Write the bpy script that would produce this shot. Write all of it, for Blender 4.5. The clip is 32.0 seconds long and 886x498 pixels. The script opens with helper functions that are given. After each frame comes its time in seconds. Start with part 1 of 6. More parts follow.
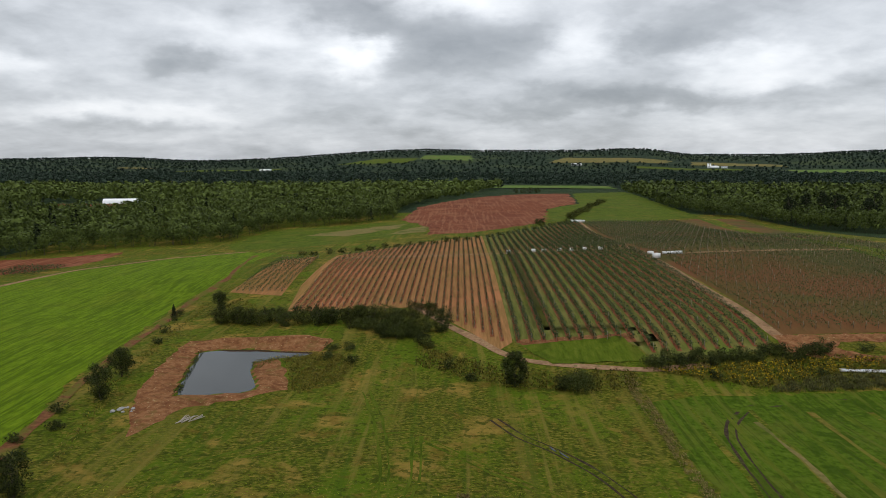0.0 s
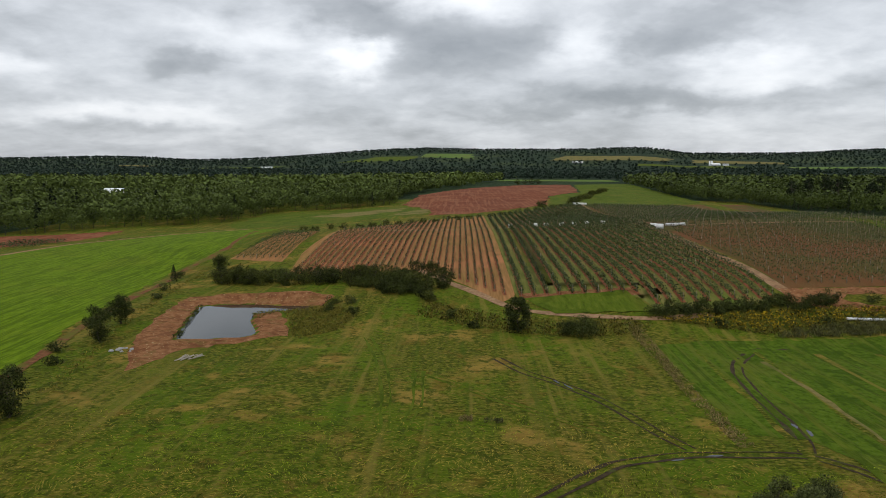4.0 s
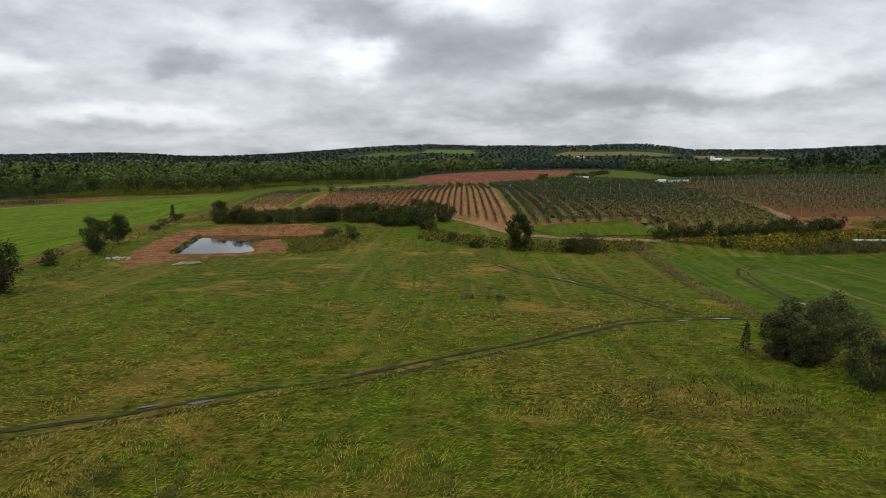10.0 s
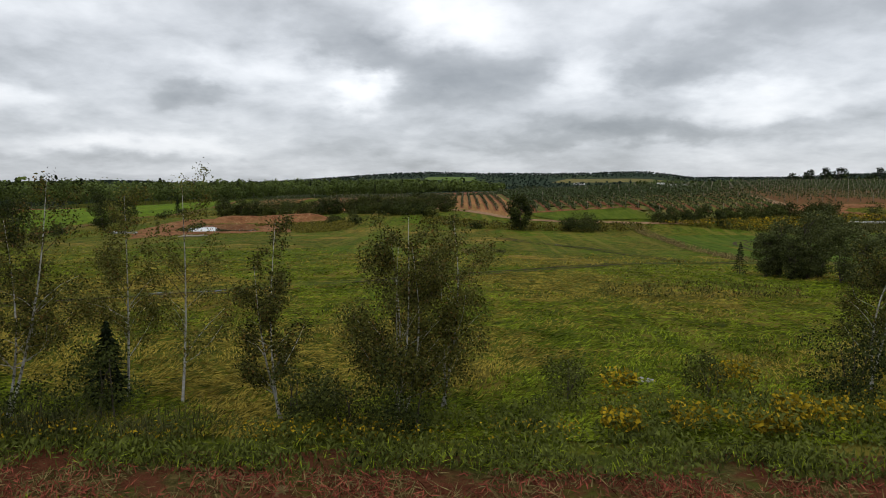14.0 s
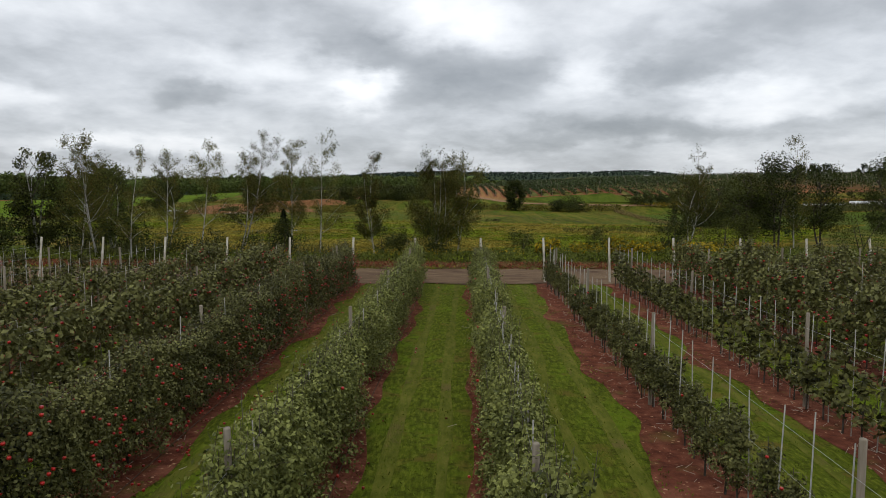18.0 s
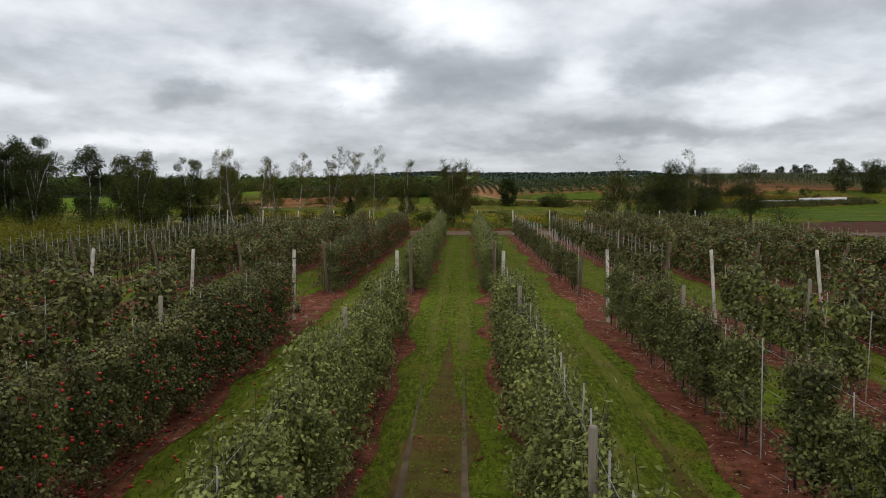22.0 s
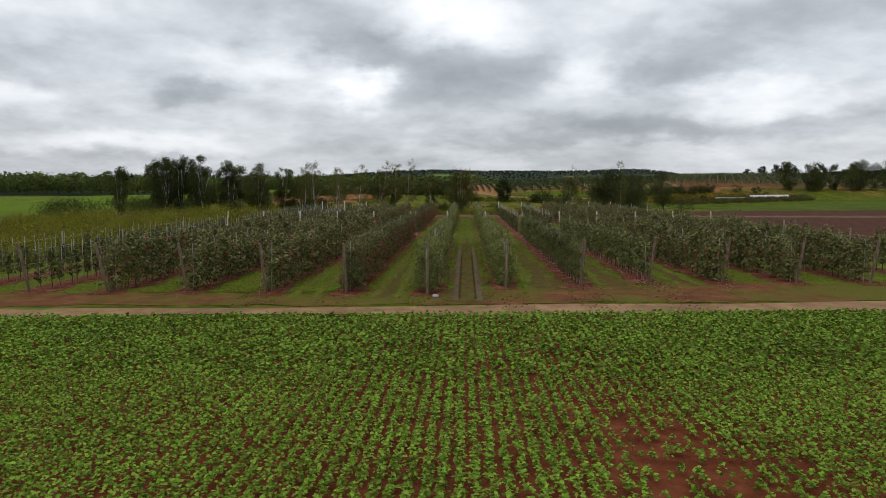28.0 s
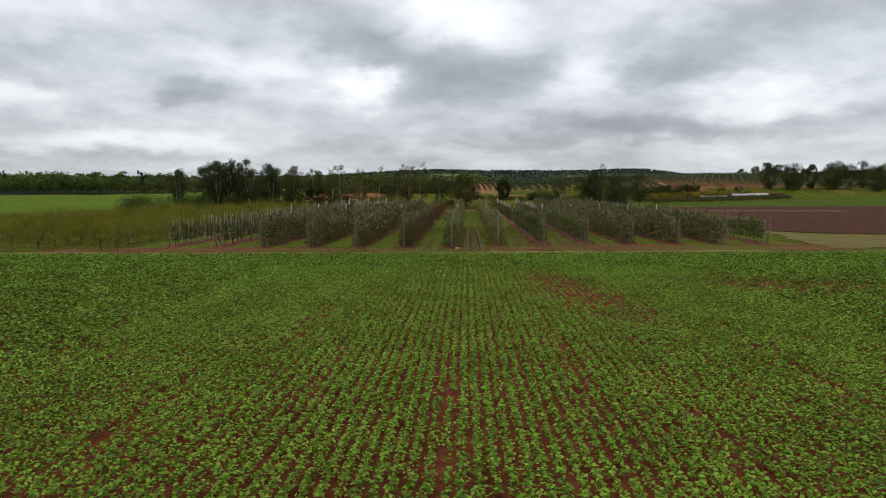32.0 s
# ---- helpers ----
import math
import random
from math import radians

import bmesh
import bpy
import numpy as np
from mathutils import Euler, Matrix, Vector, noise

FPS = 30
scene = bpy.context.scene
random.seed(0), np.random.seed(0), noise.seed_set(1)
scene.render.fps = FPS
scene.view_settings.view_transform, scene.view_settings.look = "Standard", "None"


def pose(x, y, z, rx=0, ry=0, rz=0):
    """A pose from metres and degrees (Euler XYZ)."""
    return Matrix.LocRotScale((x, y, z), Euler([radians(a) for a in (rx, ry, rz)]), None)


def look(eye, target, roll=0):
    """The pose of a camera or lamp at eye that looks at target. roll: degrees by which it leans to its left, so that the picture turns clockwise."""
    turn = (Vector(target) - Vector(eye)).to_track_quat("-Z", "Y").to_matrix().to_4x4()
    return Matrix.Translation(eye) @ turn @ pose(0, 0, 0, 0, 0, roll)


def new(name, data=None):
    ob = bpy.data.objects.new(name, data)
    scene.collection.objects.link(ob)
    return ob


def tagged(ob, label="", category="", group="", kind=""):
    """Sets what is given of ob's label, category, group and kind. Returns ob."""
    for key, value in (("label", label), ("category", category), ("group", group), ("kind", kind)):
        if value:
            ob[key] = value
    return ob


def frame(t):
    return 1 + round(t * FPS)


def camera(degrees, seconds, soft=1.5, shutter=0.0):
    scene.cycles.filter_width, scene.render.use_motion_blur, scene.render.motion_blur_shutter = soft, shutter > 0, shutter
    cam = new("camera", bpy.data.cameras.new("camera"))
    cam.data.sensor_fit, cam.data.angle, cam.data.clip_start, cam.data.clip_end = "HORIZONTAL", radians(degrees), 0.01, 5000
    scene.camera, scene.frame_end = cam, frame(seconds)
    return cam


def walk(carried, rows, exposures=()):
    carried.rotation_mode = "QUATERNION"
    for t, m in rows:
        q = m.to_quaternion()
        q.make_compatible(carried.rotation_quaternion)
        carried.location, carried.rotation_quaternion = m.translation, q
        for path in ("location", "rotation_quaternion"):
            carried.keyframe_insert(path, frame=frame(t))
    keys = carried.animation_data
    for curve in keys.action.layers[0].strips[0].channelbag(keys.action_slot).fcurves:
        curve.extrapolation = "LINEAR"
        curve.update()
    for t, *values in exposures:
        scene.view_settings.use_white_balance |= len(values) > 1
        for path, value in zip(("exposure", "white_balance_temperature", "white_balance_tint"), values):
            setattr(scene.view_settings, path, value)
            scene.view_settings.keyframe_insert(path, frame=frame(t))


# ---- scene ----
cam = camera(66.2, 32.0, soft=0.4)
PATH = [
    (0.0, 1.49, -7.49, 61.42, -7.64, 1.45),
    (0.5, 1.31, -7.36, 59.68, -7.66, 1.45),
    (1.0, 1.20, -7.33, 57.86, -7.66, 1.46),
    (1.5, 1.15, -7.35, 55.96, -7.65, 1.46),
    (2.0, 1.14, -7.40, 53.97, -7.63, 1.47),
    (2.5, 1.14, -7.48, 51.92, -7.61, 1.48),
    (3.0, 1.14, -7.56, 49.87, -7.59, 1.50),
    (3.5, 1.17, -7.65, 47.84, -7.55, 1.52),
    (5.5, 1.34, -7.50, 39.85, -7.51, 1.61),
    (6.0, 1.40, -7.62, 37.92, -7.48, 1.62),
    (6.5, 1.44, -7.74, 36.00, -7.46, 1.64),
    (7.0, 1.46, -7.81, 34.11, -7.45, 1.65),
    (7.5, 1.47, -7.86, 32.24, -7.45, 1.66),
    (8.0, 1.46, -7.88, 30.37, -7.44, 1.66),
    (8.5, 1.42, -7.92, 28.54, -7.45, 1.66),
    (9.0, 1.38, -8.02, 26.74, -7.47, 1.66),
    (9.5, 1.34, -8.17, 24.94, -7.48, 1.65),
    (10.0, 1.29, -8.32, 23.10, -7.49, 1.65),
    (10.5, 1.30, -8.46, 21.26, -7.49, 1.65),
    (11.0, 1.37, -8.63, 19.46, -7.51, 1.66),
    (11.5, 1.43, -8.85, 17.68, -7.56, 1.67),
    (12.0, 1.44, -9.08, 15.90, -5.94, 1.68),
    (12.5, 1.42, -9.29, 14.15, -5.01, 1.69),
    (13.0, 1.37, -9.66, 12.49, -5.00, 1.69),
    (13.5, 1.32, -10.58, 11.09, -5.01, 1.70),
    (14.0, 1.28, -12.45, 10.00, -5.02, 1.73),
    (14.5, 1.24, -15.21, 9.02, -5.02, 1.78),
    (16.5, 1.16, -30.06, 6.93, -5.01, 1.87),
    (18.0, 1.06, -42.00, 5.77, -5.06, 1.88),
    (19.0, 0.96, -50.24, 5.49, -5.02, 1.83),
    (20.0, 0.83, -58.53, 5.32, -5.03, 1.78),
    (20.5, 0.74, -62.67, 5.27, -5.03, 1.76),
    (21.0, 0.65, -66.81, 5.20, -5.04, 1.76),
    (21.5, 0.58, -70.97, 5.11, -5.04, 1.76),
    (22.0, 0.52, -75.15, 5.04, -5.03, 1.76),
    (22.5, 0.46, -79.32, 5.01, -5.01, 1.77),
    (23.0, 0.41, -83.49, 5.08, -4.99, 1.77),
    (23.5, 0.34, -87.61, 5.19, -5.02, 1.77),
    (24.0, 0.26, -91.65, 5.21, -5.07, 1.77),
    (24.5, 0.19, -95.64, 5.11, -5.09, 1.77),
    (25.0, 0.14, -99.58, 4.98, -5.09, 1.78),
    (25.5, 0.12, -103.46, 4.85, -5.12, 1.77),
    (27.5, 0.01, -118.77, 5.30, -5.19, 1.83),
    (28.0, -0.15, -122.39, 5.29, -5.19, 1.84),
    (28.5, -0.31, -125.88, 5.28, -5.18, 1.85),
    (29.0, -0.47, -129.20, 5.27, -5.17, 1.85),
    (29.5, -0.62, -132.37, 5.26, -5.16, 1.86),
    (30.0, -0.75, -135.40, 5.25, -5.16, 1.86),
    (30.5, -0.84, -138.29, 5.23, -5.16, 1.88),
    (31.0, -0.86, -141.04, 5.21, -5.17, 1.90),
    (31.5, -0.83, -143.64, 5.19, -5.19, 1.93),
    (32.0, -0.76, -146.17, 5.17, -5.24, 1.97),
]
walk(cam, [(t, pose(x, y, z, 90 + pitch, 0, yaw)) for t, x, y, z, pitch, yaw in PATH])

# ---- world and sun ----
class Graph:
    """Small helper that chains shader nodes."""
    def __init__(self, tree):
        self.t = tree
        tree.nodes.clear()

    def node(self, kind, inputs=(), operation=None, blend=None):
        n = self.t.nodes.new(kind)
        if operation:
            n.operation = operation
        if blend:
            n.data_type, n.blend_type = "RGBA", blend
        for k, v in (inputs.items() if isinstance(inputs, dict) else enumerate(inputs)):
            if v is None:
                continue
            if isinstance(v, bpy.types.NodeSocket):
                self.t.links.new(v, n.inputs[k])
            else:
                n.inputs[k].default_value = v
        return n

    def math(self, op, a, b=None, c=None):
        return self.node("ShaderNodeMath", (a, b, c), operation=op).outputs[0]

    def noise(self, vec, scale, detail=4, rough=0.55, distort=0.0):
        return self.node("ShaderNodeTexNoise", {"Vector": vec, "Scale": scale, "Detail": detail, "Roughness": rough, "Distortion": distort})

    def ramp(self, fac, stops, mode="LINEAR"):
        n = self.node("ShaderNodeValToRGB", {"Fac": fac})
        n.color_ramp.interpolation = mode
        e = n.color_ramp.elements
        while len(e) < len(stops):
            e.new(0.5)
        for el, (p, c) in zip(e, stops):
            el.position = p
            el.color = (*c, 1) if len(c) == 3 else c
        return n.outputs[0]

    def mix(self, fac, a, b, blend="MIX"):
        n = self.node("ShaderNodeMix", blend=blend)
        for i, v in ((0, fac), (6, a), (7, b)):
            if isinstance(v, bpy.types.NodeSocket):
                self.t.links.new(v, n.inputs[i])
            else:
                n.inputs[i].default_value = v if i == 0 else ((*v, 1) if len(v) == 3 else v)
        return n.outputs[2]


SUN_EL, SUN_AZ = radians(48), radians(200)
world = bpy.data.worlds.new("overcast_sky")
scene.world = world
world.use_nodes = True
g = Graph(world.node_tree)
ray_dir = g.node("ShaderNodeTexCoord").outputs["Generated"]
sep = g.node("ShaderNodeSeparateXYZ", (ray_dir,)).outputs
dome = g.node("ShaderNodeVectorMath", (ray_dir, (1.0, 1.0, 2.0)), operation="MULTIPLY").outputs[0]
flat = g.math("ADD", g.math("MAXIMUM", sep[2], 0.0), 0.26)
plane = g.node("ShaderNodeCombineXYZ", (g.math("DIVIDE", sep[0], flat), g.math("DIVIDE", sep[1], flat), 0.0)).outputs[0]
n_big = g.noise(dome, 3.4, 2, 0.45, 0.25).outputs[0]
n_mid = g.noise(plane, 2.3, 8, 0.5, 0.25).outputs[0]
n_fine = g.noise(plane, 7.0, 8, 0.58, 0.2).outputs[0]
warp = g.noise(dome, 7.0, 5, 0.55).outputs[1]
wsep = g.node("ShaderNodeSeparateColor", (warp,)).outputs
az = g.math("ADD", g.math("ARCTAN2", sep[0], sep[1]), g.math("MULTIPLY", g.math("SUBTRACT", wsep[0], 0.5), 0.24))
el = g.math("ADD", g.math("ARCSINE", sep[2]), g.math("MULTIPLY", g.math("SUBTRACT", wsep[1], 0.5), 0.11))
# cloud billows: azimuth, elevation, widths in degrees, strength (plus: bright gap, minus: heavy base)
BILLOWS = [
    (-8.5, 8.0, 3.4, 1.3, 0.34), (-1.0, 14.0, 5.0, 2.4, 0.24), (-17, 9.5, 4.5, 2.2, 0.20), (9.5, 9.3, 3.0, 2.2, 0.22),
    (25.5, 6.6, 7.0, 1.2, 0.18), (-33, 13.5, 7.0, 3.0, 0.14), (-26, 3.6, 8.0, 0.9, 0.22), (-35, 6.2, 3.0, 1.2, 0.16),
    (1.5, 9.0, 8.0, 2.6, -0.20), (-8.8, 10.6, 4.0, 1.3, -0.22), (17, 8.8, 3.6, 1.8, -0.22), (23, 12.5, 6.0, 2.4, -0.16),
    (-22.5, 7.6, 2.6, 1.1, -0.20), (-35, 7.9, 5.0, 1.3, -0.14), (6.5, 4.1, 14, 0.8, -0.10), (20, 4.4, 12, 0.9, -0.16),
    (-30, 2.2, 9, 0.7, -0.10), (-14, 13.8, 4.0, 1.8, -0.06), (32, 14.5, 6.0, 2.0, -0.12), (14, 14.0, 5, 2.0, 0.08),
]
cloud = g.math("MULTIPLY_ADD", n_big, 0.30, g.math("MULTIPLY_ADD", n_mid, 0.50, g.math("MULTIPLY", n_fine, 0.24)))
for a, e, sa, se, amp in BILLOWS:
    qa = g.math("DIVIDE", g.math("SUBTRACT", az, radians(a)), radians(sa))
    qe = g.math("DIVIDE", g.math("SUBTRACT", el, radians(e)), radians(se))
    q = g.math("MULTIPLY_ADD", qa, qa, g.math("MULTIPLY", qe, qe))
    cloud = g.math("MULTIPLY_ADD", g.math("EXPONENT", g.math("MULTIPLY", g.math("POWER", q, 1.2), -0.9)), amp, cloud)
deck = g.ramp(cloud, [(0.22, (0.27, 0.29, 0.315)), (0.40, (0.38, 0.402, 0.43)), (0.52, (0.51, 0.535, 0.57)), (0.66, (0.67, 0.695, 0.73)), (0.86, (0.86, 0.875, 0.90))])
sky = g.node("ShaderNodeTexSky")
sky.sky_type, sky.sun_disc, sky.sun_elevation, sky.sun_rotation = "NISHITA", False, SUN_EL, SUN_AZ
clear = sky.outputs[0]
blue = g.mix(1.0, clear, (0.1, 0.1, 0.1), "MULTIPLY")
over = g.mix(0.94, blue, deck)
# an overcast sky is brightest overhead
lift = g.math("MULTIPLY_ADD", g.math("MAXIMUM", g.math("SUBTRACT", sep[2], 0.30), 0.0), 1.6, 1.0)
lift = g.math("MULTIPLY", lift, g.math("MULTIPLY_ADD", g.math("MINIMUM", g.math("MAXIMUM", g.math("DIVIDE", sep[2], 0.15), 0.0), 1.0), 0.2, 0.82))
back = g.node("ShaderNodeBackground", (over, g.math("MULTIPLY", lift, 1.30)))
g.node("ShaderNodeOutputWorld", (back.outputs[0],))

sun = new("sun", bpy.data.lights.new("sun", "SUN"))
sun.data.energy, sun.data.angle, sun.data.color = 0.6, radians(25), (1.0, 0.97, 0.93)
sun.matrix_world = look((0, 0, 200), (-math.sin(SUN_AZ) * 100, -math.cos(SUN_AZ) * 100, 200 - 100 * math.tan(SUN_EL)))

# ---- materials ----
def surface(name, stops, scale=1.0, patch=None, rough=0.9, bump=0.0, bump_scale=8.0, dist=0.05, stretch=(1, 1, 1), detail=6, spec=0.03, metal=0.0, fleck=None, island=0.0, span=(0.3, 0.7), streaks=()):
    """A weathered surface: a colour ramp over fine noise, broken up by wide patches and flecks. Lengths in metres."""
    m = bpy.data.materials.new(name)
    m.use_nodes = True
    g = Graph(m.node_tree)
    pos = g.node("ShaderNodeTexCoord").outputs["Object"]
    vec = g.node("ShaderNodeMapping", {"Vector": pos, "Scale": stretch}).outputs[0]
    n = g.noise(vec, scale, detail, 0.62).outputs[0]
    lo, hi = span
    cols = [(lo + (hi - lo) * i / max(1, len(stops) - 1), c) for i, c in enumerate(stops)]
    col = g.ramp(n, cols)
    for p in patch or ():
        pc, ps, lo_p, hi_p, amount = p
        f = g.ramp(g.noise(pos, ps, 5, 0.6, 0.3).outputs[0], [(lo_p, (0, 0, 0)), (hi_p, (amount,) * 3)])
        col = g.mix(f, col, pc)
    for sc, ss, turn, lo_s, hi_s, amount in streaks:
        v = g.node("ShaderNodeMapping", {"Vector": pos, "Rotation": (0, 0, radians(turn)), "Scale": (1, 0.035, 1)}).outputs[0]
        f = g.ramp(g.noise(v, ss, 4, 0.6).outputs[0], [(lo_s, (0, 0, 0)), (hi_s, (amount,) * 3)])
        col = g.mix(f, col, sc)
    if fleck:
        fc, fs, at = fleck
        f = g.ramp(g.noise(pos, fs, 2, 0.5).outputs[0], [(at, (0, 0, 0)), (at + 0.04, (1, 1, 1))])
        col = g.mix(f, col, fc)
    if island:
        r = g.node("ShaderNodeNewGeometry").outputs["Random Per Island"]
        o = g.node("ShaderNodeObjectInfo").outputs["Random"]
        k = g.math("MULTIPLY_ADD", g.math("ADD", r, g.math("MULTIPLY", o, 0.6)), island, 1 - 0.8 * island)
        col = g.node("ShaderNodeVectorMath", (col, None), operation="SCALE")
        g.t.links.new(k, col.inputs["Scale"])
        col = col.outputs[0]
    b = g.node("ShaderNodeBsdfPrincipled", {"Base Color": col, "Roughness": rough, "Metallic": metal, "Specular IOR Level": spec})
    if bump:
        h = g.noise(vec, bump_scale, 6, 0.65).outputs[0]
        bn = g.node("ShaderNodeBump", {"Height": h, "Strength": bump, "Distance": dist})
        g.t.links.new(bn.outputs[0], b.inputs["Normal"])
    g.node("ShaderNodeOutputMaterial", (b.outputs[0],))
    return m


def foliage(name, dark, light, spread=0.5, translucent=0.2, rough=0.6, odd=None, nscale=0.35, spec=0.05, grain=0.55):
    """Leaves: a tone for each leaf and each plant, a little light through the blade, a waxy gloss."""
    m = bpy.data.materials.new(name)
    m.use_nodes = True
    g = Graph(m.node_tree)
    r = g.node("ShaderNodeNewGeometry").outputs["Random Per Island"]
    o = g.node("ShaderNodeObjectInfo").outputs["Random"]
    pos = g.node("ShaderNodeTexCoord").outputs["Object"]
    n = g.noise(pos, nscale, 3).outputs[0]
    f = g.math("MULTIPLY_ADD", r, grain, g.math("MULTIPLY_ADD", o, 0.2, g.math("MULTIPLY", g.math("SUBTRACT", n, 0.35), spread)))
    col = g.ramp(f, [(0.08, tuple(0.35 * v for v in dark)), (0.85, tuple(1.08 * v for v in light))])
    if odd:
        oc, share = odd
        hit = g.math("GREATER_THAN", g.math("FRACT", g.math("MULTIPLY", r, 37.7)), 1 - share)
        col = g.mix(hit, col, oc)
    b = g.node("ShaderNodeBsdfPrincipled", {"Base Color": col, "Roughness": rough, "Specular IOR Level": spec})
    t = g.node("ShaderNodeBsdfTranslucent", (col,))
    mx = g.node("ShaderNodeMixShader", (translucent, b.outputs[0], t.outputs[0]))
    g.node("ShaderNodeOutputMaterial", (mx.outputs[0],))
    return m


M = {}
M["meadow"] = surface("meadow_grass", [(0.0287, 0.0336, 0.003), (0.0603, 0.0679, 0.0059), (0.089, 0.0937, 0.0087), (0.1715, 0.1267, 0.0243)], 1.3,
                      patch=[((0.0603, 0.1, 0.0044), 0.035, 0.44, 0.60, 0.75), ((0.2265, 0.1414, 0.0301), 0.055, 0.55, 0.64, 0.75), ((0.1023, 0.0602, 0.0103), 0.16, 0.55, 0.66, 0.6), ((0.0309, 0.0428, 0.0038), 0.5, 0.52, 0.60, 0.8), ((0.1647, 0.1211, 0.0243), 0.9, 0.58, 0.66, 0.6)],
                      bump=1.0, bump_scale=2.2, dist=0.4, stretch=(0.7, 1.2, 1), span=(0.38, 0.65),
                      streaks=[((0.1264, 0.1058, 0.0187), 0.25, 10, 0.55, 0.66, 0.5), ((0.1555, 0.1211, 0.0245), 0.3, -46, 0.56, 0.66, 0.55), ((0.0388, 0.0686, 0.0043), 0.35, -50, 0.56, 0.66, 0.5)])
M["far_land"] = surface("far_woodland_floor", [(0.012, 0.022, 0.010), (0.022, 0.036, 0.014), (0.036, 0.050, 0.02)], 0.03, bump=1.0, bump_scale=0.07, dist=8)
# the slight blue in these dark greens is distance haze put into the colour
M["hill_woods"] = surface("hazed_distant_woods", [(0.010, 0.019, 0.012), (0.020, 0.032, 0.018), (0.032, 0.046, 0.022)], 0.02, patch=[((0.05, 0.065, 0.022), 0.004, 0.52, 0.6, 0.5)], bump=1.0, bump_scale=0.05, dist=10)
M["crop_green"] = surface("bright_crop", [(0.0513, 0.0816, 0.0022), (0.0801, 0.1259, 0.0039), (0.1071, 0.1531, 0.0067)], 0.5, patch=[((0.099, 0.1227, 0.0078), 0.03, 0.5, 0.65, 0.6), ((0.0414, 0.0676, 0.0034), 0.06, 0.56, 0.66, 0.5)], bump=0.9, bump_scale=2.0, dist=0.25, stretch=(1.2, 0.5, 1), streaks=[((0.036, 0.0622, 0.0022), 1.1, 6, 0.50, 0.56, 0.7), ((0.0945, 0.1399, 0.0056), 0.25, 6, 0.52, 0.64, 0.5)])
M["hay_green"] = surface("mown_hayfield", [(0.0353, 0.0538, 0.0034), (0.0576, 0.0819, 0.0056), (0.0886, 0.1041, 0.0108)], 0.55, patch=[((0.0922, 0.0855, 0.0125), 0.04, 0.50, 0.64, 0.6), ((0.0295, 0.0473, 0.0031), 0.10, 0.52, 0.64, 0.7)], bump=0.9, bump_scale=1.8, dist=0.3, stretch=(1.4, 0.3, 1))
M["mown_green"] = surface("mown_meadow", [(0.0304, 0.0533, 0.0029), (0.0499, 0.0829, 0.0048), (0.0702, 0.1021, 0.0086)], 0.9, patch=[((0.0835, 0.0918, 0.012), 0.05, 0.52, 0.64, 0.6), ((0.025, 0.0474, 0.0024), 0.12, 0.52, 0.62, 0.7)], bump=0.9, bump_scale=2.0, dist=0.3, stretch=(0.8, 0.6, 1), span=(0.36, 0.66), streaks=[((0.078, 0.0888, 0.0112), 0.5, -3, 0.52, 0.60, 0.7), ((0.0273, 0.0459, 0.0032), 0.7, -3, 0.52, 0.60, 0.6)])
M["pasture"] = surface("pasture_green", [(0.0488, 0.09, 0.0165), (0.075, 0.12, 0.0225), (0.0975, 0.1275, 0.03)], 0.06, patch=[((0.12, 0.1125, 0.0375), 0.012, 0.5, 0.65, 0.6)], bump=0.5, bump_scale=0.6, dist=0.4)
M["dry_grass"] = surface("dry_grass", [(0.0884, 0.0768, 0.021), (0.136, 0.1088, 0.036), (0.1768, 0.1344, 0.048)], 0.7, patch=[((0.0612, 0.0768, 0.012), 0.05, 0.5, 0.62, 0.7)], bump=0.8, bump_scale=2.5, dist=0.3)
M["red_soil"] = surface("red_soil", [(0.0828, 0.0237, 0.0113), (0.1283, 0.0401, 0.0183), (0.1656, 0.0601, 0.0296)], 0.35, patch=[((0.1987, 0.0866, 0.0435), 0.03, 0.5, 0.66, 0.6), ((0.0704, 0.02, 0.0104), 0.012, 0.5, 0.62, 0.3)], bump=0.35, bump_scale=3.0, dist=0.15, stretch=(1, 0.3, 1), streaks=[((0.207, 0.0911, 0.0478), 0.4, -12, 0.52, 0.60, 0.5)])
M["orchard_soil"] = surface("orchard_soil", [(0.056, 0.0179, 0.0111), (0.1068, 0.0343, 0.0192), (0.1748, 0.0608, 0.0339)], 3.0, patch=[((0.2213, 0.0865, 0.0502), 0.9, 0.52, 0.66, 0.6), ((0.087, 0.081, 0.0177), 0.8, 0.56, 0.68, 0.6)], fleck=((0.3487, 0.2025, 0.1196), 9.0, 0.66), bump=1.0, bump_scale=11.0, dist=0.08)
M["bare_field"] = surface("bare_ploughed_soil", [(0.0379, 0.0168, 0.0104), (0.0586, 0.024, 0.0142), (0.0816, 0.0348, 0.019)], 0.8, bump=0.8, bump_scale=4, dist=0.12, stretch=(1, 0.4, 1))
M["dirt_road"] = surface("packed_dirt", [(0.1428, 0.0796, 0.0406), (0.2142, 0.1264, 0.0665), (0.2771, 0.1778, 0.0959)], 0.8, patch=[((0.1165, 0.0702, 0.0371), 0.2, 0.5, 0.65, 0.7), ((0.0756, 0.0936, 0.0224), 0.35, 0.60, 0.68, 0.8)], bump=0.6, bump_scale=6, dist=0.05)
M["lane_dirt"] = surface("lane_dirt", [(0.0735, 0.0435, 0.0255), (0.1162, 0.0758, 0.045), (0.1635, 0.1162, 0.0705)], 1.4, patch=[((0.0562, 0.033, 0.021), 0.25, 0.48, 0.62, 0.7)], fleck=((0.2152, 0.174, 0.1117), 7.0, 0.68), bump=0.8, bump_scale=9, dist=0.06, stretch=(0.4, 1.6, 1))
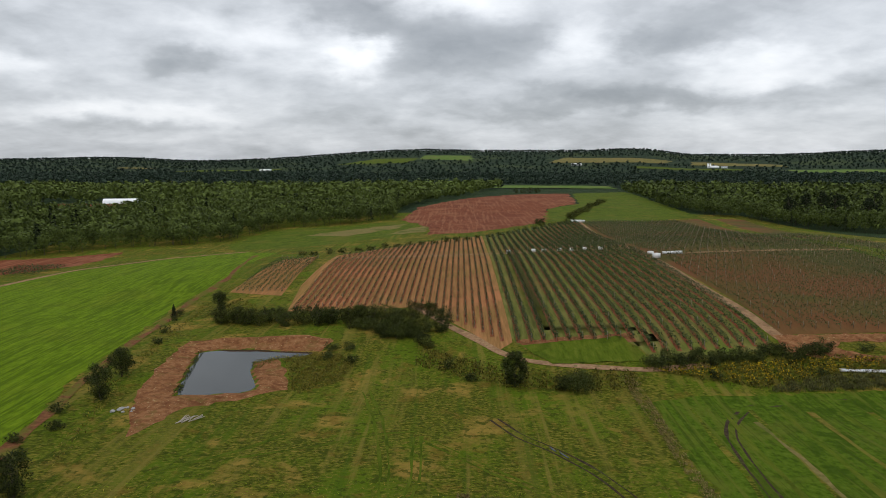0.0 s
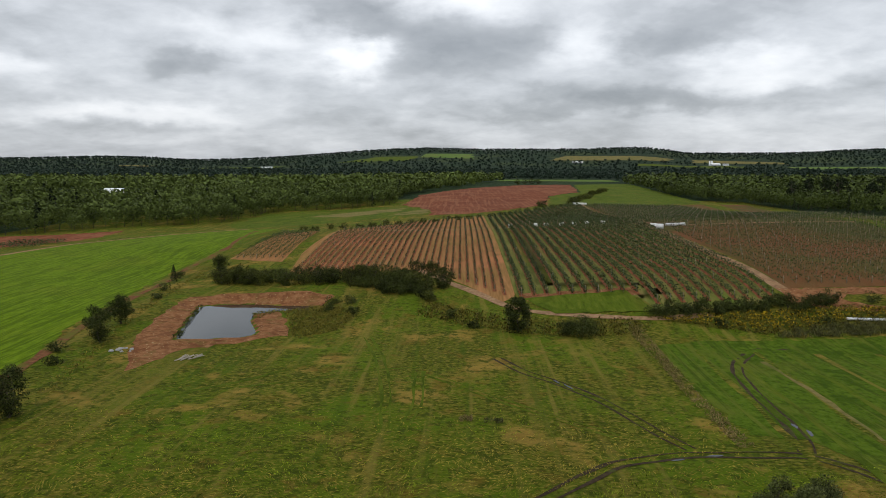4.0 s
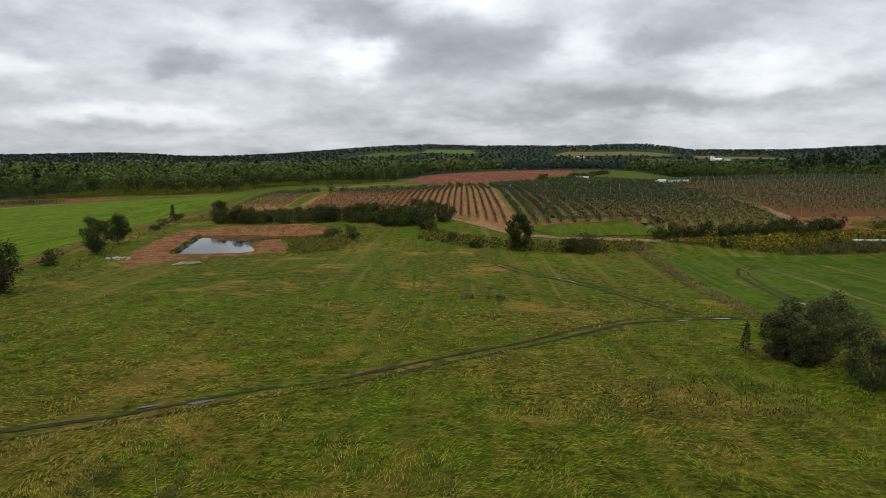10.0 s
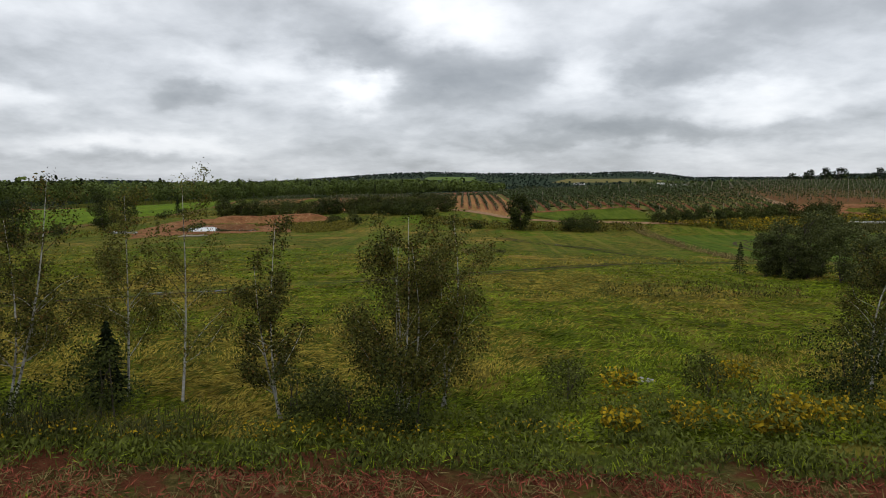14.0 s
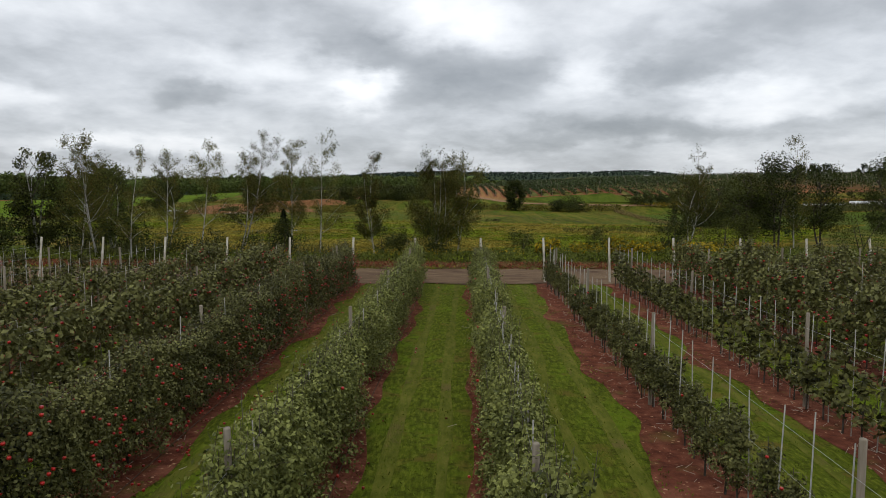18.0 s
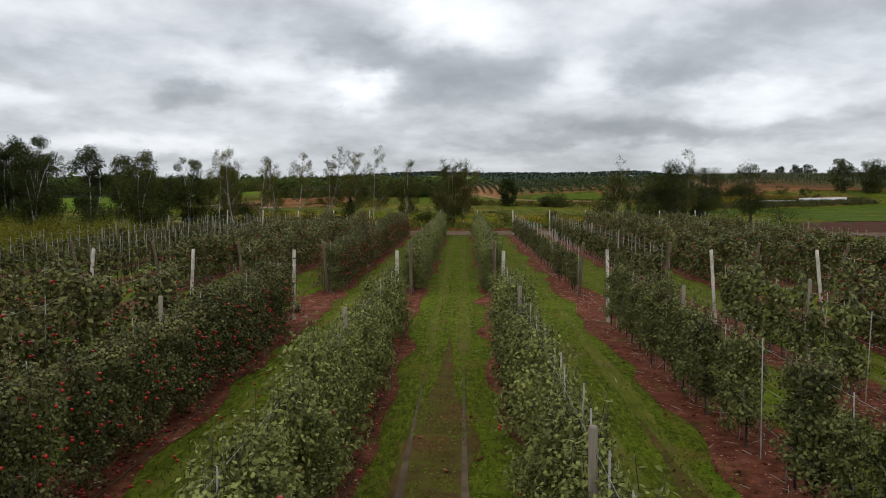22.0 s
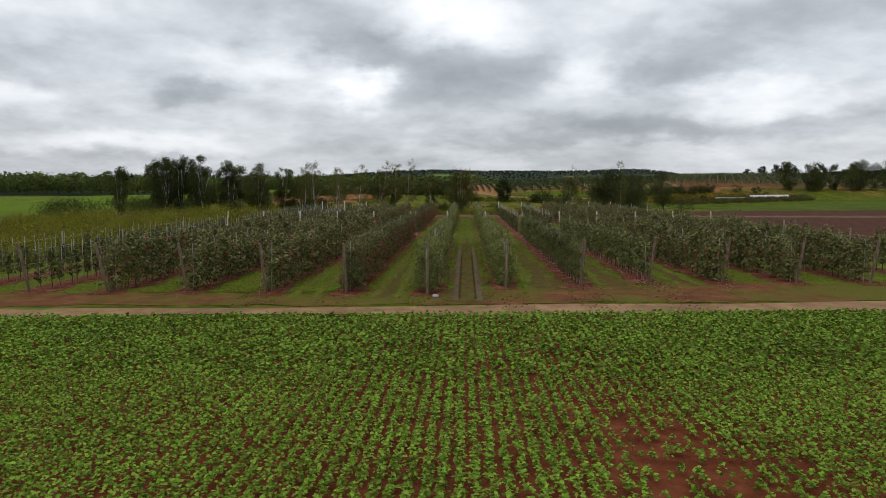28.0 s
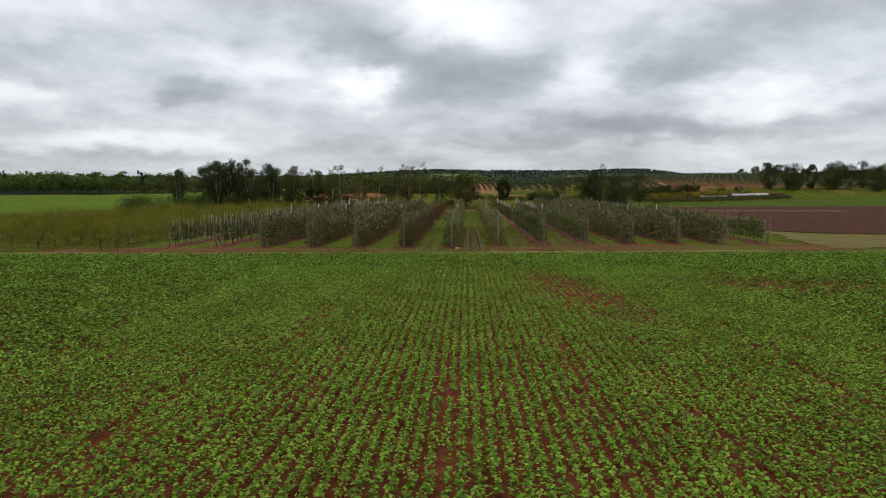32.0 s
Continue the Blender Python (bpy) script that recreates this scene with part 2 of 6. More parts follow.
M["bank_soil"] = surface("pond_bank_soil", [(0.1103, 0.0422, 0.0169), (0.1826, 0.0802, 0.0331), (0.2489, 0.1284, 0.0575)], 0.6, patch=[((0.0733, 0.025, 0.0101), 0.16, 0.5, 0.62, 0.5), ((0.0879, 0.0802, 0.0169), 0.14, 0.55, 0.66, 0.4)], fleck=((0.3076, 0.2199, 0.1149), 1.6, 0.66), bump=1.0, bump_scale=2.4, dist=0.4)
M["young_rows"] = surface("young_orchard_ground", [(0.1396, 0.0739, 0.0242), (0.2058, 0.1066, 0.0373), (0.2918, 0.133, 0.0543)], 0.5, patch=[((0.1134, 0.1043, 0.0184), 0.02, 0.52, 0.64, 0.4), ((0.3453, 0.1282, 0.0583), 0.03, 0.56, 0.66, 0.6)], bump=0.7, bump_scale=3, dist=0.1, stretch=(2.2, 0.1, 1))
M["strip_soil"] = surface("row_strip_soil", [(0.1094, 0.0339, 0.0152), (0.1683, 0.0581, 0.0262), (0.2188, 0.0888, 0.0437)], 0.8, patch=[((0.0842, 0.0687, 0.0218), 0.05, 0.54, 0.66, 0.6)], bump=0.8, bump_scale=4, dist=0.1, stretch=(1, 0.3, 1))
M["orchard_lane"] = surface("grassy_orchard_lane", [(0.0623, 0.0689, 0.0139), (0.1017, 0.1082, 0.0239), (0.1686, 0.1328, 0.0428)], 0.5, patch=[((0.1948, 0.105, 0.0384), 0.02, 0.52, 0.66, 0.5), ((0.0754, 0.1271, 0.0139), 0.04, 0.55, 0.68, 0.7)], bump=0.7, bump_scale=3, dist=0.1, stretch=(1.5, 0.15, 1))
M["hill_lane"] = surface("olive_hillside_ground", [(0.0388, 0.0355, 0.0106), (0.0638, 0.0535, 0.0163), (0.0972, 0.0667, 0.024)], 0.4, patch=[((0.1232, 0.0498, 0.0206), 0.011, 0.46, 0.60, 0.85), ((0.0518, 0.0604, 0.0115), 0.02, 0.5, 0.65, 0.6)], bump=0.7, bump_scale=3, dist=0.1, stretch=(1.5, 0.2, 1))
M["worn_grass"] = surface("worn_grass", [(0.0494, 0.0378, 0.0103), (0.0741, 0.0524, 0.0152), (0.0868, 0.0758, 0.0134)], 2.4, patch=[((0.115, 0.0495, 0.024), 0.7, 0.5, 0.62, 0.5), ((0.0805, 0.099, 0.012), 1.6, 0.52, 0.62, 0.5)], fleck=((0.1985, 0.1434, 0.0576), 8.0, 0.69), bump=0.9, bump_scale=14, dist=0.06)
M["track_tan"] = surface("tan_tyre_mark", [(0.0653, 0.0468, 0.027), (0.0937, 0.0688, 0.0418), (0.1193, 0.0902, 0.0568)], 2.0, patch=[((0.0511, 0.0347, 0.0198), 0.8, 0.5, 0.65, 0.6)], bump=0.7, bump_scale=16, dist=0.03)
M["path_mud"] = surface("brown_path_mud", [(0.0746, 0.0321, 0.0143), (0.1193, 0.0498, 0.0221), (0.169, 0.0763, 0.0338)], 0.9, patch=[((0.0845, 0.0843, 0.013), 0.12, 0.45, 0.57, 0.9)], bump=0.9, bump_scale=4, dist=0.15)
M["lane_grass"] = surface("orchard_lane_grass", [(0.0459, 0.058, 0.0054), (0.0807, 0.0996, 0.0084), (0.1341, 0.1506, 0.0161)], 5.0, patch=[((0.1067, 0.1591, 0.0084), 0.35, 0.50, 0.64, 0.7), ((0.1207, 0.08, 0.0199), 0.7, 0.53, 0.66, 0.7), ((0.037, 0.047, 0.0046), 4.0, 0.54, 0.62, 0.7)], bump=1.0, bump_scale=22, dist=0.06, stretch=(2.0, 0.5, 1), span=(0.36, 0.66))
M["lane_wheel"] = surface("pressed_lane_grass", [(0.0572, 0.0663, 0.0079), (0.0886, 0.0968, 0.0129), (0.1307, 0.1215, 0.0228)], 3.0, patch=[((0.1134, 0.0765, 0.0317), 0.6, 0.56, 0.66, 0.6)], bump=0.9, bump_scale=16, dist=0.05, stretch=(1.6, 0.4, 1))
M["mud"] = surface("wet_mud", [(0.0217, 0.0154, 0.0098), (0.0357, 0.0245, 0.014), (0.0574, 0.0427, 0.0203)], 1.2, rough=0.8, patch=[((0.0532, 0.0679, 0.0112), 0.22, 0.54, 0.64, 0.6)], bump=0.9, bump_scale=5, dist=0.15)
M["weeds"] = surface("verge_weeds", [(0.0468, 0.0423, 0.0104), (0.0845, 0.0676, 0.0189), (0.1436, 0.1014, 0.0338)], 2.2, patch=[((0.1099, 0.0319, 0.0169), 0.3, 0.45, 0.54, 0.85), ((0.0637, 0.0806, 0.0111), 0.25, 0.54, 0.62, 0.85), ((0.2197, 0.1605, 0.0761), 0.9, 0.60, 0.66, 0.8)], bump=1.0, bump_scale=5, dist=0.4, span=(0.36, 0.66))
M["crop_soil"] = surface("crop_field_soil", [(0.0698, 0.0192, 0.0079), (0.1157, 0.0328, 0.0133), (0.157, 0.0513, 0.023)], 1.6, bump=0.9, bump_scale=9, dist=0.06)
M["bark"] = surface("grey_bark", [(0.030, 0.024, 0.018), (0.060, 0.050, 0.039), (0.11, 0.095, 0.078)], 6, bump=0.8, bump_scale=18, dist=0.03, stretch=(1, 1, 0.3))
M["birch_bark"] = surface("birch_bark", [(0.187, 0.17, 0.1445), (0.34, 0.323, 0.289), (0.425, 0.408, 0.374)], 3, patch=[((0.0425, 0.0382, 0.034), 2.5, 0.56, 0.64, 0.9)], bump=0.4, bump_scale=14, dist=0.02, stretch=(0.4, 0.4, 1.6))
M["post_wood"] = surface("weathered_post", [(0.1228, 0.102, 0.0765), (0.2023, 0.17, 0.1275), (0.2746, 0.238, 0.1849)], 9, bump=0.5, bump_scale=30, dist=0.01, stretch=(1, 1, 0.12), island=0.3)
M["post_brown"] = surface("brown_post", [(0.0788, 0.0562, 0.0394), (0.1462, 0.1069, 0.0731), (0.2137, 0.1631, 0.1125)], 9, bump=0.5, bump_scale=30, dist=0.01, stretch=(1, 1, 0.12))
M["post_pale"] = surface("sun_bleached_post", [(0.26, 0.23, 0.18), (0.40, 0.36, 0.29), (0.52, 0.48, 0.40)], 9, bump=0.5, bump_scale=30, dist=0.01, stretch=(1, 1, 0.12), patch=[((0.20, 0.17, 0.13), 2.0, 0.5, 0.62, 0.6)])
M["stake"] = surface("stake_metal", [(0.187, 0.1785, 0.153), (0.323, 0.306, 0.2635)], 5, rough=0.6)
M["wire"] = surface("trellis_wire", [(0.3, 0.3, 0.3), (0.45, 0.45, 0.45)], 5, rough=0.4, metal=0.8)
M["apple"] = surface("red_apples", [(0.2176, 0.0051, 0.0051), (0.3072, 0.0102, 0.0077), (0.3584, 0.0288, 0.0128)], 12, rough=0.3, spec=0.4, island=0.5)
M["white_sheet"] = surface("white_sheeting", [(0.68, 0.68, 0.67), (0.8, 0.8, 0.79)], 0.6, rough=0.5)
M["grey_tin"] = surface("grey_tin", [(0.24, 0.25, 0.26), (0.34, 0.35, 0.36)], 0.5, rough=0.45, metal=0.3)
M["white_box"] = surface("white_bins", [(0.55, 0.55, 0.53), (0.72, 0.72, 0.70)], 2.0, rough=0.6)
M["stone"] = surface("pale_stone", [(0.200, 0.192, 0.176), (0.320, 0.312, 0.288)], 4, bump=0.5, bump_scale=10, dist=0.03)
M["dead_wood"] = surface("bleached_wood", [(0.25, 0.21, 0.16), (0.42, 0.37, 0.30)], 5, bump=0.4, bump_scale=20, dist=0.02)
M["twig"] = surface("twigs", [(0.05, 0.035, 0.025), (0.09, 0.065, 0.045)], 8)
M["leaf_wood"] = foliage("woodland_leaves", (0.0214, 0.0338, 0.0096), (0.1049, 0.1371, 0.0297), 1.3, 0.12, nscale=0.10, grain=0.32)
# leaf greens shifted to blue: painted haze for the far canopy
M["leaf_hill_haze"] = foliage("hazed_hill_leaves", (0.010, 0.018, 0.015), (0.034, 0.052, 0.034), 1.0, 0.1, nscale=0.02)
M["leaf_tree"] = foliage("hedgerow_leaves", (0.019, 0.0265, 0.0068), (0.0979, 0.1074, 0.0224), 0.6, 0.2)
M["leaf_dark"] = foliage("dark_leaves", (0.0115, 0.0193, 0.0064), (0.0682, 0.0812, 0.018), 0.6, 0.15)
M["leaf_conifer"] = foliage("conifer_needles", (0.006, 0.011, 0.006), (0.030, 0.042, 0.014), 0.6, 0.08, nscale=0.10)
M["leaf_birch"] = foliage("birch_leaves", (0.030, 0.037, 0.008), (0.150, 0.145, 0.030), 0.4, 0.25, odd=((0.13, 0.075, 0.02), 0.06))
M["leaf_alder"] = foliage("alder_leaves", (0.0206, 0.03, 0.0094), (0.1076, 0.1217, 0.0374), 0.6, 0.15)
M["leaf_herb"] = foliage("weed_leaves", (0.0221, 0.0296, 0.0064), (0.102, 0.117, 0.0208), 1.2, 0.2, nscale=0.4)
M["leaf_bush"] = foliage("fruit_bush_leaves", (0.0549, 0.0562, 0.0062), (0.2298, 0.22, 0.0218), 0.5, 0.22)
M["leaf_apple"] = foliage("apple_leaves", (0.0144, 0.0213, 0.0075), (0.153, 0.1497, 0.0475), 1.3, 0.08, 0.5, spec=0.10, nscale=2.6, grain=0.4)
M["leaf_apple_pale"] = foliage("pale_apple_leaves", (0.0363, 0.0521, 0.0108), (0.231, 0.2431, 0.0659), 1.3, 0.15, 0.5, spec=0.10, nscale=2.6, grain=0.4)
M["leaf_apple_mid"] = foliage("olive_apple_leaves", (0.0244, 0.0329, 0.009), (0.1765, 0.1817, 0.055), 1.3, 0.10, 0.5, spec=0.10, nscale=2.6, grain=0.4)
M["leaf_row"] = foliage("orchard_row_leaves", (0.0113, 0.0226, 0.0085), (0.0734, 0.0987, 0.0311), 0.4, 0.12)
M["leaf_row_young"] = foliage("young_row_leaves", (0.0259, 0.0371, 0.0126), (0.1106, 0.1288, 0.0427), 0.3, 0.15)
M["leaf_shrub"] = foliage("olive_shrub_leaves", (0.0425, 0.0403, 0.0072), (0.1764, 0.1512, 0.0223), 0.5, 0.22)
M["leaf_crop"] = foliage("crop_leaves", (0.0884, 0.1555, 0.0123), (0.2738, 0.435, 0.047), 0.4, 0.2, grain=0.4)
M["blade"] = foliage("grass_blades", (0.0365, 0.0616, 0.0029), (0.196, 0.2394, 0.017), 1.5, 0.15, 0.8, nscale=0.22, spec=0.02)
M["blade_lane"] = foliage("lane_grass_blades", (0.040, 0.056, 0.005), (0.125, 0.160, 0.016), 1.2, 0.15, 0.8, nscale=0.5, spec=0.02)
M["blade_tan"] = foliage("tan_green_blades", (0.0683, 0.0588, 0.0073), (0.2885, 0.2186, 0.037), 1.4, 0.15, 0.8, nscale=0.22, spec=0.02)
M["blade_dry"] = foliage("dry_blades", (0.105, 0.075, 0.021), (0.2475, 0.1875, 0.075), 0.4, 0.2, 0.8, spec=0.03)
M["blade_red"] = foliage("dead_red_stalks", (0.1125, 0.0243, 0.015), (0.2984, 0.0842, 0.0486), 0.5, 0.1, 0.8, spec=0.03)
M["goldenrod"] = foliage("goldenrod_bloom", (0.1658, 0.117, 0.0097), (0.429, 0.2925, 0.0146), 0.3, 0.15, 0.8, odd=((0.0878, 0.0975, 0.0195), 0.35))
M["reed"] = foliage("reeds", (0.0375, 0.045, 0.012), (0.105, 0.1013, 0.0338), 0.4, 0.2, 0.7)
M["water"] = bpy.data.materials.new("pond_water")
M["water"].use_nodes = True
g = Graph(M["water"].node_tree)
ripple = g.noise(g.node("ShaderNodeTexCoord").outputs["Object"], 2.5, 3).outputs[0]
bw = g.node("ShaderNodeBsdfPrincipled", {"Base Color": (0.012, 0.016, 0.014, 1), "Roughness": 0.04, "IOR": 1.33, "Specular IOR Level": 0.5,
                                         "Normal": g.node("ShaderNodeBump", {"Height": ripple, "Strength": 0.12, "Distance": 0.02}).outputs[0]})
g.node("ShaderNodeOutputMaterial", (bw.outputs[0],))

# ---- building helpers ----
RNG = np.random.default_rng(7)


def mesh_of(name, V, F, mats, index=None, smooth=False):
    """A mesh from an array of points and an array of triangles or quads (all of one size)."""
    V, F = np.asarray(V, np.float32), np.asarray(F, np.int32)
    me = bpy.data.meshes.new(name)
    k = F.shape[1]
    me.vertices.add(len(V))
    me.vertices.foreach_set("co", V.ravel())
    me.loops.add(F.size)
    me.loops.foreach_set("vertex_index", F.ravel())
    me.polygons.add(len(F))
    me.polygons.foreach_set("loop_start", np.arange(0, F.size, k, dtype=np.int32))
    for m in mats if isinstance(mats, (list, tuple)) else [mats]:
        me.materials.append(m)
    if index is not None:
        me.polygons.foreach_set("material_index", np.asarray(index, np.int32))
    if smooth:
        me.polygons.foreach_set("use_smooth", np.ones(len(F), bool))
    me.update(calc_edges=True)
    me.validate()
    return me


def joined(parts):
    """Several (V, F) sets with equal face size as one."""
    V, F, base = [], [], 0
    for v, f in parts:
        V.append(v)
        F.append(np.asarray(f) + base)
        base += len(v)
    return np.concatenate(V), np.concatenate(F)


def part(name, data, material, parent, label=""):
    """One mesh object under a thing or a part; data is a mesh, a bmesh or (V, F)."""
    if isinstance(data, bmesh.types.BMesh):
        me = bpy.data.meshes.new(name)
        data.to_mesh(me)
        data.free()
        me.materials.append(material)
    elif isinstance(data, tuple):
        me = mesh_of(name, *data, material)
    else:
        me = data
    ob = new(name, me)
    ob.parent = parent
    if label:
        tagged(ob, label)
    return ob


def thing(name, m, label, category, group="", kind=""):
    ob = new(name)
    ob.matrix_world = m
    ob.empty_display_size = 0.2
    return tagged(ob, label, category, group, kind)


def solid(name, data, material, label, category="", group="", kind="", smooth=False):
    me = data if isinstance(data, bpy.types.Mesh) else mesh_of(name, *data, material, smooth=smooth)
    return tagged(new(name, me), label, category, group, kind)


def tube(points, radii, sides=6):
    """A tapered tube of quads along points."""
    P = np.asarray(points, float)
    V, F = [], []
    for i, p in enumerate(P):
        d = P[min(i + 1, len(P) - 1)] - P[max(i - 1, 0)]
        d = d / (np.linalg.norm(d) + 1e-9)
        a = np.cross(d, (0.0, 1.0, 0.0) if abs(d[1]) < 0.9 else (1.0, 0.0, 0.0))
        a /= np.linalg.norm(a)
        b = np.cross(d, a)
        for s in range(sides):
            w = 2 * math.pi * s / sides
            V.append(p + radii[i] * (a * math.cos(w) + b * math.sin(w)))
    for i in range(len(P) - 1):
        for s in range(sides):
            t = (s + 1) % sides
            F.append((i * sides + s, i * sides + t, (i + 1) * sides + t, (i + 1) * sides + s))
    n = (len(P) - 1) * sides
    F.append((n, n + 1, n + 2, n + 3))
    if sides >= 6:
        F.append((n, n + 3, n + 4, n + 5))
    return np.array(V), np.array(F)


def box(x0, y0, z0, x1, y1, z1):
    V = np.array([(x, y, z) for z in (z0, z1) for x, y in ((x0, y0), (x1, y0), (x1, y1), (x0, y1))], float)
    return V, np.array([(3, 2, 1, 0), (4, 5, 6, 7), (0, 1, 5, 4), (1, 2, 6, 5), (2, 3, 7, 6), (3, 0, 4, 7)])


def unit(v):
    return v / (np.linalg.norm(v, axis=-1, keepdims=True) + 1e-9)


def leaves(C, D, length, width, rng=RNG, face=None):
    """One pointed leaf (a quad) at each of the centres C, tip along D, its blade turned to face."""
    n = len(C)
    if face is None:
        D = unit(D)
        S = unit(np.cross(D, rng.normal(size=(n, 3))))
    else:
        face = unit(face)
        D = unit(D - (D * face).sum(1, keepdims=True) * face)
        S = np.cross(face, D)
    L = (length * rng.uniform(0.7, 1.25, n))[:, None]
    W = (width * rng.uniform(0.7, 1.25, n))[:, None]
    N = np.cross(D, S)
    V = np.stack([C - D * L / 2, C + S * W / 2 + N * W * 0.15, C + D * L / 2, C - S * W / 2 + N * W * 0.15], 1).reshape(-1, 3)
    return V, np.arange(4 * n).reshape(-1, 4)


def crown(rng, blobs, radii, count, length, width, squash=0.8, shell=0.55, turn=0.8):
    """Leaves scattered over rounded lobes, so that the outline is uneven and has gaps."""
    pick = rng.choice(len(blobs), count, p=radii ** 2 / (radii ** 2).sum())
    d = unit(rng.normal(size=(count, 3)))
    r = radii[pick] * (shell + (1.1 - shell) * rng.uniform(0, 1, count) ** 0.7) * np.where(rng.uniform(size=count) < 0.18, rng.uniform(1.0, 1.5, count), 1.0)
    C = blobs[pick] + d * r[:, None] * np.array([1, 1, squash])
    D = d * 0.4 + rng.normal(size=(count, 3)) * 0.7 + np.array([0, 0, -0.3])
    return leaves(C, D, length, width, rng, d + rng.normal(size=(count, 3)) * turn + np.array([0, 0, 0.35]))


def scattered(protos, places, rng, lean=0.0):
    """Copies of prototype (V, F) sets at rows of (x, y, z, scale), turned at random, as one set."""
    V, F, base = [], [], 0
    which = rng.integers(len(protos), size=len(places))
    for k, (pv, pf) in enumerate(protos):
        P = places[which == k]
        if not len(P):
            continue
        a = rng.uniform(0, 2 * math.pi, len(P))
        c, s = np.cos(a), np.sin(a)
        sc = P[:, 3]
        X = (pv[None, :, 0] * c[:, None] - pv[None, :, 1] * s[:, None]) * sc[:, None] + P[:, 0, None]
        Y = (pv[None, :, 0] * s[:, None] + pv[None, :, 1] * c[:, None]) * sc[:, None] + P[:, 1, None]
        Z = pv[None, :, 2] * (sc * rng.uniform(0.85, 1.15, len(P)))[:, None] + P[:, 2, None]
        V.append(np.stack([X, Y, Z], -1).reshape(-1, 3))
        F.append((pf[None] + (np.arange(len(P)) * len(pv))[:, None, None]).reshape(-1, pf.shape[1]) + base)
        base += len(P) * len(pv)
    return np.concatenate(V), np.concatenate(F)


# ---- the lie of the land ----
SWELLS = np.array([(0, 95, 60, 60, -0.42), (55, 125, 60, 45, -2.58), (-60, 150, 55, 50, -1.39), (0, 178, 90, 26, -1.46), (110, 170, 60, 30, -4.11), (60, 230, 80, 60, 3.27), (110, 330, 110, 90, 6.07), (0, 330, 90, 80, 2.32), (240, 380, 130, 130, 11.27), (-110, 350, 80, 80, 3.92), (10, 450, 130, 110, 2.81), (60, 570, 120, 120, 3.26), (-220, 430, 110, 110, -2.59), (-90, 260, 50, 50, -2.4), (150, 230, 80, 60, 3.33), (-140, 200, 70, 70, 1.58), (-400, 800, 300, 300, -1.36), (0, 850, 300, 250, 1.95), (70, 800, 170, 140, 3.56), (110, 1100, 260, 200, 6.57), (100, 575, 60, 60, 2.78)])
POND = [(-82.8, 204.8), (-77.0, 207.7), (-67.4, 208.7), (-55.8, 206.8), (-44.2, 205.8), (-48.1, 202.0), (-57.7, 198.1), (-62.1, 194.2), (-60.1, 184.6), (-55.8, 175.0), (-54.4, 170.2), (-57.7, 167.3), (-67.4, 165.4), (-74.1, 164.9), (-77.0, 176.9), (-79.9, 190.4)]
WATER_Z = -1.3


def inside(poly, X, Y):
    P = np.asarray(poly, float)
    res = np.zeros(np.shape(X), bool)
    for (x0, y0), (x1, y1) in zip(P, np.roll(P, -1, 0)):
        cross = ((y0 > Y) != (y1 > Y)) & (X < (x1 - x0) * (Y - y0) / (y1 - y0 + 1e-12) + x0)
        res ^= cross
    return res


def edge_distance(poly, X, Y, closed=True):
    P = np.asarray(poly, float)
    best = np.full(np.shape(X), 1e9)
    ends = np.roll(P, -1, 0) if closed else P[1:]
    for a, b in zip(P, ends):
        d = b - a
        t = np.clip(((X - a[0]) * d[0] + (Y - a[1]) * d[1]) / (d @ d + 1e-9), 0, 1)
        best = np.minimum(best, np.hypot(X - a[0] - t * d[0], Y - a[1] - t * d[1]))
    return best


def rise(t):
    t = np.clip(t, 0, 1)
    return t * t * (3 - 2 * t)


def land(X, Y, pond=True):
    """Height of the ground."""
    X, Y = np.asarray(X, float), np.asarray(Y, float)
    Z = np.zeros(np.broadcast(X, Y).shape)
    for cx, cy, sx, sy, a in SWELLS:
        Z = Z + a * np.exp(-((X - cx) / sx) ** 2 - ((Y - cy) / sy) ** 2)
    # the long wooded ridge on the horizon, lower to the west, with a second far one to the east
    s = X / np.maximum(Y, 500.0)
    ridge = 46 + 54 * rise((s + 0.33) / 0.26) - 24 * rise((s - 0.27) / 0.07) + 26 * rise((s - 0.45) / 0.17)
    for at, wide, up in ((-0.39, 0.07, -12), (-0.52, 0.10, 12), (-0.05, 0.05, 7), (0.245, 0.045, 11)):
        ridge = ridge + up * np.exp(-((s - at) / wide) ** 2)
    Z = Z + ridge * rise((Y - 2200) / 2100)
    if pond:
        inn = inside(POND, X, Y)
        d = edge_distance(POND, X, Y)
        bank = np.where(inn, -2.2 * rise(d / 3.0), 0.0)
        rim = np.where(inn, 0, 1) * (1 - rise((d - 1.0) / 9.0))
        Z = Z * (1 - np.maximum(rim, inn)) + np.maximum(rim, inn) * (WATER_Z + 0.10 + 0.25 * rise(d / 5.0) * ~inn) + bank
    return Z


def axis(segments):
    v = [segments[0][0]]
    for a, b, step in segments:
        n = max(1, round((b - a) / step))
        v += list(np.linspace(a, b, n + 1)[1:])
    return np.array(v)


GX = axis([(-4600, -1400, 160), (-1400, -500, 45), (-500, -140, 12), (-140, -98, 3), (-98, -40, 1.5), (-40, 140, 3), (140, 500, 12), (500, 1400, 45), (1400, 4600, 160)])
GY = axis([(-700, -200, 50), (-200, 150, 4), (150, 165, 2.5), (165, 240, 1.5), (240, 480, 5), (480, 1300, 20), (1300, 2200, 60), (2200, 4700, 80)])
gx, gy = np.meshgrid(GX, GY)
gz = land(gx, gy)
nx, ny = len(GX), len(GY)
ii = (np.arange(ny - 1)[:, None] * nx + np.arange(nx - 1)[None]).ravel()
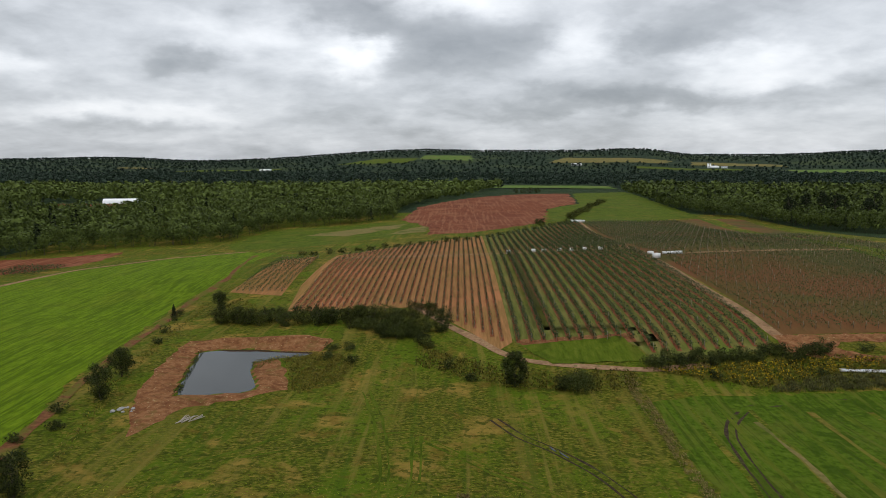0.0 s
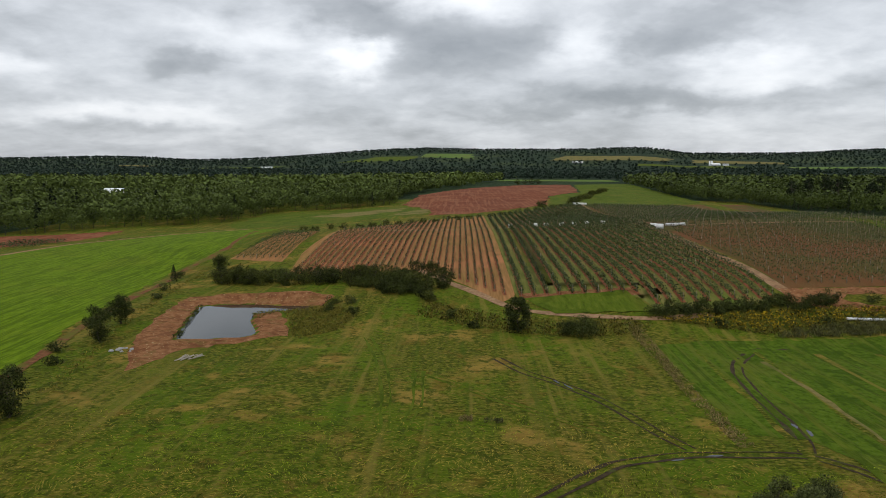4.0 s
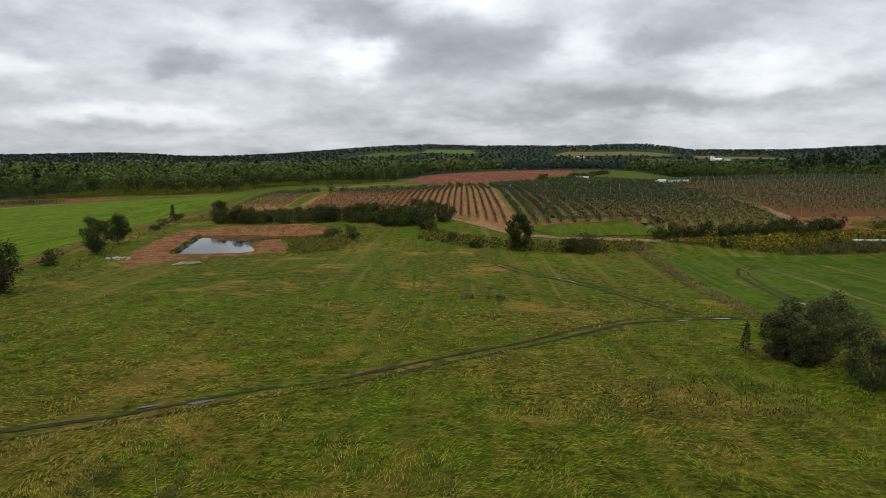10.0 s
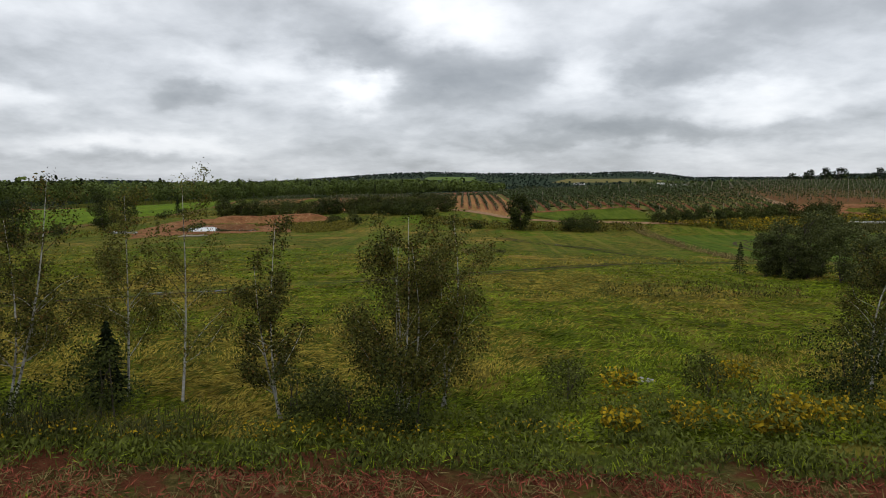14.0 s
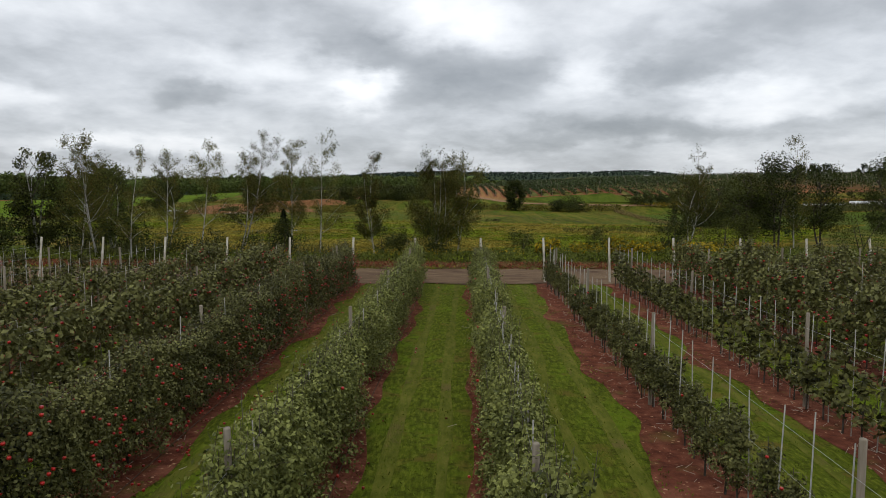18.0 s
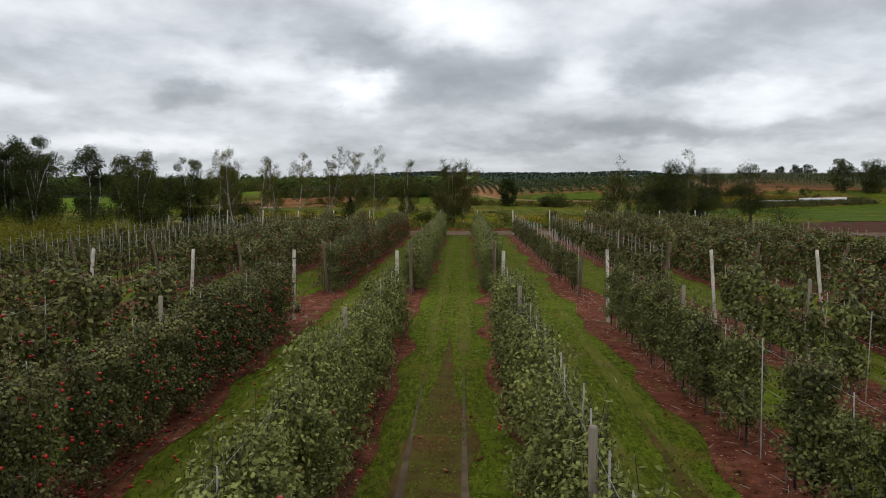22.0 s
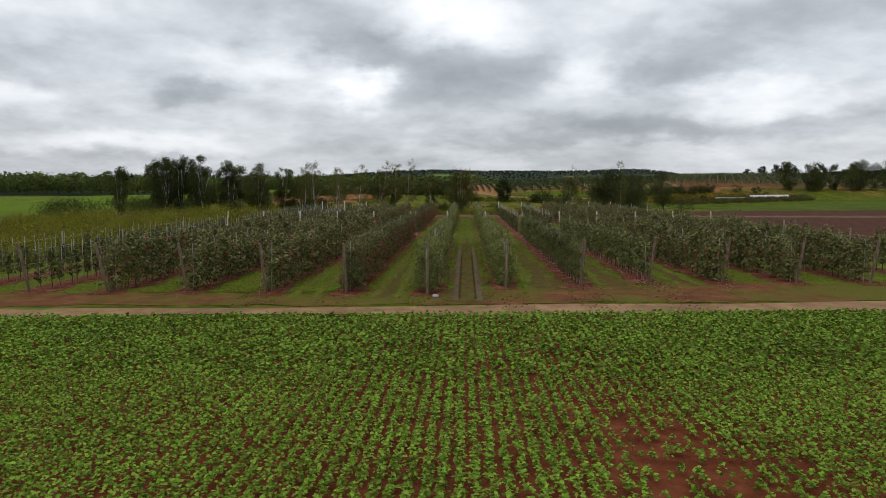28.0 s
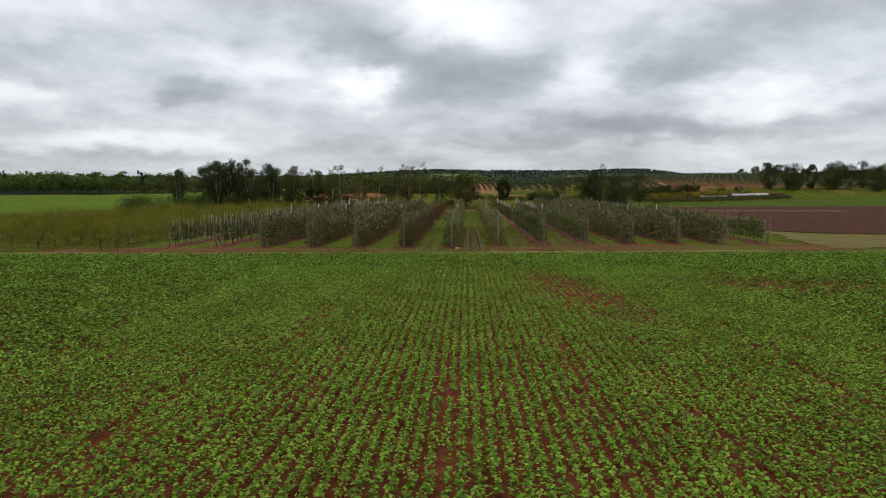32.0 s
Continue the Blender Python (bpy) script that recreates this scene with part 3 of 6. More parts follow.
gf = np.stack([ii, ii + 1, ii + 1 + nx, ii + nx], 1)
cy = GY[:-1].repeat(nx - 1)
cx = np.tile((GX[:-1] + GX[1:]) / 2, ny - 1)
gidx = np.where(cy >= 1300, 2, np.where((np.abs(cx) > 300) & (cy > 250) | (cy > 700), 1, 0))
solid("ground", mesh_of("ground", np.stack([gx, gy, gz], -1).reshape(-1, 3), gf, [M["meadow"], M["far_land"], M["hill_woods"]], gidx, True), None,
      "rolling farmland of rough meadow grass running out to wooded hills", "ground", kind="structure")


def drape(name, poly, cell, lift, material, label, category="field", kind="structure", wave=0.0):
    """A field or road: its outline laid over the land in cells, so that it follows every swell."""
    P = np.asarray(poly, float)
    if wave:
        Q = []
        for a, b in zip(P, np.roll(P, -1, 0)):
            n = max(1, int(np.linalg.norm(b - a) / (wave * 5)))
            for i in range(n):
                Q.append(a + (b - a) * i / n + RNG.normal(size=2) * wave * (i > 0))
        P = np.array(Q)
    x0, y0 = np.floor(P.min(0) / cell) * cell
    x1, y1 = P.max(0)
    verts, faces, quads = {}, [], []

    def vid(x, y):
        return verts.setdefault((round(float(x), 3), round(float(y), 3)), len(verts))
    xs, ys = np.arange(x0, x1 + cell, cell), np.arange(y0, y1 + cell, cell)
    CX, CY = np.meshgrid(xs, ys)
    ok = inside(P, CX + cell / 2, CY + cell / 2)
    near = edge_distance(P, CX + cell / 2, CY + cell / 2) < cell * 0.72
    for x, y in zip(CX[ok & ~near], CY[ok & ~near]):
        faces.append([vid(x, y), vid(x + cell, y), vid(x + cell, y + cell), vid(x, y + cell)])
    for x, y in zip(CX[near], CY[near]):
        poly_c = [tuple(p) for p in P]
        for ax, lim, keep in ((0, x, 1), (0, x + cell, -1), (1, y, 1), (1, y + cell, -1)):
            out = []
            for i, b in enumerate(poly_c):
                a = poly_c[i - 1]
                ia, ib = (a[ax] - lim) * keep >= 0, (b[ax] - lim) * keep >= 0
                if ia != ib:
                    t = (lim - a[ax]) / (b[ax] - a[ax])
                    out.append((a[0] + t * (b[0] - a[0]), a[1] + t * (b[1] - a[1])))
                if ib:
                    out.append(b)
            poly_c = out
            if not poly_c:
                break
        ids = []
        for p in poly_c:
            v = vid(*p)
            if not ids or ids[-1] != v:
                ids.append(v)
        if len(ids) > 1 and ids[0] == ids[-1]:
            ids.pop()
        if len(set(ids)) == len(ids) and len(ids) > 2:
            faces.append(ids)
    K = np.array(list(verts))
    Z = land(K[:, 0], K[:, 1], pond=False) + lift
    me = bpy.data.meshes.new(name)
    me.from_pydata(np.column_stack([K, Z]).tolist(), [], faces)
    me.materials.append(material)
    me.polygons.foreach_set("use_smooth", np.ones(len(me.polygons), bool))
    bm = bmesh.new()
    bm.from_mesh(me)
    bmesh.ops.recalc_face_normals(bm, faces=bm.faces)
    up = sum(f.normal.z for f in bm.faces)
    if up < 0:
        bmesh.ops.reverse_faces(bm, faces=bm.faces)
    bm.to_mesh(me)
    bm.free()
    return tagged(new(name, me), label, category, kind=kind)


def ribbon(name, line, width, jitter, step, lift, material, label, category="path", taper=0):
    """A path or rut: a band of quads along a line that lies on the land."""
    P = np.asarray(line, float)
    Q = []
    for a, b in zip(P[:-1], P[1:]):
        n = max(1, int(np.linalg.norm(b - a) / step))
        Q += [a + (b - a) * i / n for i in range(n)]
    Q = np.array(Q + [P[-1]])
    for _ in range(4):
        Q[1:-1] = (Q[:-2] + 2 * Q[1:-1] + Q[2:]) / 4
    T = unit(np.gradient(Q, axis=0))
    N = np.column_stack([-T[:, 1], T[:, 0]])
    sway = RNG.normal(size=(len(Q) + 8, 2))
    for _ in range(3):
        sway[1:-1] = (sway[:-2] + sway[1:-1] + sway[2:]) / 3
    w = width / 2 * np.clip(1 + jitter * 2.2 * sway[4:-4], 0.3, 1.9)
    if taper:
        w = w * np.clip((len(Q) - 1 - np.arange(len(Q))) / taper, 0.02, 1)[:, None]
    cols = max(2, int(width / 2.5) + 2)
    V = []
    for k in range(cols):
        f = k / (cols - 1)
        V.append(Q + N * (w[:, :1] * (1 - f) - w[:, 1:] * f))
    V = np.stack(V, 1).reshape(-1, 2)
    V = np.column_stack([V, land(V[:, 0], V[:, 1], pond=False) + lift])
    i = (np.arange(len(Q) - 1)[:, None] * cols + np.arange(cols - 1)[None]).ravel()
    return solid(name, (V, np.stack([i, i + 1, i + 1 + cols, i + cols], 1)), material, label, category, kind="structure", smooth=True)

# ---- fields, roads and the pond ----
drape("crop_field", [(-112, 412), (-126, 416), (-135, 424), (-178, 404), (-212, 360), (-221, 310), (-223, 262), (-420, 200), (-420, -60), (-110, -42), (-84, -20), (-78, 20), (-92, 70), (-97, 130), (-101, 150), (-106, 172), (-108, 190), (-110, 215), (-116, 258), (-115, 290), (-112, 322), (-113, 360)], 6, 0.06, M["crop_green"], "bright green young cereal field with smooth rows", wave=0.5)
ribbon("field_path", [(-300, 225), (-226, 280), (-222, 310), (-214, 363), (-180, 408), (-135, 426)], 3.4, 0.1, 4, 0.10, M["dirt_road"], "pale worn farm path beside the green crop", "path")
ribbon("muddy_path", [(-122, 398), (-112, 318), (-113, 270), (-107, 212), (-104, 178), (-99, 150), (-93, 120), (-88, 95)], 2.8, 0.3, 3, 0.12, M["path_mud"], "rutted red mud path along the crop edge", "path")
drape("soil_patch", [(-330, 365), (-286, 400), (-257, 418), (-228, 446), (-222, 406), (-225, 381), (-246, 346), (-262, 315)], 6, 0.09, M["red_soil"], "bare red soil strip at the edge of the woods", wave=1.0)
drape("hay_strip", [(-165.4, 477.3), (-159.3, 557.6), (-98.1, 592.6), (-59.3, 626.9), (-37.1, 586.4), (-30.6, 530.1), (-61.8, 484.0), (-111.8, 437.1), (-150.8, 442.4)], 6, 0.07, M["hay_green"], "mown green hay strip below the woods", wave=1.5)
drape("dry_patch", [(-120.4, 521.8), (-68.8, 580.3), (-43.6, 600.5), (-51.8, 558.3), (-86.3, 507.7)], 6, 0.11, M["dry_grass"], "dry straw-coloured patch of uncut hay", wave=1.5)
drape("weedy_patch", [(-39.9, 558.7), (-27.5, 579.3), (-26.7, 522.5), (-56.3, 511.5)], 6, 0.11, M["dry_grass"], "rough yellowing weeds beside the red field", wave=1.5)
drape("red_field", [(-55.0, 638.3), (-51.8, 685.3), (-49.1, 778.9), (12.6, 938.4), (79.4, 1010.9), (168.6, 1045.1), (144.3, 830.5), (97.0, 747.6), (74.9, 573.8), (12.3, 510.1), (-22.8, 500.9), (-25.8, 565.9)], 12, 0.14, M["red_soil"], "large bare red ploughed field", wave=2.0)
drape("back_field", [(174.1, 1046.5), (278.3, 1139.9), (256.5, 832.5), (245.5, 689.9), (102.2, 579.4), (76.5, 574.2), (97.9, 747.7), (147.2, 831.5)], 12, 0.10, M["hay_green"], "smooth green field on the far slope", wave=1.5)
drape("young_orchard", [(-68, 258), (-72, 300), (-70, 384), (-22.9, 453.3), (17.6, 485.1), (18.5, 206), (14, 200), (-14, 254)], 6, 0.07, M["young_rows"], "young orchard block with red soil between the rows", "orchard ground")
drape("small_block", [(-102, 290), (-77, 284), (-80, 380), (-97, 370)], 5, 0.07, M["young_rows"], "small orchard block on pinkish soil", "orchard ground")
drape("dark_orchard_ground", [(18.2, 481.3), (90.3, 572.6), (97.5, 402), (99, 200), (86, 195), (60, 190), (56.5, 204), (20, 204), (18.5, 210)], 6, 0.08, M["orchard_lane"], "red soil and grass lanes under mature orchard rows", "orchard ground")
drape("green_patch", [(20, 203), (54, 208), (58, 191), (29, 189)], 3, 0.22, M["hay_green"], "mown bright green grass patch below the orchard", wave=0.4)
drape("headland", [(20, 207), (56, 211), (58, 204), (22, 200)], 3, 0.16, M["bank_soil"], "sandy red turning strip at the row ends", "path", wave=0.5)
ribbon("orchard_road", [(101.9, 572.6), (98.5, 402), (100, 343), (100, 261), (103, 206), (106, 198)], 4.2, 0.06, 4, 0.13, M["dirt_road"], "straight tan dirt road between orchard blocks", "road")
drape("road_yard", [(101, 208), (138, 208.5), (190, 211), (188, 204), (121, 203), (117.6, 199.5), (123, 195), (150, 189), (140, 187), (108, 193), (101, 197)], 3, 0.15, M["bank_soil"], "wide pinkish dirt junction of farm roads", "road", wave=0.4)
drape("right_orchard_ground", [(104.9, 570.0), (242.5, 673.1), (206, 386), (210, 326), (240, 270), (240, 216), (140, 210), (105, 208), (102, 343), (101, 402)], 6, 0.07, M["hill_lane"], "olive ground under sparse young orchard rows", "orchard ground")
ribbon("yellow_strip", [(239.7, 668.6), (209, 389), (211, 324), (222, 284), (250, 240)], 5, 0.1, 5, 0.12, M["hay_green"], "bright yellow-green grass strip between orchard blocks", "path")
ribbon("edge_orchard_ground", [(266.7, 668.8), (232, 420), (245, 340), (275, 290)], 26, 0.05, 6, 0.07, M["hill_lane"], "reddish young orchard strip beside the woods", "orchard ground")
ribbon("lower_road", [(-16, 254), (-1, 223), (14, 198), (21, 191), (39, 187), (56, 185), (75, 189)], 3.0, 0.12, 2.5, 0.12, M["dirt_road"], "sandy farm track along the orchard foot", "road")
ribbon("top_lane", [(-70, 372), (-23, 376), (18, 379), (97, 383)], 5, 0.04, 4, 0.12, M["dirt_road"], "pale cross lane through the orchard", "path")
ribbon("hill_lane", [(103, 352), (210, 356)], 5, 0.04, 4, 0.12, M["dirt_road"], "pale cross lane through the young orchard", "path")
drape("mown_field", [(52, 165), (71, 171), (115, 175), (150, 172), (190, 160), (150, 40), (60, 35), (66, 92), (61, 106), (52, 108), (51, 128)], 5, 0.06, M["mown_green"], "mown green hay meadow with tractor marks", wave=0.5)
BANK = [(-73.8, 136.8), (-79.7, 150.4), (-85.5, 167.0), (-89.4, 194.2), (-89.4, 213.6), (-77.7, 218.0), (-49.5, 219.9), (-40.8, 213.6), (-43.7, 206.8), (-48.6, 202.9), (-56.3, 198.1), (-49.5, 185.4), (-45.6, 170.9), (-58.3, 161.1), (-68.0, 156.3), (-70.9, 145.6)]
drape("bank", BANK, 1.5, 0.0, M["bank_soil"], "bare red earth bank round the pond", "bank", wave=0.5)
bank = bpy.data.objects["bank"]
co = np.empty(len(bank.data.vertices) * 3, np.float32)
bank.data.vertices.foreach_get("co", co)
co = co.reshape(-1, 3)
d_edge = edge_distance(BANK, co[:, 0], co[:, 1])
d_pond = edge_distance(POND, co[:, 0], co[:, 1])
wet = inside(POND, co[:, 0], co[:, 1])
back = np.exp(-((co[:, 1] - 215.5) / 3.0) ** 2) * (co[:, 0] > -82)
lump = np.array([noise.noise((x * 0.35, y * 0.35, 3.1)) for x, y in co[:, :2]])
co[:, 2] = land(co[:, 0], co[:, 1]) + np.where(wet, -0.6, 0.05 + rise(d_edge / 4) * rise(d_pond / 4) * (0.14 + 0.14 * lump + 1.5 * back))
bank.data.vertices.foreach_set("co", co.ravel())
bank.data.update()
centre = np.mean(np.array(POND), 0)
water = drape("pond_water", [tuple(centre + (np.array(p) - centre) * 1.02) for p in POND], 1.5, 0, M["water"], "still dark farm pond reflecting the clouds", "water")
for v in water.data.vertices:
    v.co.z = WATER_Z

# near lane, verge and the ground of the close orchard
drape("orchard_floor", [(-29, -90), (-29, -1), (29, -1), (29, -84), (12, -86.5)], 3, 0.012, M["lane_grass"], "mown grass lanes between the apple rows", "orchard ground")
drape("dirt_lane", [(-70, -0.4), (-30, -0.8), (0, -1.0), (32, -0.8), (80, -2), (80, 5.5), (34, 6.6), (0, 7.0), (-30, 7.2), (-70, 8)], 2, 0.05, M["lane_dirt"], "damp red-brown dirt lane at the orchard end", "road", wave=0.25)
drape("verge", [(-70, 8.5), (-30, 7.5), (0, 7.2), (32, 6.8), (70, 6.5), (70, 12), (36, 13), (0, 12.5), (-40, 13), (-70, 14)], 2, 0.04, M["weeds"], "weedy verge with dead reddish stalks", "verge", wave=0.5)
drape("crop_soil", [(-160, -98.8), (-60, -98.3), (-20, -96.0), (0, -94.6), (20, -93.2), (60, -91.8), (160, -90.8), (160, -230), (-160, -230)], 6, 0.012, M["crop_soil"], "red soil under the leafy field crop", "field")
ribbon("field_lane", [(-160, -96.9), (-60, -96.4), (-20, -94.6), (0, -93.3), (20, -91.9), (60, -90.5), (160, -88.7)], 2.1, 0.2, 2, 0.022, M["dirt_road"], "pale sandy track between orchard and crop", "road")
drape("row_end_soil", [(-34, -94.8), (-20, -93.0), (0, -91.8), (20, -90.3), (34, -89.5), (34, -84), (14, -84.3), (8, -86), (1, -87.5), (-6, -88.8), (-34, -90)], 2, 0.017, M["path_mud"], "trampled soil and thin grass at the row ends", "headland", wave=0.3)
drape("ploughed_field", [(34, -64), (42, -30), (46, 26), (62, 34), (130, 44), (190, 10), (190, -60), (70, -76), (40, -70)], 5, 0.05, M["bare_field"], "bare dark red ploughed field", wave=0.4)
drape("stubble_strip", [(30, -88), (33, -66), (40, -72), (70, -78), (190, -62), (190, -86), (60, -87)], 5, 0.04, M["dry_grass"], "tan strip of dry grass beside ploughed soil", wave=0.4)
for nm, line, w in (("wheel_track", [(-60, 34), (-37.6, 45.6), (-28, 50.7), (-21.9, 55.8), (-11.6, 60.9), (-6.1, 66), (3.7, 73.6), (12.2, 80.9), (25.8, 94.5), (37, 98.6), (47.5, 99.1), (57.4, 99.2), (63, 93), (70, 78)], 0.62),
                    ("wheel_track", [(9.8, 151), (15.5, 141), (22.6, 134.5), (29.5, 125), (32.5, 118), (36.7, 107.2), (39.5, 101)], 0.5),
                    ("wheel_track", [(105, 168.5), (86, 167), (76, 163.5), (67.8, 153), (64.3, 144), (62.7, 132), (61.3, 112), (60, 104), (58, 100)], 0.7)):
    Q = np.array(line, float)
    T = unit(np.gradient(Q, axis=0))
    Nn = np.column_stack([-T[:, 1], T[:, 0]])
    for s in (-1.1, 1.1):
        ribbon(nm, Q + Nn * s, w, 0.5, 1.5, 0.07, M["mud"], "wet dark wheel rut pressed into the meadow", "wheel track")

for x, y, a, w, d in ((-24, 54.4, 35, 2.4, 0.4), (-28.5, 53.0, 33, 1.8, 0.35), (24.1, 132.4, -65, 3.0, 0.4), (22, 135.2, -62, 2.2, 0.35), (63, 108.9, 80, 2.6, 0.6), (62, 112.5, 85, 2.2, 0.5), (42.6, 98.4, 10, 2.6, 0.4), (36, 96.4, 20, 2.0, 0.4), (-41, 42.6, 35, 2.0, 0.35)):
    c, s = math.cos(radians(a)), math.sin(radians(a))
    ring = [(math.cos(q) * w * 0.6 * (1 + 0.2 * math.sin(3 * q + x)), math.sin(q) * d * 0.75 * (1 + 0.25 * math.sin(2 * q + y))) for q in np.arange(14) * math.pi / 7]
    drape("puddle", [(x + u * c - v * s, y + u * s + v * c) for u, v in ring], 0.5, 0.10, M["water"], "rain puddle standing in a wheel rut", "puddle")

# cut lines left by the mower and a strip of uncut straw
for i in range(13):
    x0 = 55 + 7.5 * i
    ribbon("mowing_line", [(x0 + 6, 163 - 0.2 * abs(i - 4)), (x0 + 5, 130), (x0 + 3, 100), (x0 - 1, 60)], 1.5, 0.35, 3, 0.075, M["hay_green" if i % 2 else "meadow"], "pale and dark mowing line in the hay meadow", "mowing line")
ribbon("uncut_strip", [(74.3, 154), (75, 135), (74.5, 121), (73.6, 105)], 0.9, 0.5, 1.5, 0.11, M["dry_grass"], "thin strip of uncut dry straw", "grass strip")
for line in ([(-5, 137), (8, 124), (19.7, 113.8), (29.4, 105.2)], [(-44, 128), (-30, 134), (-18, 141), (-8, 143)], [(-24, 170), (-18, 150), (-14, 125), (-12, 105)], [(-60, 120), (-45, 132), (-34, 146)], [(-10, 100), (-7, 120), (-8, 140)]):
    Q = np.array(line, float)
    for e in (-0.9, 0.9):
        ribbon("faint_track", Q + np.array([e, e * 0.4]), 0.6, 0.6, 1.6, 0.06, M["hay_green"], "faint old wheel mark through the meadow", "wheel track")

# farmland on the distant slopes
for pts, mt, lb in (
    ([(-180, 1750), (160, 1700), (260, 1950), (-120, 1990)], "pasture", "pale green pasture among the far woods"),
    ([(60, 1330), (300, 1320), (330, 1480), (90, 1500)], "pasture", "grassy field beyond the red field"),
    ([(-560, 3050), (-230, 3080), (-200, 3300), (-420, 3350)], "hay_green", "green field on the distant hillside"),
    ([(-200, 3250), (60, 3200), (60, 3550), (-180, 3500)], "pasture", "tan and green field on the distant hillside"),
    ([(400, 3100), (900, 3050), (1000, 3250), (520, 3400)], "dry_grass", "tan field on the distant hillside"),
    ([(1020, 3050), (1400, 2950), (1420, 3100), (1100, 3280)], "dry_grass", "tan field below the wooded knoll"),
    ([(1250, 2550), (2300, 2500), (2300, 2640), (1300, 2750)], "pasture", "long pale field below the far ridge"),
    ([(-1150, 2700), (-760, 2750), (-740, 2900), (-1100, 2850)], "hay_green", "green field on the lower slope"),
    ([(-900, 1650), (-560, 1700), (-560, 1790), (-900, 1760)], "dry_grass", "strip of dry field among the woods"),
    ([(-1500, 2900), (-1350, 2900), (-1340, 3000), (-1500, 3000)], "dry_grass", "small clearing on the wooded hill"),
    ([(700, 2750), (1120, 2700), (1150, 2800), (720, 2860)], "hay_green", "green meadow by the far farm"),
):
    drape("far_field", pts, 40, 1.2, M[mt], lb, wave=6)

# ---- woods ----
def leafy_proto(rng, h, quads, size):
    """A broad-leaved woodland tree: one rounded dome with smaller domes on its shoulders, about h metres high."""
    n = int(rng.integers(4, 7))
    a = rng.uniform(0, 2 * math.pi, n)
    b = np.column_stack([np.cos(a) * h * 0.16, np.sin(a) * h * 0.16, h * rng.uniform(0.34, 0.66, n)])
    b = np.concatenate([[(0.0, 0.0, h * 0.60)], b])
    r = np.concatenate([[h * 0.25], h * rng.uniform(0.12, 0.19, n)])
    pick = rng.choice(len(b), quads, p=r ** 2 / (r ** 2).sum())
    d = unit(rng.normal(size=(quads, 3)) + [0, 0, 0.25])
    C = b[pick] + d * (r[pick] * rng.uniform(0.82, 1.06, quads))[:, None] * np.array([1, 1, 1.15])
    return leaves(C, rng.normal(size=(quads, 3)), size, size * 0.85, rng, d + rng.normal(size=(quads, 3)) * 0.22)


def conifer_proto(rng, h, quads, size, width=0.2):
    """A spruce or pine: whorls of drooping boughs round a spire."""
    z = h * (0.10 + 0.88 * rng.uniform(0, 1, quads) ** 0.85)
    z = np.round(z / (h * 0.055)) * h * 0.055 + rng.normal(size=quads) * h * 0.008
    reach = np.clip((1.02 - z / h), 0.02, 1) ** 0.85 * h * width
    a = rng.uniform(0, 2 * math.pi, quads)
    lob = 0.75 + 0.3 * np.sin(a * 5 + z * 2.1)
    r = reach * lob * rng.uniform(0.35, 1.0, quads)
    C = np.column_stack([np.cos(a) * r, np.sin(a) * r, z - r * 0.25])
    D = np.column_stack([np.cos(a), np.sin(a), np.full(quads, -0.45)])
    return leaves(C, D, size, size * 0.45, rng)


rng = np.random.default_rng(11)
W_HI = [leafy_proto(rng, 14, 150, 1.2) for _ in range(6)]
C_HI = [conifer_proto(rng, 16, 150, 1.8, 0.24) for _ in range(4)]
W_MID = [leafy_proto(rng, 14, 60, 1.9) for _ in range(6)]
C_MID = [conifer_proto(rng, 16, 46, 2.8, 0.25) for _ in range(4)]
W_LO = [leafy_proto(rng, 13, 18, 3.6) for _ in range(6)]
C_LO = [conifer_proto(rng, 16, 16, 4.4, 0.26) for _ in range(4)]
WOOD_L = [(-720, 100), (-560, 230), (-345, 372), (-286, 412), (-264, 436), (-232, 468), (-172.2, 492.7), (-158.9, 574.0), (-97.5, 606.8), (-60.3, 654.8), (-65.8, 731.8), (-51.7, 830.7), (12.6, 994.3), (95, 1330), (330, 1500), (330, 2300), (-2400, 2300), (-2400, 600)]
WOOD_R = [(330, 1480), (268.2, 1052.3), (246.1, 774.2), (261.2, 705.3), (284.1, 674.9), (296.2, 559.7), (342.6, 519.2), (420, 494), (700, 400), (1100, 350), (2200, 700), (2200, 2300), (330, 2300)]
YARD = [(-520, 715), (-372, 705), (-360, 925), (-580, 935)]


def stand(poly, spacing, y0, y1, clear=()):
    P = np.asarray(poly, float)
    x0, x1 = P[:, 0].min(), P[:, 0].max()
    X, Y = np.meshgrid(np.arange(x0, x1, spacing), np.arange(y0, y1, spacing))
    X = (X + RNG.uniform(-0.5, 0.5, X.shape) * spacing).ravel()
    Y = (Y + RNG.uniform(-0.5, 0.5, Y.shape) * spacing).ravel()
    k = inside(P, X, Y) & (np.abs(X) < 0.78 * (Y + 60) + 60)
    for c in clear:
        k &= ~inside(c, X, Y)
    return X[k], Y[k]


FAR_CLEAR = [[(-180, 1750), (160, 1700), (260, 1950), (-120, 1990)], [(60, 1330), (300, 1320), (330, 1480), (90, 1500)], [(-900, 1650), (-560, 1700), (-560, 1790), (-900, 1760)], YARD]


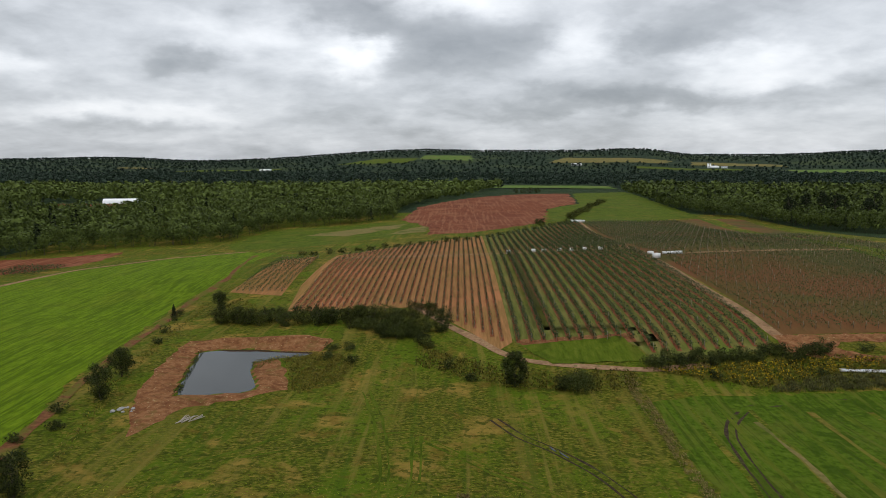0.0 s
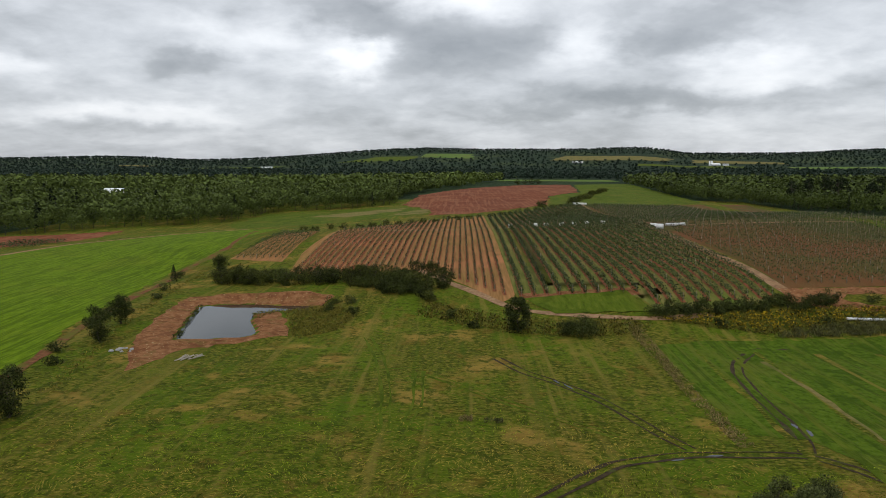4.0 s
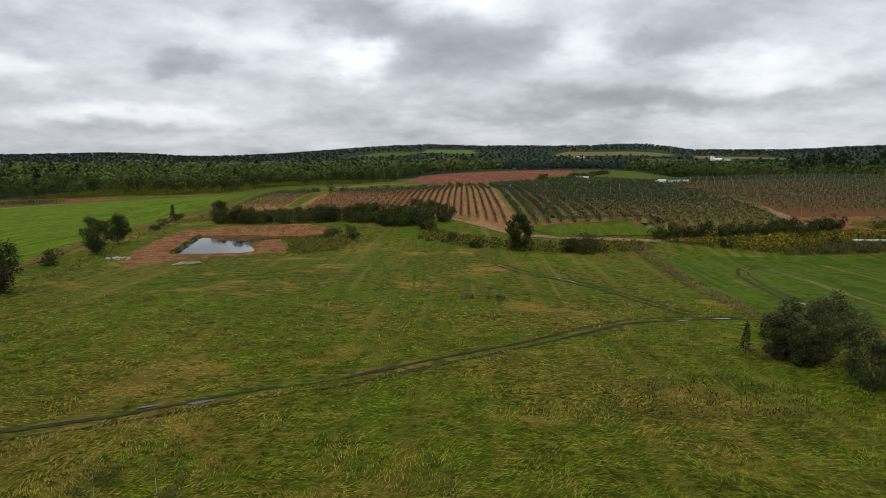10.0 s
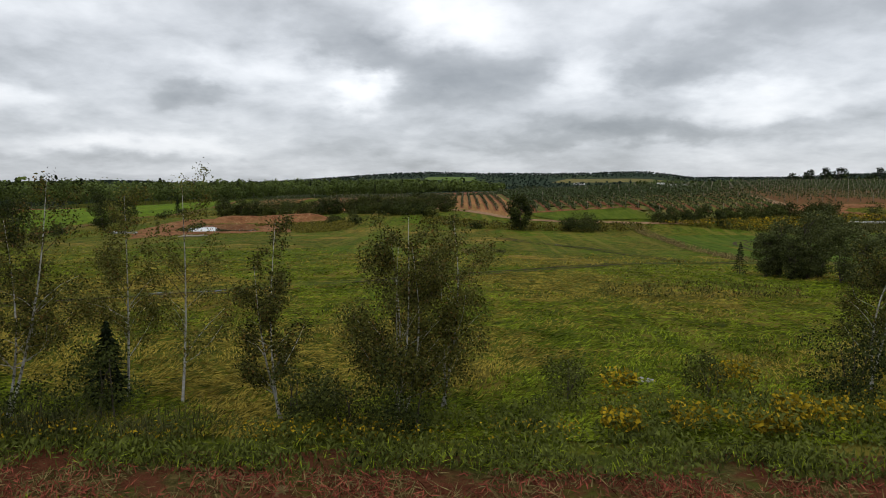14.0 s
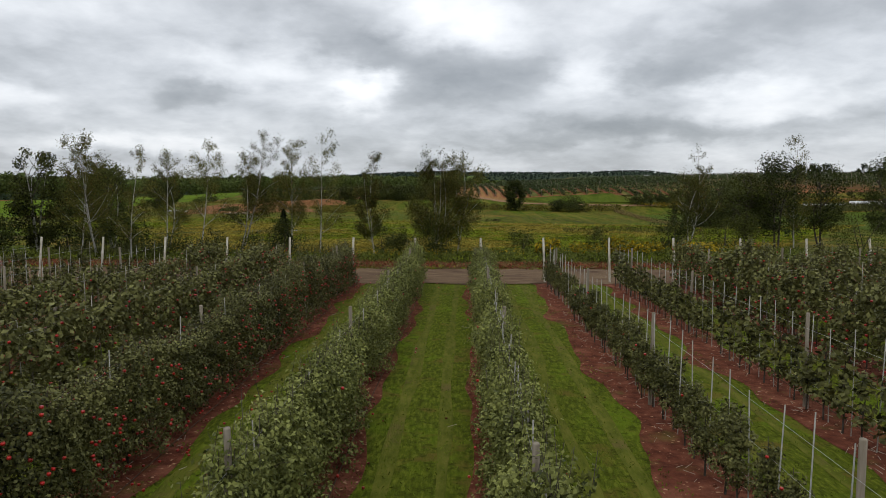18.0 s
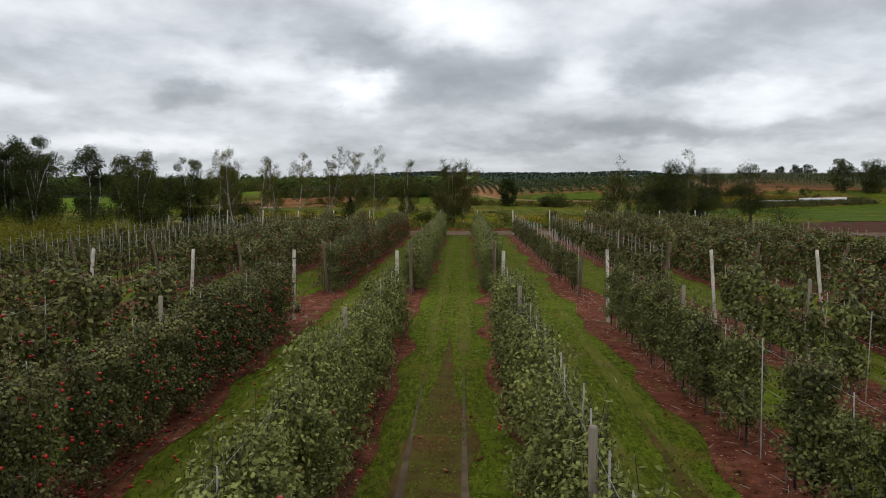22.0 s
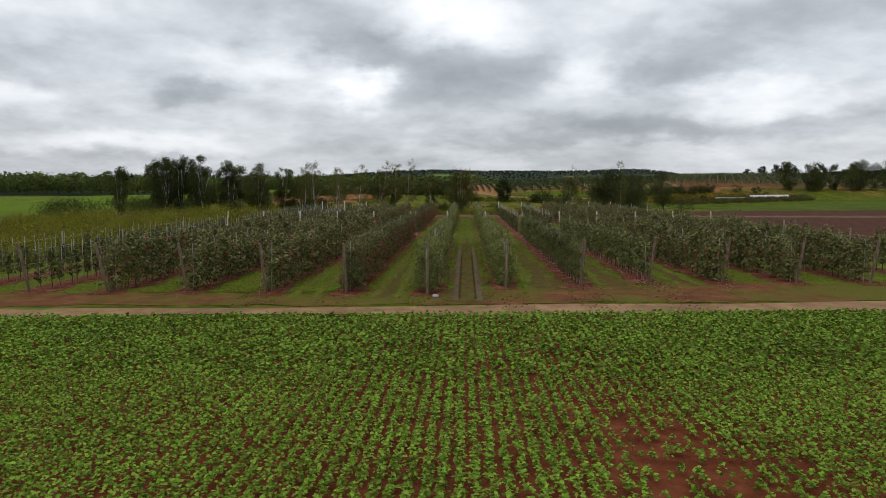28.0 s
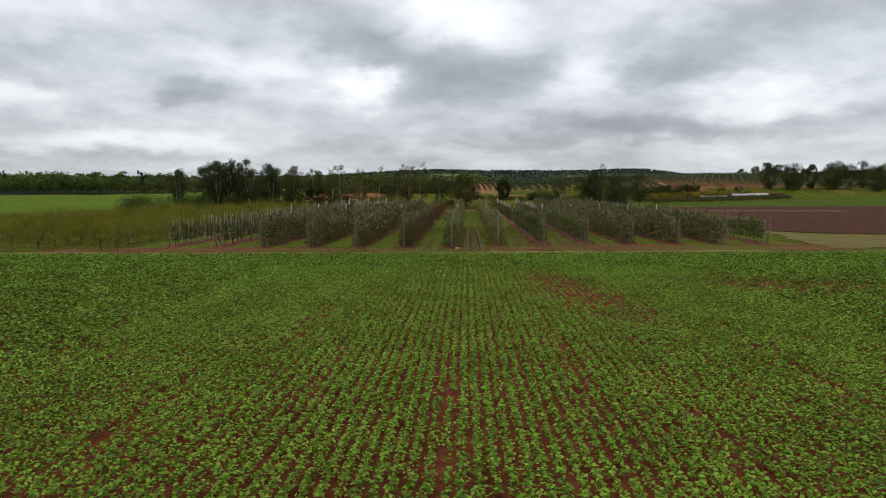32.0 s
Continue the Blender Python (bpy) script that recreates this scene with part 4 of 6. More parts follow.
def plant(name, X, Y, leafy, conifer, share, size, label, tone="leaf_wood"):
    n = len(X)
    con = RNG.uniform(size=n) < share * (0.4 + 1.2 * (np.sin(X * 0.013) * np.cos(Y * 0.011) > 0.1))
    pl = np.column_stack([X, Y, land(X, Y, pond=False) - 0.4, size * RNG.uniform(0.65, 1.2, n)])
    pl[con, 3] *= 0.85
    for nm, sel, protos, mt in ((name, ~con, leafy, tone), (name, con, conifer, "leaf_conifer")):
        if sel.sum():
            solid(nm, scattered(protos, pl[sel], RNG), M[mt], label if mt == tone else label.replace("mixed green", "dark evergreen"), "woods", kind="stuff")


for poly, nm, sh in ((WOOD_L, "woods_west", 0.025), (WOOD_R, "woods_east", 0.09)):
    X, Y = stand(poly, 7.4, 100, 900, FAR_CLEAR)
    d = edge_distance(poly, X, Y)
    near = d < 24
    plant(nm, X[near], Y[near], W_HI, C_HI, sh, 1.2, "mixed green woodland edge with pale trunks")
    k = near & (d < 11) & (Y < 720)
    proto = [tube([(0, 0, -0.3), (0.1, 0.05, 4), (0.25, 0.0, 9)], (0.17, 0.13, 0.06), 4)]
    pl = np.column_stack([X[k], Y[k], land(X[k], Y[k], pond=False), np.ones(k.sum())])
    solid(nm + "_trunks", scattered(proto, pl, RNG), M["bark"], "pale bare trunks along the woodland edge", "tree trunks", kind="stuff")
    X, Y = stand(poly, 9.6, 100, 820, FAR_CLEAR)
    mid = edge_distance(poly, X, Y) >= 22
    plant(nm, X[mid], Y[mid], W_MID, C_MID, sh, 1.3, "dense mixed green woodland canopy")
    X, Y = stand(poly, 12.5, 820, 1300, FAR_CLEAR)
    plant(nm, X, Y, W_LO, C_LO, sh, 1.4, "dense mixed green woodland canopy farther off")
    X, Y = stand(poly, 17, 1300, 2300, FAR_CLEAR)
    plant(nm, X, Y, W_LO, C_LO, sh, 1.3, "distant mixed green woodland canopy", "leaf_hill_haze")

# far canopy on the ridge
X, Y = np.meshgrid(np.arange(-3600, 3600, 30.0), np.arange(2300, 4650, 60.0))
X = (X + RNG.uniform(-17, 17, X.shape)).ravel()
Y = (Y + RNG.uniform(-21, 21, Y.shape)).ravel()
k = np.abs(X) < 0.75 * Y
for o in [o for o in scene.objects if o.name.startswith("far_field")]:
    bb = np.array([v.co[:2] for v in o.data.vertices])
    k &= ~((X > bb[:, 0].min() - 5) & (X < bb[:, 0].max() + 5) & (Y > bb[:, 1].min() - 25) & (Y < bb[:, 1].max() + 5))
H_LO = [leafy_proto(rng, 12, 10, 6.0) for _ in range(5)]
plant("hill_woods", X[k], Y[k], H_LO, C_LO, 0.0, 1.1, "mixed green woods over the distant hills", "leaf_hill_haze")

# ---- orchards on the slope ----
def row_clumps(x, y0, y1, step, h, w, count, size, rng):
    """Foliage of one orchard row: a narrow hedge of leaf clumps, tree by tree."""
    n = max(1, int((y1 - y0) / step))
    ys = np.repeat(np.linspace(y0, y1, n), count) + rng.normal(size=n * count) * step * 0.3
    hh = np.repeat(h * rng.uniform(0.75, 1.15, n), count)
    zz = rng.uniform(0.12, 1.0, n * count) ** 0.8 * hh
    xx = x + rng.normal(size=n * count) * w * 0.5 * (1.15 - 0.6 * zz / hh)
    C = np.column_stack([xx, ys, zz])
    D = rng.normal(size=C.shape) + np.array([0, 0, 0.5])
    out = np.column_stack([xx - x, rng.normal(size=len(xx)) * 0.15 * w, 0.5 * (zz / hh) * w]) / w + rng.normal(size=C.shape) * 0.3 + [0, 0, 0.3]
    C[:, 2] += land(C[:, 0], C[:, 1], pond=False)
    return leaves(C, D, size, size * 0.65, rng, out)


rng = np.random.default_rng(21)


def far_rows(name, xs, span, h, w, step, count, size, material, label, posts=0.0, soil=0.0):
    sets, poles, beds = [], [], []
    for x in xs:
        for y0, y1 in span(x):
            if y1 - y0 > 4:
                sets.append(row_clumps(x, y0, y1, step, h, w, count, size, rng))
                if soil:
                    Q = np.arange(y0 - 1, y1 + 2, 4.0)
                    W = soil / 2 * rng.uniform(0.8, 1.2, (2, len(Q)))
                    V = np.stack([np.column_stack([x - W[0], Q]), np.column_stack([x + W[1], Q])], 1).reshape(-1, 2)
                    V = np.column_stack([V, land(V[:, 0], V[:, 1], pond=False) + 0.17])
                    i = np.arange(len(Q) - 1) * 2
                    beds.append((V, np.stack([i, i + 1, i + 3, i + 2], 1)))
                if posts:
                    for y in np.arange(y0, y1, posts):
                        z = float(land(x, y, pond=False))
                        poles.append(box(x - 0.06, y - 0.06, z, x + 0.06, y + 0.06, z + h * 1.12))
    solid(name, joined(sets), M[material], label, "orchard rows", kind="stuff")
    if beds:
        solid(name + "_beds", joined(beds), M["strip_soil"], "strips of bare red soil under the far orchard rows", "soil strips", kind="stuff")
    if poles:
        solid(name + "_posts", joined(poles), M["post_wood"], "pale trellis posts standing in the orchard rows", "posts", kind="stuff")


far_rows("mature_orchard", np.arange(20.5, 98, 4.05), lambda x: [(206 if x < 57 else 197 + 0.12 * (x - 60), 378), (386, 470 + 1.24 * (x - 18))], 2.6, 1.15, 1.3, 22, 0.62, "leaf_row", "dense dark green apple rows on the far slope", 18, 1.3)
far_rows("young_orchard_rows", np.arange(-66, 17, 2.9), lambda x: [(max(203, 258 - 1.6 * (x + 16)) if x > -16 else 262, 372), (380, 444 + 0.79 * (x + 23) if x > -23 else 381 + 1.46 * (x + 70))], 1.9, 0.6, 1.2, 8, 0.5, "leaf_row_young", "thin young apple rows over red soil", 14, 1.25)
far_rows("small_block_rows", np.arange(-99, -76, 2.9), lambda x: [(291, 372)], 1.9, 0.8, 1.2, 10, 0.55, "leaf_row", "short dark apple rows at the orchard corner", 20)
far_rows("hillside_orchard", np.arange(106, 208, 4.05), lambda x: [(213, 350), (358, 567 + 0.75 * (x - 105) if x < 206 else 400)], 2.3, 0.8, 1.2, 10, 0.55, "leaf_row", "sparse brownish young apple rows on the hillside", 11)
far_rows("hillside_orchard", np.arange(212, 240, 4.05), lambda x: [(300, 350), (358, 470)], 2.3, 1.1, 1.8, 7, 0.75, "leaf_row_young", "sparse brownish young apple rows on the hillside", 14)
far_rows("left_block_rows", np.arange(-252, -226, 4.0), lambda x: [(346, 378)], 2.2, 1.6, 1.6, 8, 0.9, "leaf_row", "short dark apple rows beside the woods", 0)

# ---- the close orchard ----
ROWS_X = list(range(-26, 27, 4))
FAR_A, NEAR_A, FAR_B = 0.0, -43.0, -49.6


def near_end(x):
    return -89.2 if x <= -2 else (-87.0 if x < 4 else (-86.4 if x < 8 else -84.8))


KIND_A = {-26: "thin", -22: "thin", -18: "thin", -14: "bushy", -10: "bushy", -6: "bushy", -2: "pale", 2: "pale", 6: "thin", 10: "thin", 14: "bushy", 18: "bushy", 22: "bushy", 26: "thin"}
KIND_B = {-26: "thin", -22: "thin", -18: "bushy", -14: "bushy", -10: "bushy", -6: "bushy", -2: "pale", 2: "pale", 6: "column", 10: "column", 14: "bushy", 18: "bushy", 22: "bushy", 26: "column"}
SHAPE = {"bushy": (2.3, 0.72, 4300, 0.084), "pale": (2.05, 0.76, 4300, 0.082), "thin": (1.7, 0.36, 1400, 0.078), "column": (2.15, 0.46, 2700, 0.08)}


def apple_sets(kind, rng, share=1.0, grow=1.0):
    """Trunk, leaves and fruit of one trained apple tree."""
    h, w, n, size = SHAPE[kind]
    h *= rng.uniform(0.9, 1.12)
    low = {"bushy": 0.08, "pale": 0.06, "thin": 0.35, "column": 0.34}[kind]
    n_out, n_in = 44, 18
    n_b = n_out + n_in
    t = rng.uniform(0, 1, n_b)
    ang = rng.uniform(0, 2 * math.pi, n_b)
    reach = w * (1.0 - 0.42 * t) * np.where(np.arange(n_b) < n_out, rng.uniform(0.5, 1.05, n_b), rng.uniform(0.0, 0.4, n_b))
    blobs = np.column_stack([np.cos(ang) * reach, np.sin(ang) * reach * (0.95 if kind != "thin" else 0.6), low + 0.12 + t * (h - low - 0.18)])
    radii = np.clip(w * np.where(np.arange(n_b) < n_out, 0.27, 0.5) * rng.uniform(0.65, 1.3, n_b), 0.06, None)
    crown_set = crown(rng, blobs, radii, int(n * share), size * grow, size * 0.62 * grow, 0.9, 0.3, 0.55)
    shoots = []
    if kind != "thin":
        extra = []
        for _ in range(8):
            q = blobs[np.argsort(blobs[:, 2])[-8:]][rng.integers(8)] + rng.normal(size=3) * 0.08
            e = q + np.array([rng.normal() * 0.12, rng.normal() * 0.12, rng.uniform(0.3, 0.6)])
            shoots.append(tube([q, e], (0.006, 0.003), 4))
            m = max(3, int(9 * share))
            f = rng.uniform(0.1, 1.0, m)[:, None]
            C = q + (e - q) * f + rng.normal(size=(m, 3)) * 0.035
            extra.append(leaves(C, rng.normal(size=C.shape) + [0, 0, 0.7], size * grow, size * 0.45 * grow, rng, rng.normal(size=C.shape) + [0, 0, 0.5]))
        crown_set = joined([crown_set] + extra)
    wood = [tube([(0, 0, -0.05), (0.02, 0.01, 0.6), (-0.02, 0.02, h * 0.6), (0.01, 0, h * 1.05)], (0.024, 0.02, 0.014, 0.006), 5)] + shoots
    for b in blobs[:8 if share == 1 else 2]:
        wood.append(tube([(0, 0, max(0.3, b[2] - 0.25)), b * np.array([0.6, 0.6, 1]) + np.array([0, 0, -0.02]), b], (0.009, 0.006, 0.004), 4))
    fruit = None
    k = int({"bushy": 30, "pale": 2, "thin": 1, "column": 0}[kind] * (1 if share == 1 else 0.42) + (0.5 if kind == "pale" else 0))
    if k:
        tf = rng.uniform(0, 0.95, k)
        af = np.where(rng.uniform(size=k) < 0.5, 0, math.pi) + rng.normal(size=k) * 0.75
        rf = (w * (1.0 - 0.42 * tf) * 0.95 + radii.mean() * 0.75) * rng.uniform(0.85, 1.1, k)
        p = np.column_stack([np.cos(af) * rf, np.sin(af) * rf * 0.9, low + 0.12 + tf * (h - low - 0.15)])
        fruit = [ball(q, 0.035 * grow ** 0.3) for q in p]
        fruit = joined(fruit)
    return joined(wood), crown_set, fruit


def ball(c, r):
    """A small apple: an eight-sided fruit with a dimple at the top."""
    V = [(0, 0, -0.85 * r)]
    for z, q in ((-0.5, 0.78), (0.25, 1.0), (0.75, 0.72)):
        V += [(math.cos(a) * q * r, math.sin(a) * q * r, z * r) for a in np.arange(6) * math.pi / 3]
    V.append((0, 0, 0.6 * r))
    F = []
    for i in range(0, 6, 2):
        a, b, c2 = 1 + i, 1 + (i + 1) % 6, 1 + (i + 2) % 6
        F.append((0, c2, b, a))
    for k in (0, 1):
        for i in range(6):
            a, b = 1 + k * 6 + i, 1 + k * 6 + (i + 1) % 6
            F.append((a, b, b + 6, a + 6))
    for i in range(0, 6, 2):
        a, b, c2 = 13 + i, 13 + (i + 1) % 6, 13 + (i + 2) % 6
        F.append((19, a, b, c2))
    return np.array(V) + np.asarray(c), np.array(F)


rng = np.random.default_rng(31)
LEAF_OF = {"bushy": "leaf_apple", "pale": "leaf_apple_pale", "thin": "leaf_apple", "column": "leaf_apple_mid"}
WORDS = {"bushy": "bushy apple tree heavy with red apples on a trellis", "pale": "pale-leaved apple tree trained on a wire trellis",
         "thin": "slender young apple tree tied to a thin stake", "column": "narrow upright young apple tree on reddish soil"}
PROTO = {}
for kind in SHAPE:
    for v in range(5 if kind in ("bushy", "pale") else 4):
        wood, lv, fruit = apple_sets(kind, rng)
        PROTO.setdefault(kind, []).append((mesh_of("trunk", *wood, M["bark"]), mesh_of("crown", *lv, M[LEAF_OF[kind]]), mesh_of("fruit", *fruit, M["apple"], smooth=True) if fruit else None))

CLOSE = (-6, -2, 2, 6)
low_protos = {k: [apple_sets(k, rng, 0.16, 2.15) for _ in range(4)] for k in SHAPE}
rest = {k: [[], [], []] for k in SHAPE}
for x in ROWS_X:
    for kinds, y0, y1 in ((KIND_A, NEAR_A + 0.8, FAR_A - 0.8), (KIND_B, near_end(x) + 0.9, FAR_B - 0.7)):
        kind = kinds[x]
        step = {"bushy": 1.0, "pale": 0.98, "thin": 0.85, "column": 0.9}[kind]
        pts = []
        for y in np.arange(y0, y1, step):
            if rng.uniform() < 0.03:
                continue
            pts.append((x + rng.normal() * 0.06, y + rng.normal() * 0.08, 0.03, rng.uniform(0.88, 1.12)))
        if x in CLOSE:
            for px_, py_, pz_, s_ in pts:
                tr = thing("apple_tree", pose(px_, py_, pz_, 0, 0, rng.uniform(-25, 25) + 180 * rng.integers(2)) @ Matrix.Scale(s_, 4), WORDS[kind], "apple tree", "apple trees in the close rows")
                pr = PROTO[kind][rng.integers(len(PROTO[kind]))]
                part("trunk", pr[0], None, tr)
                part("crown", pr[1], None, tr)
                if pr[2]:
                    tagged(part("fruit", pr[2], None, tr, "ripe red apples"), kind="stuff")
        else:
            P = np.array(pts)
            which = rng.integers(4, size=len(P))
            ang = rng.uniform(-0.4, 0.4, len(P)) + math.pi * rng.integers(2, size=len(P))
            for q, wv, a in zip(P, which, ang):
                R = np.array([[math.cos(a), -math.sin(a), 0], [math.sin(a), math.cos(a), 0], [0, 0, 1]]) * q[3]
                for lst, st in zip(rest[kind], low_protos[kind][wv]):
                    if st is not None:
                        lst.append((st[0] @ R.T + q[:3], st[1]))
for kind, (wood, lv, fruit) in rest.items():
    for nm, st, mt, lb in (("apple_row_leaves", lv, LEAF_OF[kind], "leafy apple rows beyond the close ones"), ("apple_row_wood", wood, "bark", "thin trunks and branches of the outer apple rows"), ("apple_row_fruit", fruit, "apple", "red apples hanging in the outer rows")):
        if st:
            solid(nm, joined(st), M[mt], lb, "apple rows", kind="stuff")

# soil strips, hoses and trellises
for x in ROWS_X:
    y0, y1 = near_end(x) - 0.6, FAR_A - 0.3
    ribbon("soil_strip", [(x, y0), (x + 0.05, -70), (x, FAR_B), (x + 0.04, NEAR_A), (x, -20), (x, y1)], 1.7 if abs(x) > 4 else 1.35, 0.22, 0.45, 0.03, M["orchard_soil"], "bare reddish soil strip under an apple row", "soil strip")


def post_set(x, y, z, h, r, lean):
    b = np.array([x, y, z - 0.1])
    t = np.array([x + RNG.normal() * 0.03, y + lean, z + h])
    V, F = tube([b, b + (t - b) * 0.5, t - (t - b) * 0.008, t], (r * 1.05, r, r, r * 0.86), 8)
    n = len(V) - 8
    return V, np.concatenate([F[:-2], [(n, n + 1, n + 2, n + 3), (n, n + 3, n + 4, n + 7), (n + 4, n + 5, n + 6, n + 7)]])


spare = []
for x in ROWS_X:
    for kinds, y0, y1 in ((KIND_A, NEAR_A, FAR_A), (KIND_B, near_end(x), FAR_B)):
        kind = kinds[x]
        tre = thing("trellis", pose(x, (y0 + y1) / 2, 0), "wooden post and wire trellis along an apple row", "trellis", "trellises of the close orchard")
        off = np.array([x, (y0 + y1) / 2, 0])

        def add(nm, st, mt, lb=""):
            return part(nm, (st[0] - off, st[1]), M[mt], tre, lb)
        L = RNG.uniform(0.35, 0.8)
        add("end_post", post_set(x, y1, 0, 2.72, 0.068, L * (0.2 if abs(x) < 4 else 1)), "post_pale", "pale grey end post leaning outward")
        L = RNG.uniform(0.65, 1.0)
        add("end_post", post_set(x, y0, 0, 2.6, 0.068, -L * (0.22 if abs(x) < 4 else 1)), "post_brown", "brown end post leaning outward")
        for y in np.arange(y0 + 9.5, y1 - 5, 9.4):
            add("line_post", post_set(x + RNG.normal() * 0.05, y, 0, 2.6 + RNG.normal() * 0.06, 0.05, RNG.normal() * 0.05), "post_wood")
        for z in (0.75, 1.45, 2.15):
            ys = np.linspace(y0 - 0.1, y1 + 0.1, 7)
            add("wire", tube(np.column_stack([np.full(7, x), ys, z - 0.03 * np.sin(np.linspace(0, 3 * math.pi, 7)) ** 2]), [0.003] * 7, 4), "wire")
        for s, yy in ((-1, y0), (1, y1)):
            add("guy_wire", tube([(x, yy + s * 0.45, 2.3), (x, yy + s * 1.25, 0.02)], (0.004, 0.004), 4), "wire")
        add("drip_hose", tube(np.column_stack([x + 0.55 + 0.05 * np.sin(np.arange(12)), np.linspace(y0, y1, 12), np.full(12, 0.075)]), [0.012] * 12, 4), "twig", "dark irrigation hose on the soil")
        step = 1.0 if kind in ("thin", "column") or x == 2 else 3.3
        for y in np.arange(y0 + 0.7, y1 - 0.4, step):
            hh = {"thin": 2.45, "column": 2.25, "bushy": 2.55, "pale": 2.35}[kind] * RNG.uniform(0.93, 1.05)
            st = tube([(x + 0.06, y, 0), (x + 0.06 + RNG.normal() * 0.04, y + RNG.normal() * 0.04, hh)], (0.013, 0.012), 4)
            if x in (2, 6, 10):
                add("stake", st, "stake")
            else:
                spare.append(st)
solid("stakes", joined(spare), M["stake"], "thin pale tree stakes in the outer rows", "stakes", kind="stuff")

# fallen apples, wheel marks with tyre lugs, loose prunings
fallen = []
for x, n in ((-6, 240), (-10, 120), (-2, 30), (14, 120), (18, 90)):
    for _ in range(n):
        y = rng.uniform(-90, -1)
        if -49 < y < -43:
            continue
        fallen.append(ball((x + rng.normal() * 0.55 + (1.0 if x == -6 else 0.4), y, 0.095), 0.036))
solid("fallen_apples", joined(fallen), M["apple"], "fallen red apples lying on the soil", "apples", kind="stuff")
lugs = []
for s in (-0.56, 0.56):
    ribbon("tyre_mark", [(s, -91), (s, -75), (s * 0.95, -55)], 0.25, 0.10, 0.8, 0.034, M["track_tan"], "pale tyre mark pressed into the grass lane", "wheel track", 22)
    for y in np.arange(-90.5, -70, 0.26):
        for e in (-1, 1):
            a = e * 0.6
            V, F = box(-0.045, -0.015, 0.0, 0.045, 0.015, 0.012)
            V = V @ np.array([[math.cos(a), math.sin(a), 0], [-math.sin(a), math.cos(a), 0], [0, 0, 1]])
            lugs.append((V + np.array([s * 0.70 + e * 0.035, y + (0.11 if e > 0 else 0), 0.03]), F))
solid("tyre_lugs", joined(lugs), M["worn_grass"], "raised tyre tread prints in the lane", "tread prints", kind="stuff")
ribbon("worn_lane", [(0.05, -91.5), (0.05, -75), (0.05, -52)], 2.0, 0.22, 0.5, 0.025, M["worn_grass"], "worn bare middle of the grass lane", "path", 36)
for x in (0, 4, 8, 12, -4, -8):
    for s in (-0.55, 0.55):
        ribbon("lane_mark", [(x + s, near_end(x) - 1 if x else -55), (x + s * 1.05, -30), (x + s, -1.5)], 0.36, 0.35, 0.9, 0.024, M["lane_wheel"], "faint wheel mark along a grass lane", "wheel track")
for x, w, y1 in ((4.35, 1.25, -60), (8.2, 1.1, -66), (12.2, 0.8, -70), (-4.0, 0.6, -76)):
    ribbon("worn_lane", [(x, near_end(x) - 1.2), (x, -74), (x, y1)], w, 0.5, 0.4, 0.0265, M["worn_grass"], "worn bare middle of the grass lane", "path", 50)
prun = []
for _ in range(1800):
    x = rng.choice([2, 6, 6, 10, 10, 14, -6, -10]) + rng.normal() * 0.5
    y = rng.uniform(-88, -2)
    a = rng.uniform(0, 3.14)
    d = np.array([math.cos(a), math.sin(a), rng.uniform(-0.1, 0.25)]) * rng.uniform(0.08, 0.3)
    prun.append(tube([np.array([x, y, 0.08]), np.array([x, y, 0.1]) + d], (0.006, 0.004), 4))
solid("prunings", joined(prun), M["dead_wood"], "dry prunings and straw on the soil strips", "prunings", kind="stuff")
# mown grass of the lanes: thick in the middle, thin over the worn ends, ragged along the soil
n = 210000
X = rng.uniform(-14, 14, n)
Y = np.where(rng.uniform(size=n) < 0.6, rng.uniform(-92, -60, n), rng.uniform(-60, -1, n))
d_row = np.abs((X % 4) - 2)
edge = 0.80 + 0.16 * np.sin(Y * 1.3 + X) + 0.12 * np.sin(Y * 3.7) + rng.normal(size=n) * 0.10
thin = np.clip((-66 - Y) / 16, 0, 0.93) * (np.abs(X - 4 * np.round(X / 4)) < 1.0) * (Y < -60)
k = (d_row > edge) & (rng.uniform(size=n) > thin) & ~((np.abs(np.abs(X) - 0.56) < 0.14) & (Y < -62))
C = np.column_stack([X[k], Y[k], np.full(k.sum(), 0.06)])
D = rng.normal(size=C.shape) * 0.7 + [0, 0, 0.9]
solid("lane_grass_blades", leaves(C, D, 0.085, 0.022, rng, rng.normal(size=C.shape) * 0.5 + [0, 0, 1]), M["blade_lane"], "short mown grass blades in the orchard lanes", "grass", kind="stuff")
clods = []
for _ in range(4200):
    x = rng.choice([-10, -6, -2, 2, 6, 10]) + rng.normal() * 0.5
    y = rng.uniform(-93, -1) if rng.uniform() < 0.35 else rng.uniform(-93, -58)
    r = rng.uniform(0.012, 0.034)
    V, F = box(-r, -r * 0.8, -r * 0.4, r, r * 0.8, r * 0.6)
    clods.append((V * rng.uniform(0.6, 1.2, V.shape) + np.array([x, y, 0.045]), F))
solid("soil_clods", joined(clods), M["orchard_soil"], "small clods of red soil under the apple rows", "clods", kind="stuff")

# ---- the leafy crop beside the orchard ----
rng = np.random.default_rng(41)
def crop_edge(x):
    return -95.0 + 0.07 * x + np.where(x < -20, (x + 20) * -0.02, 0)


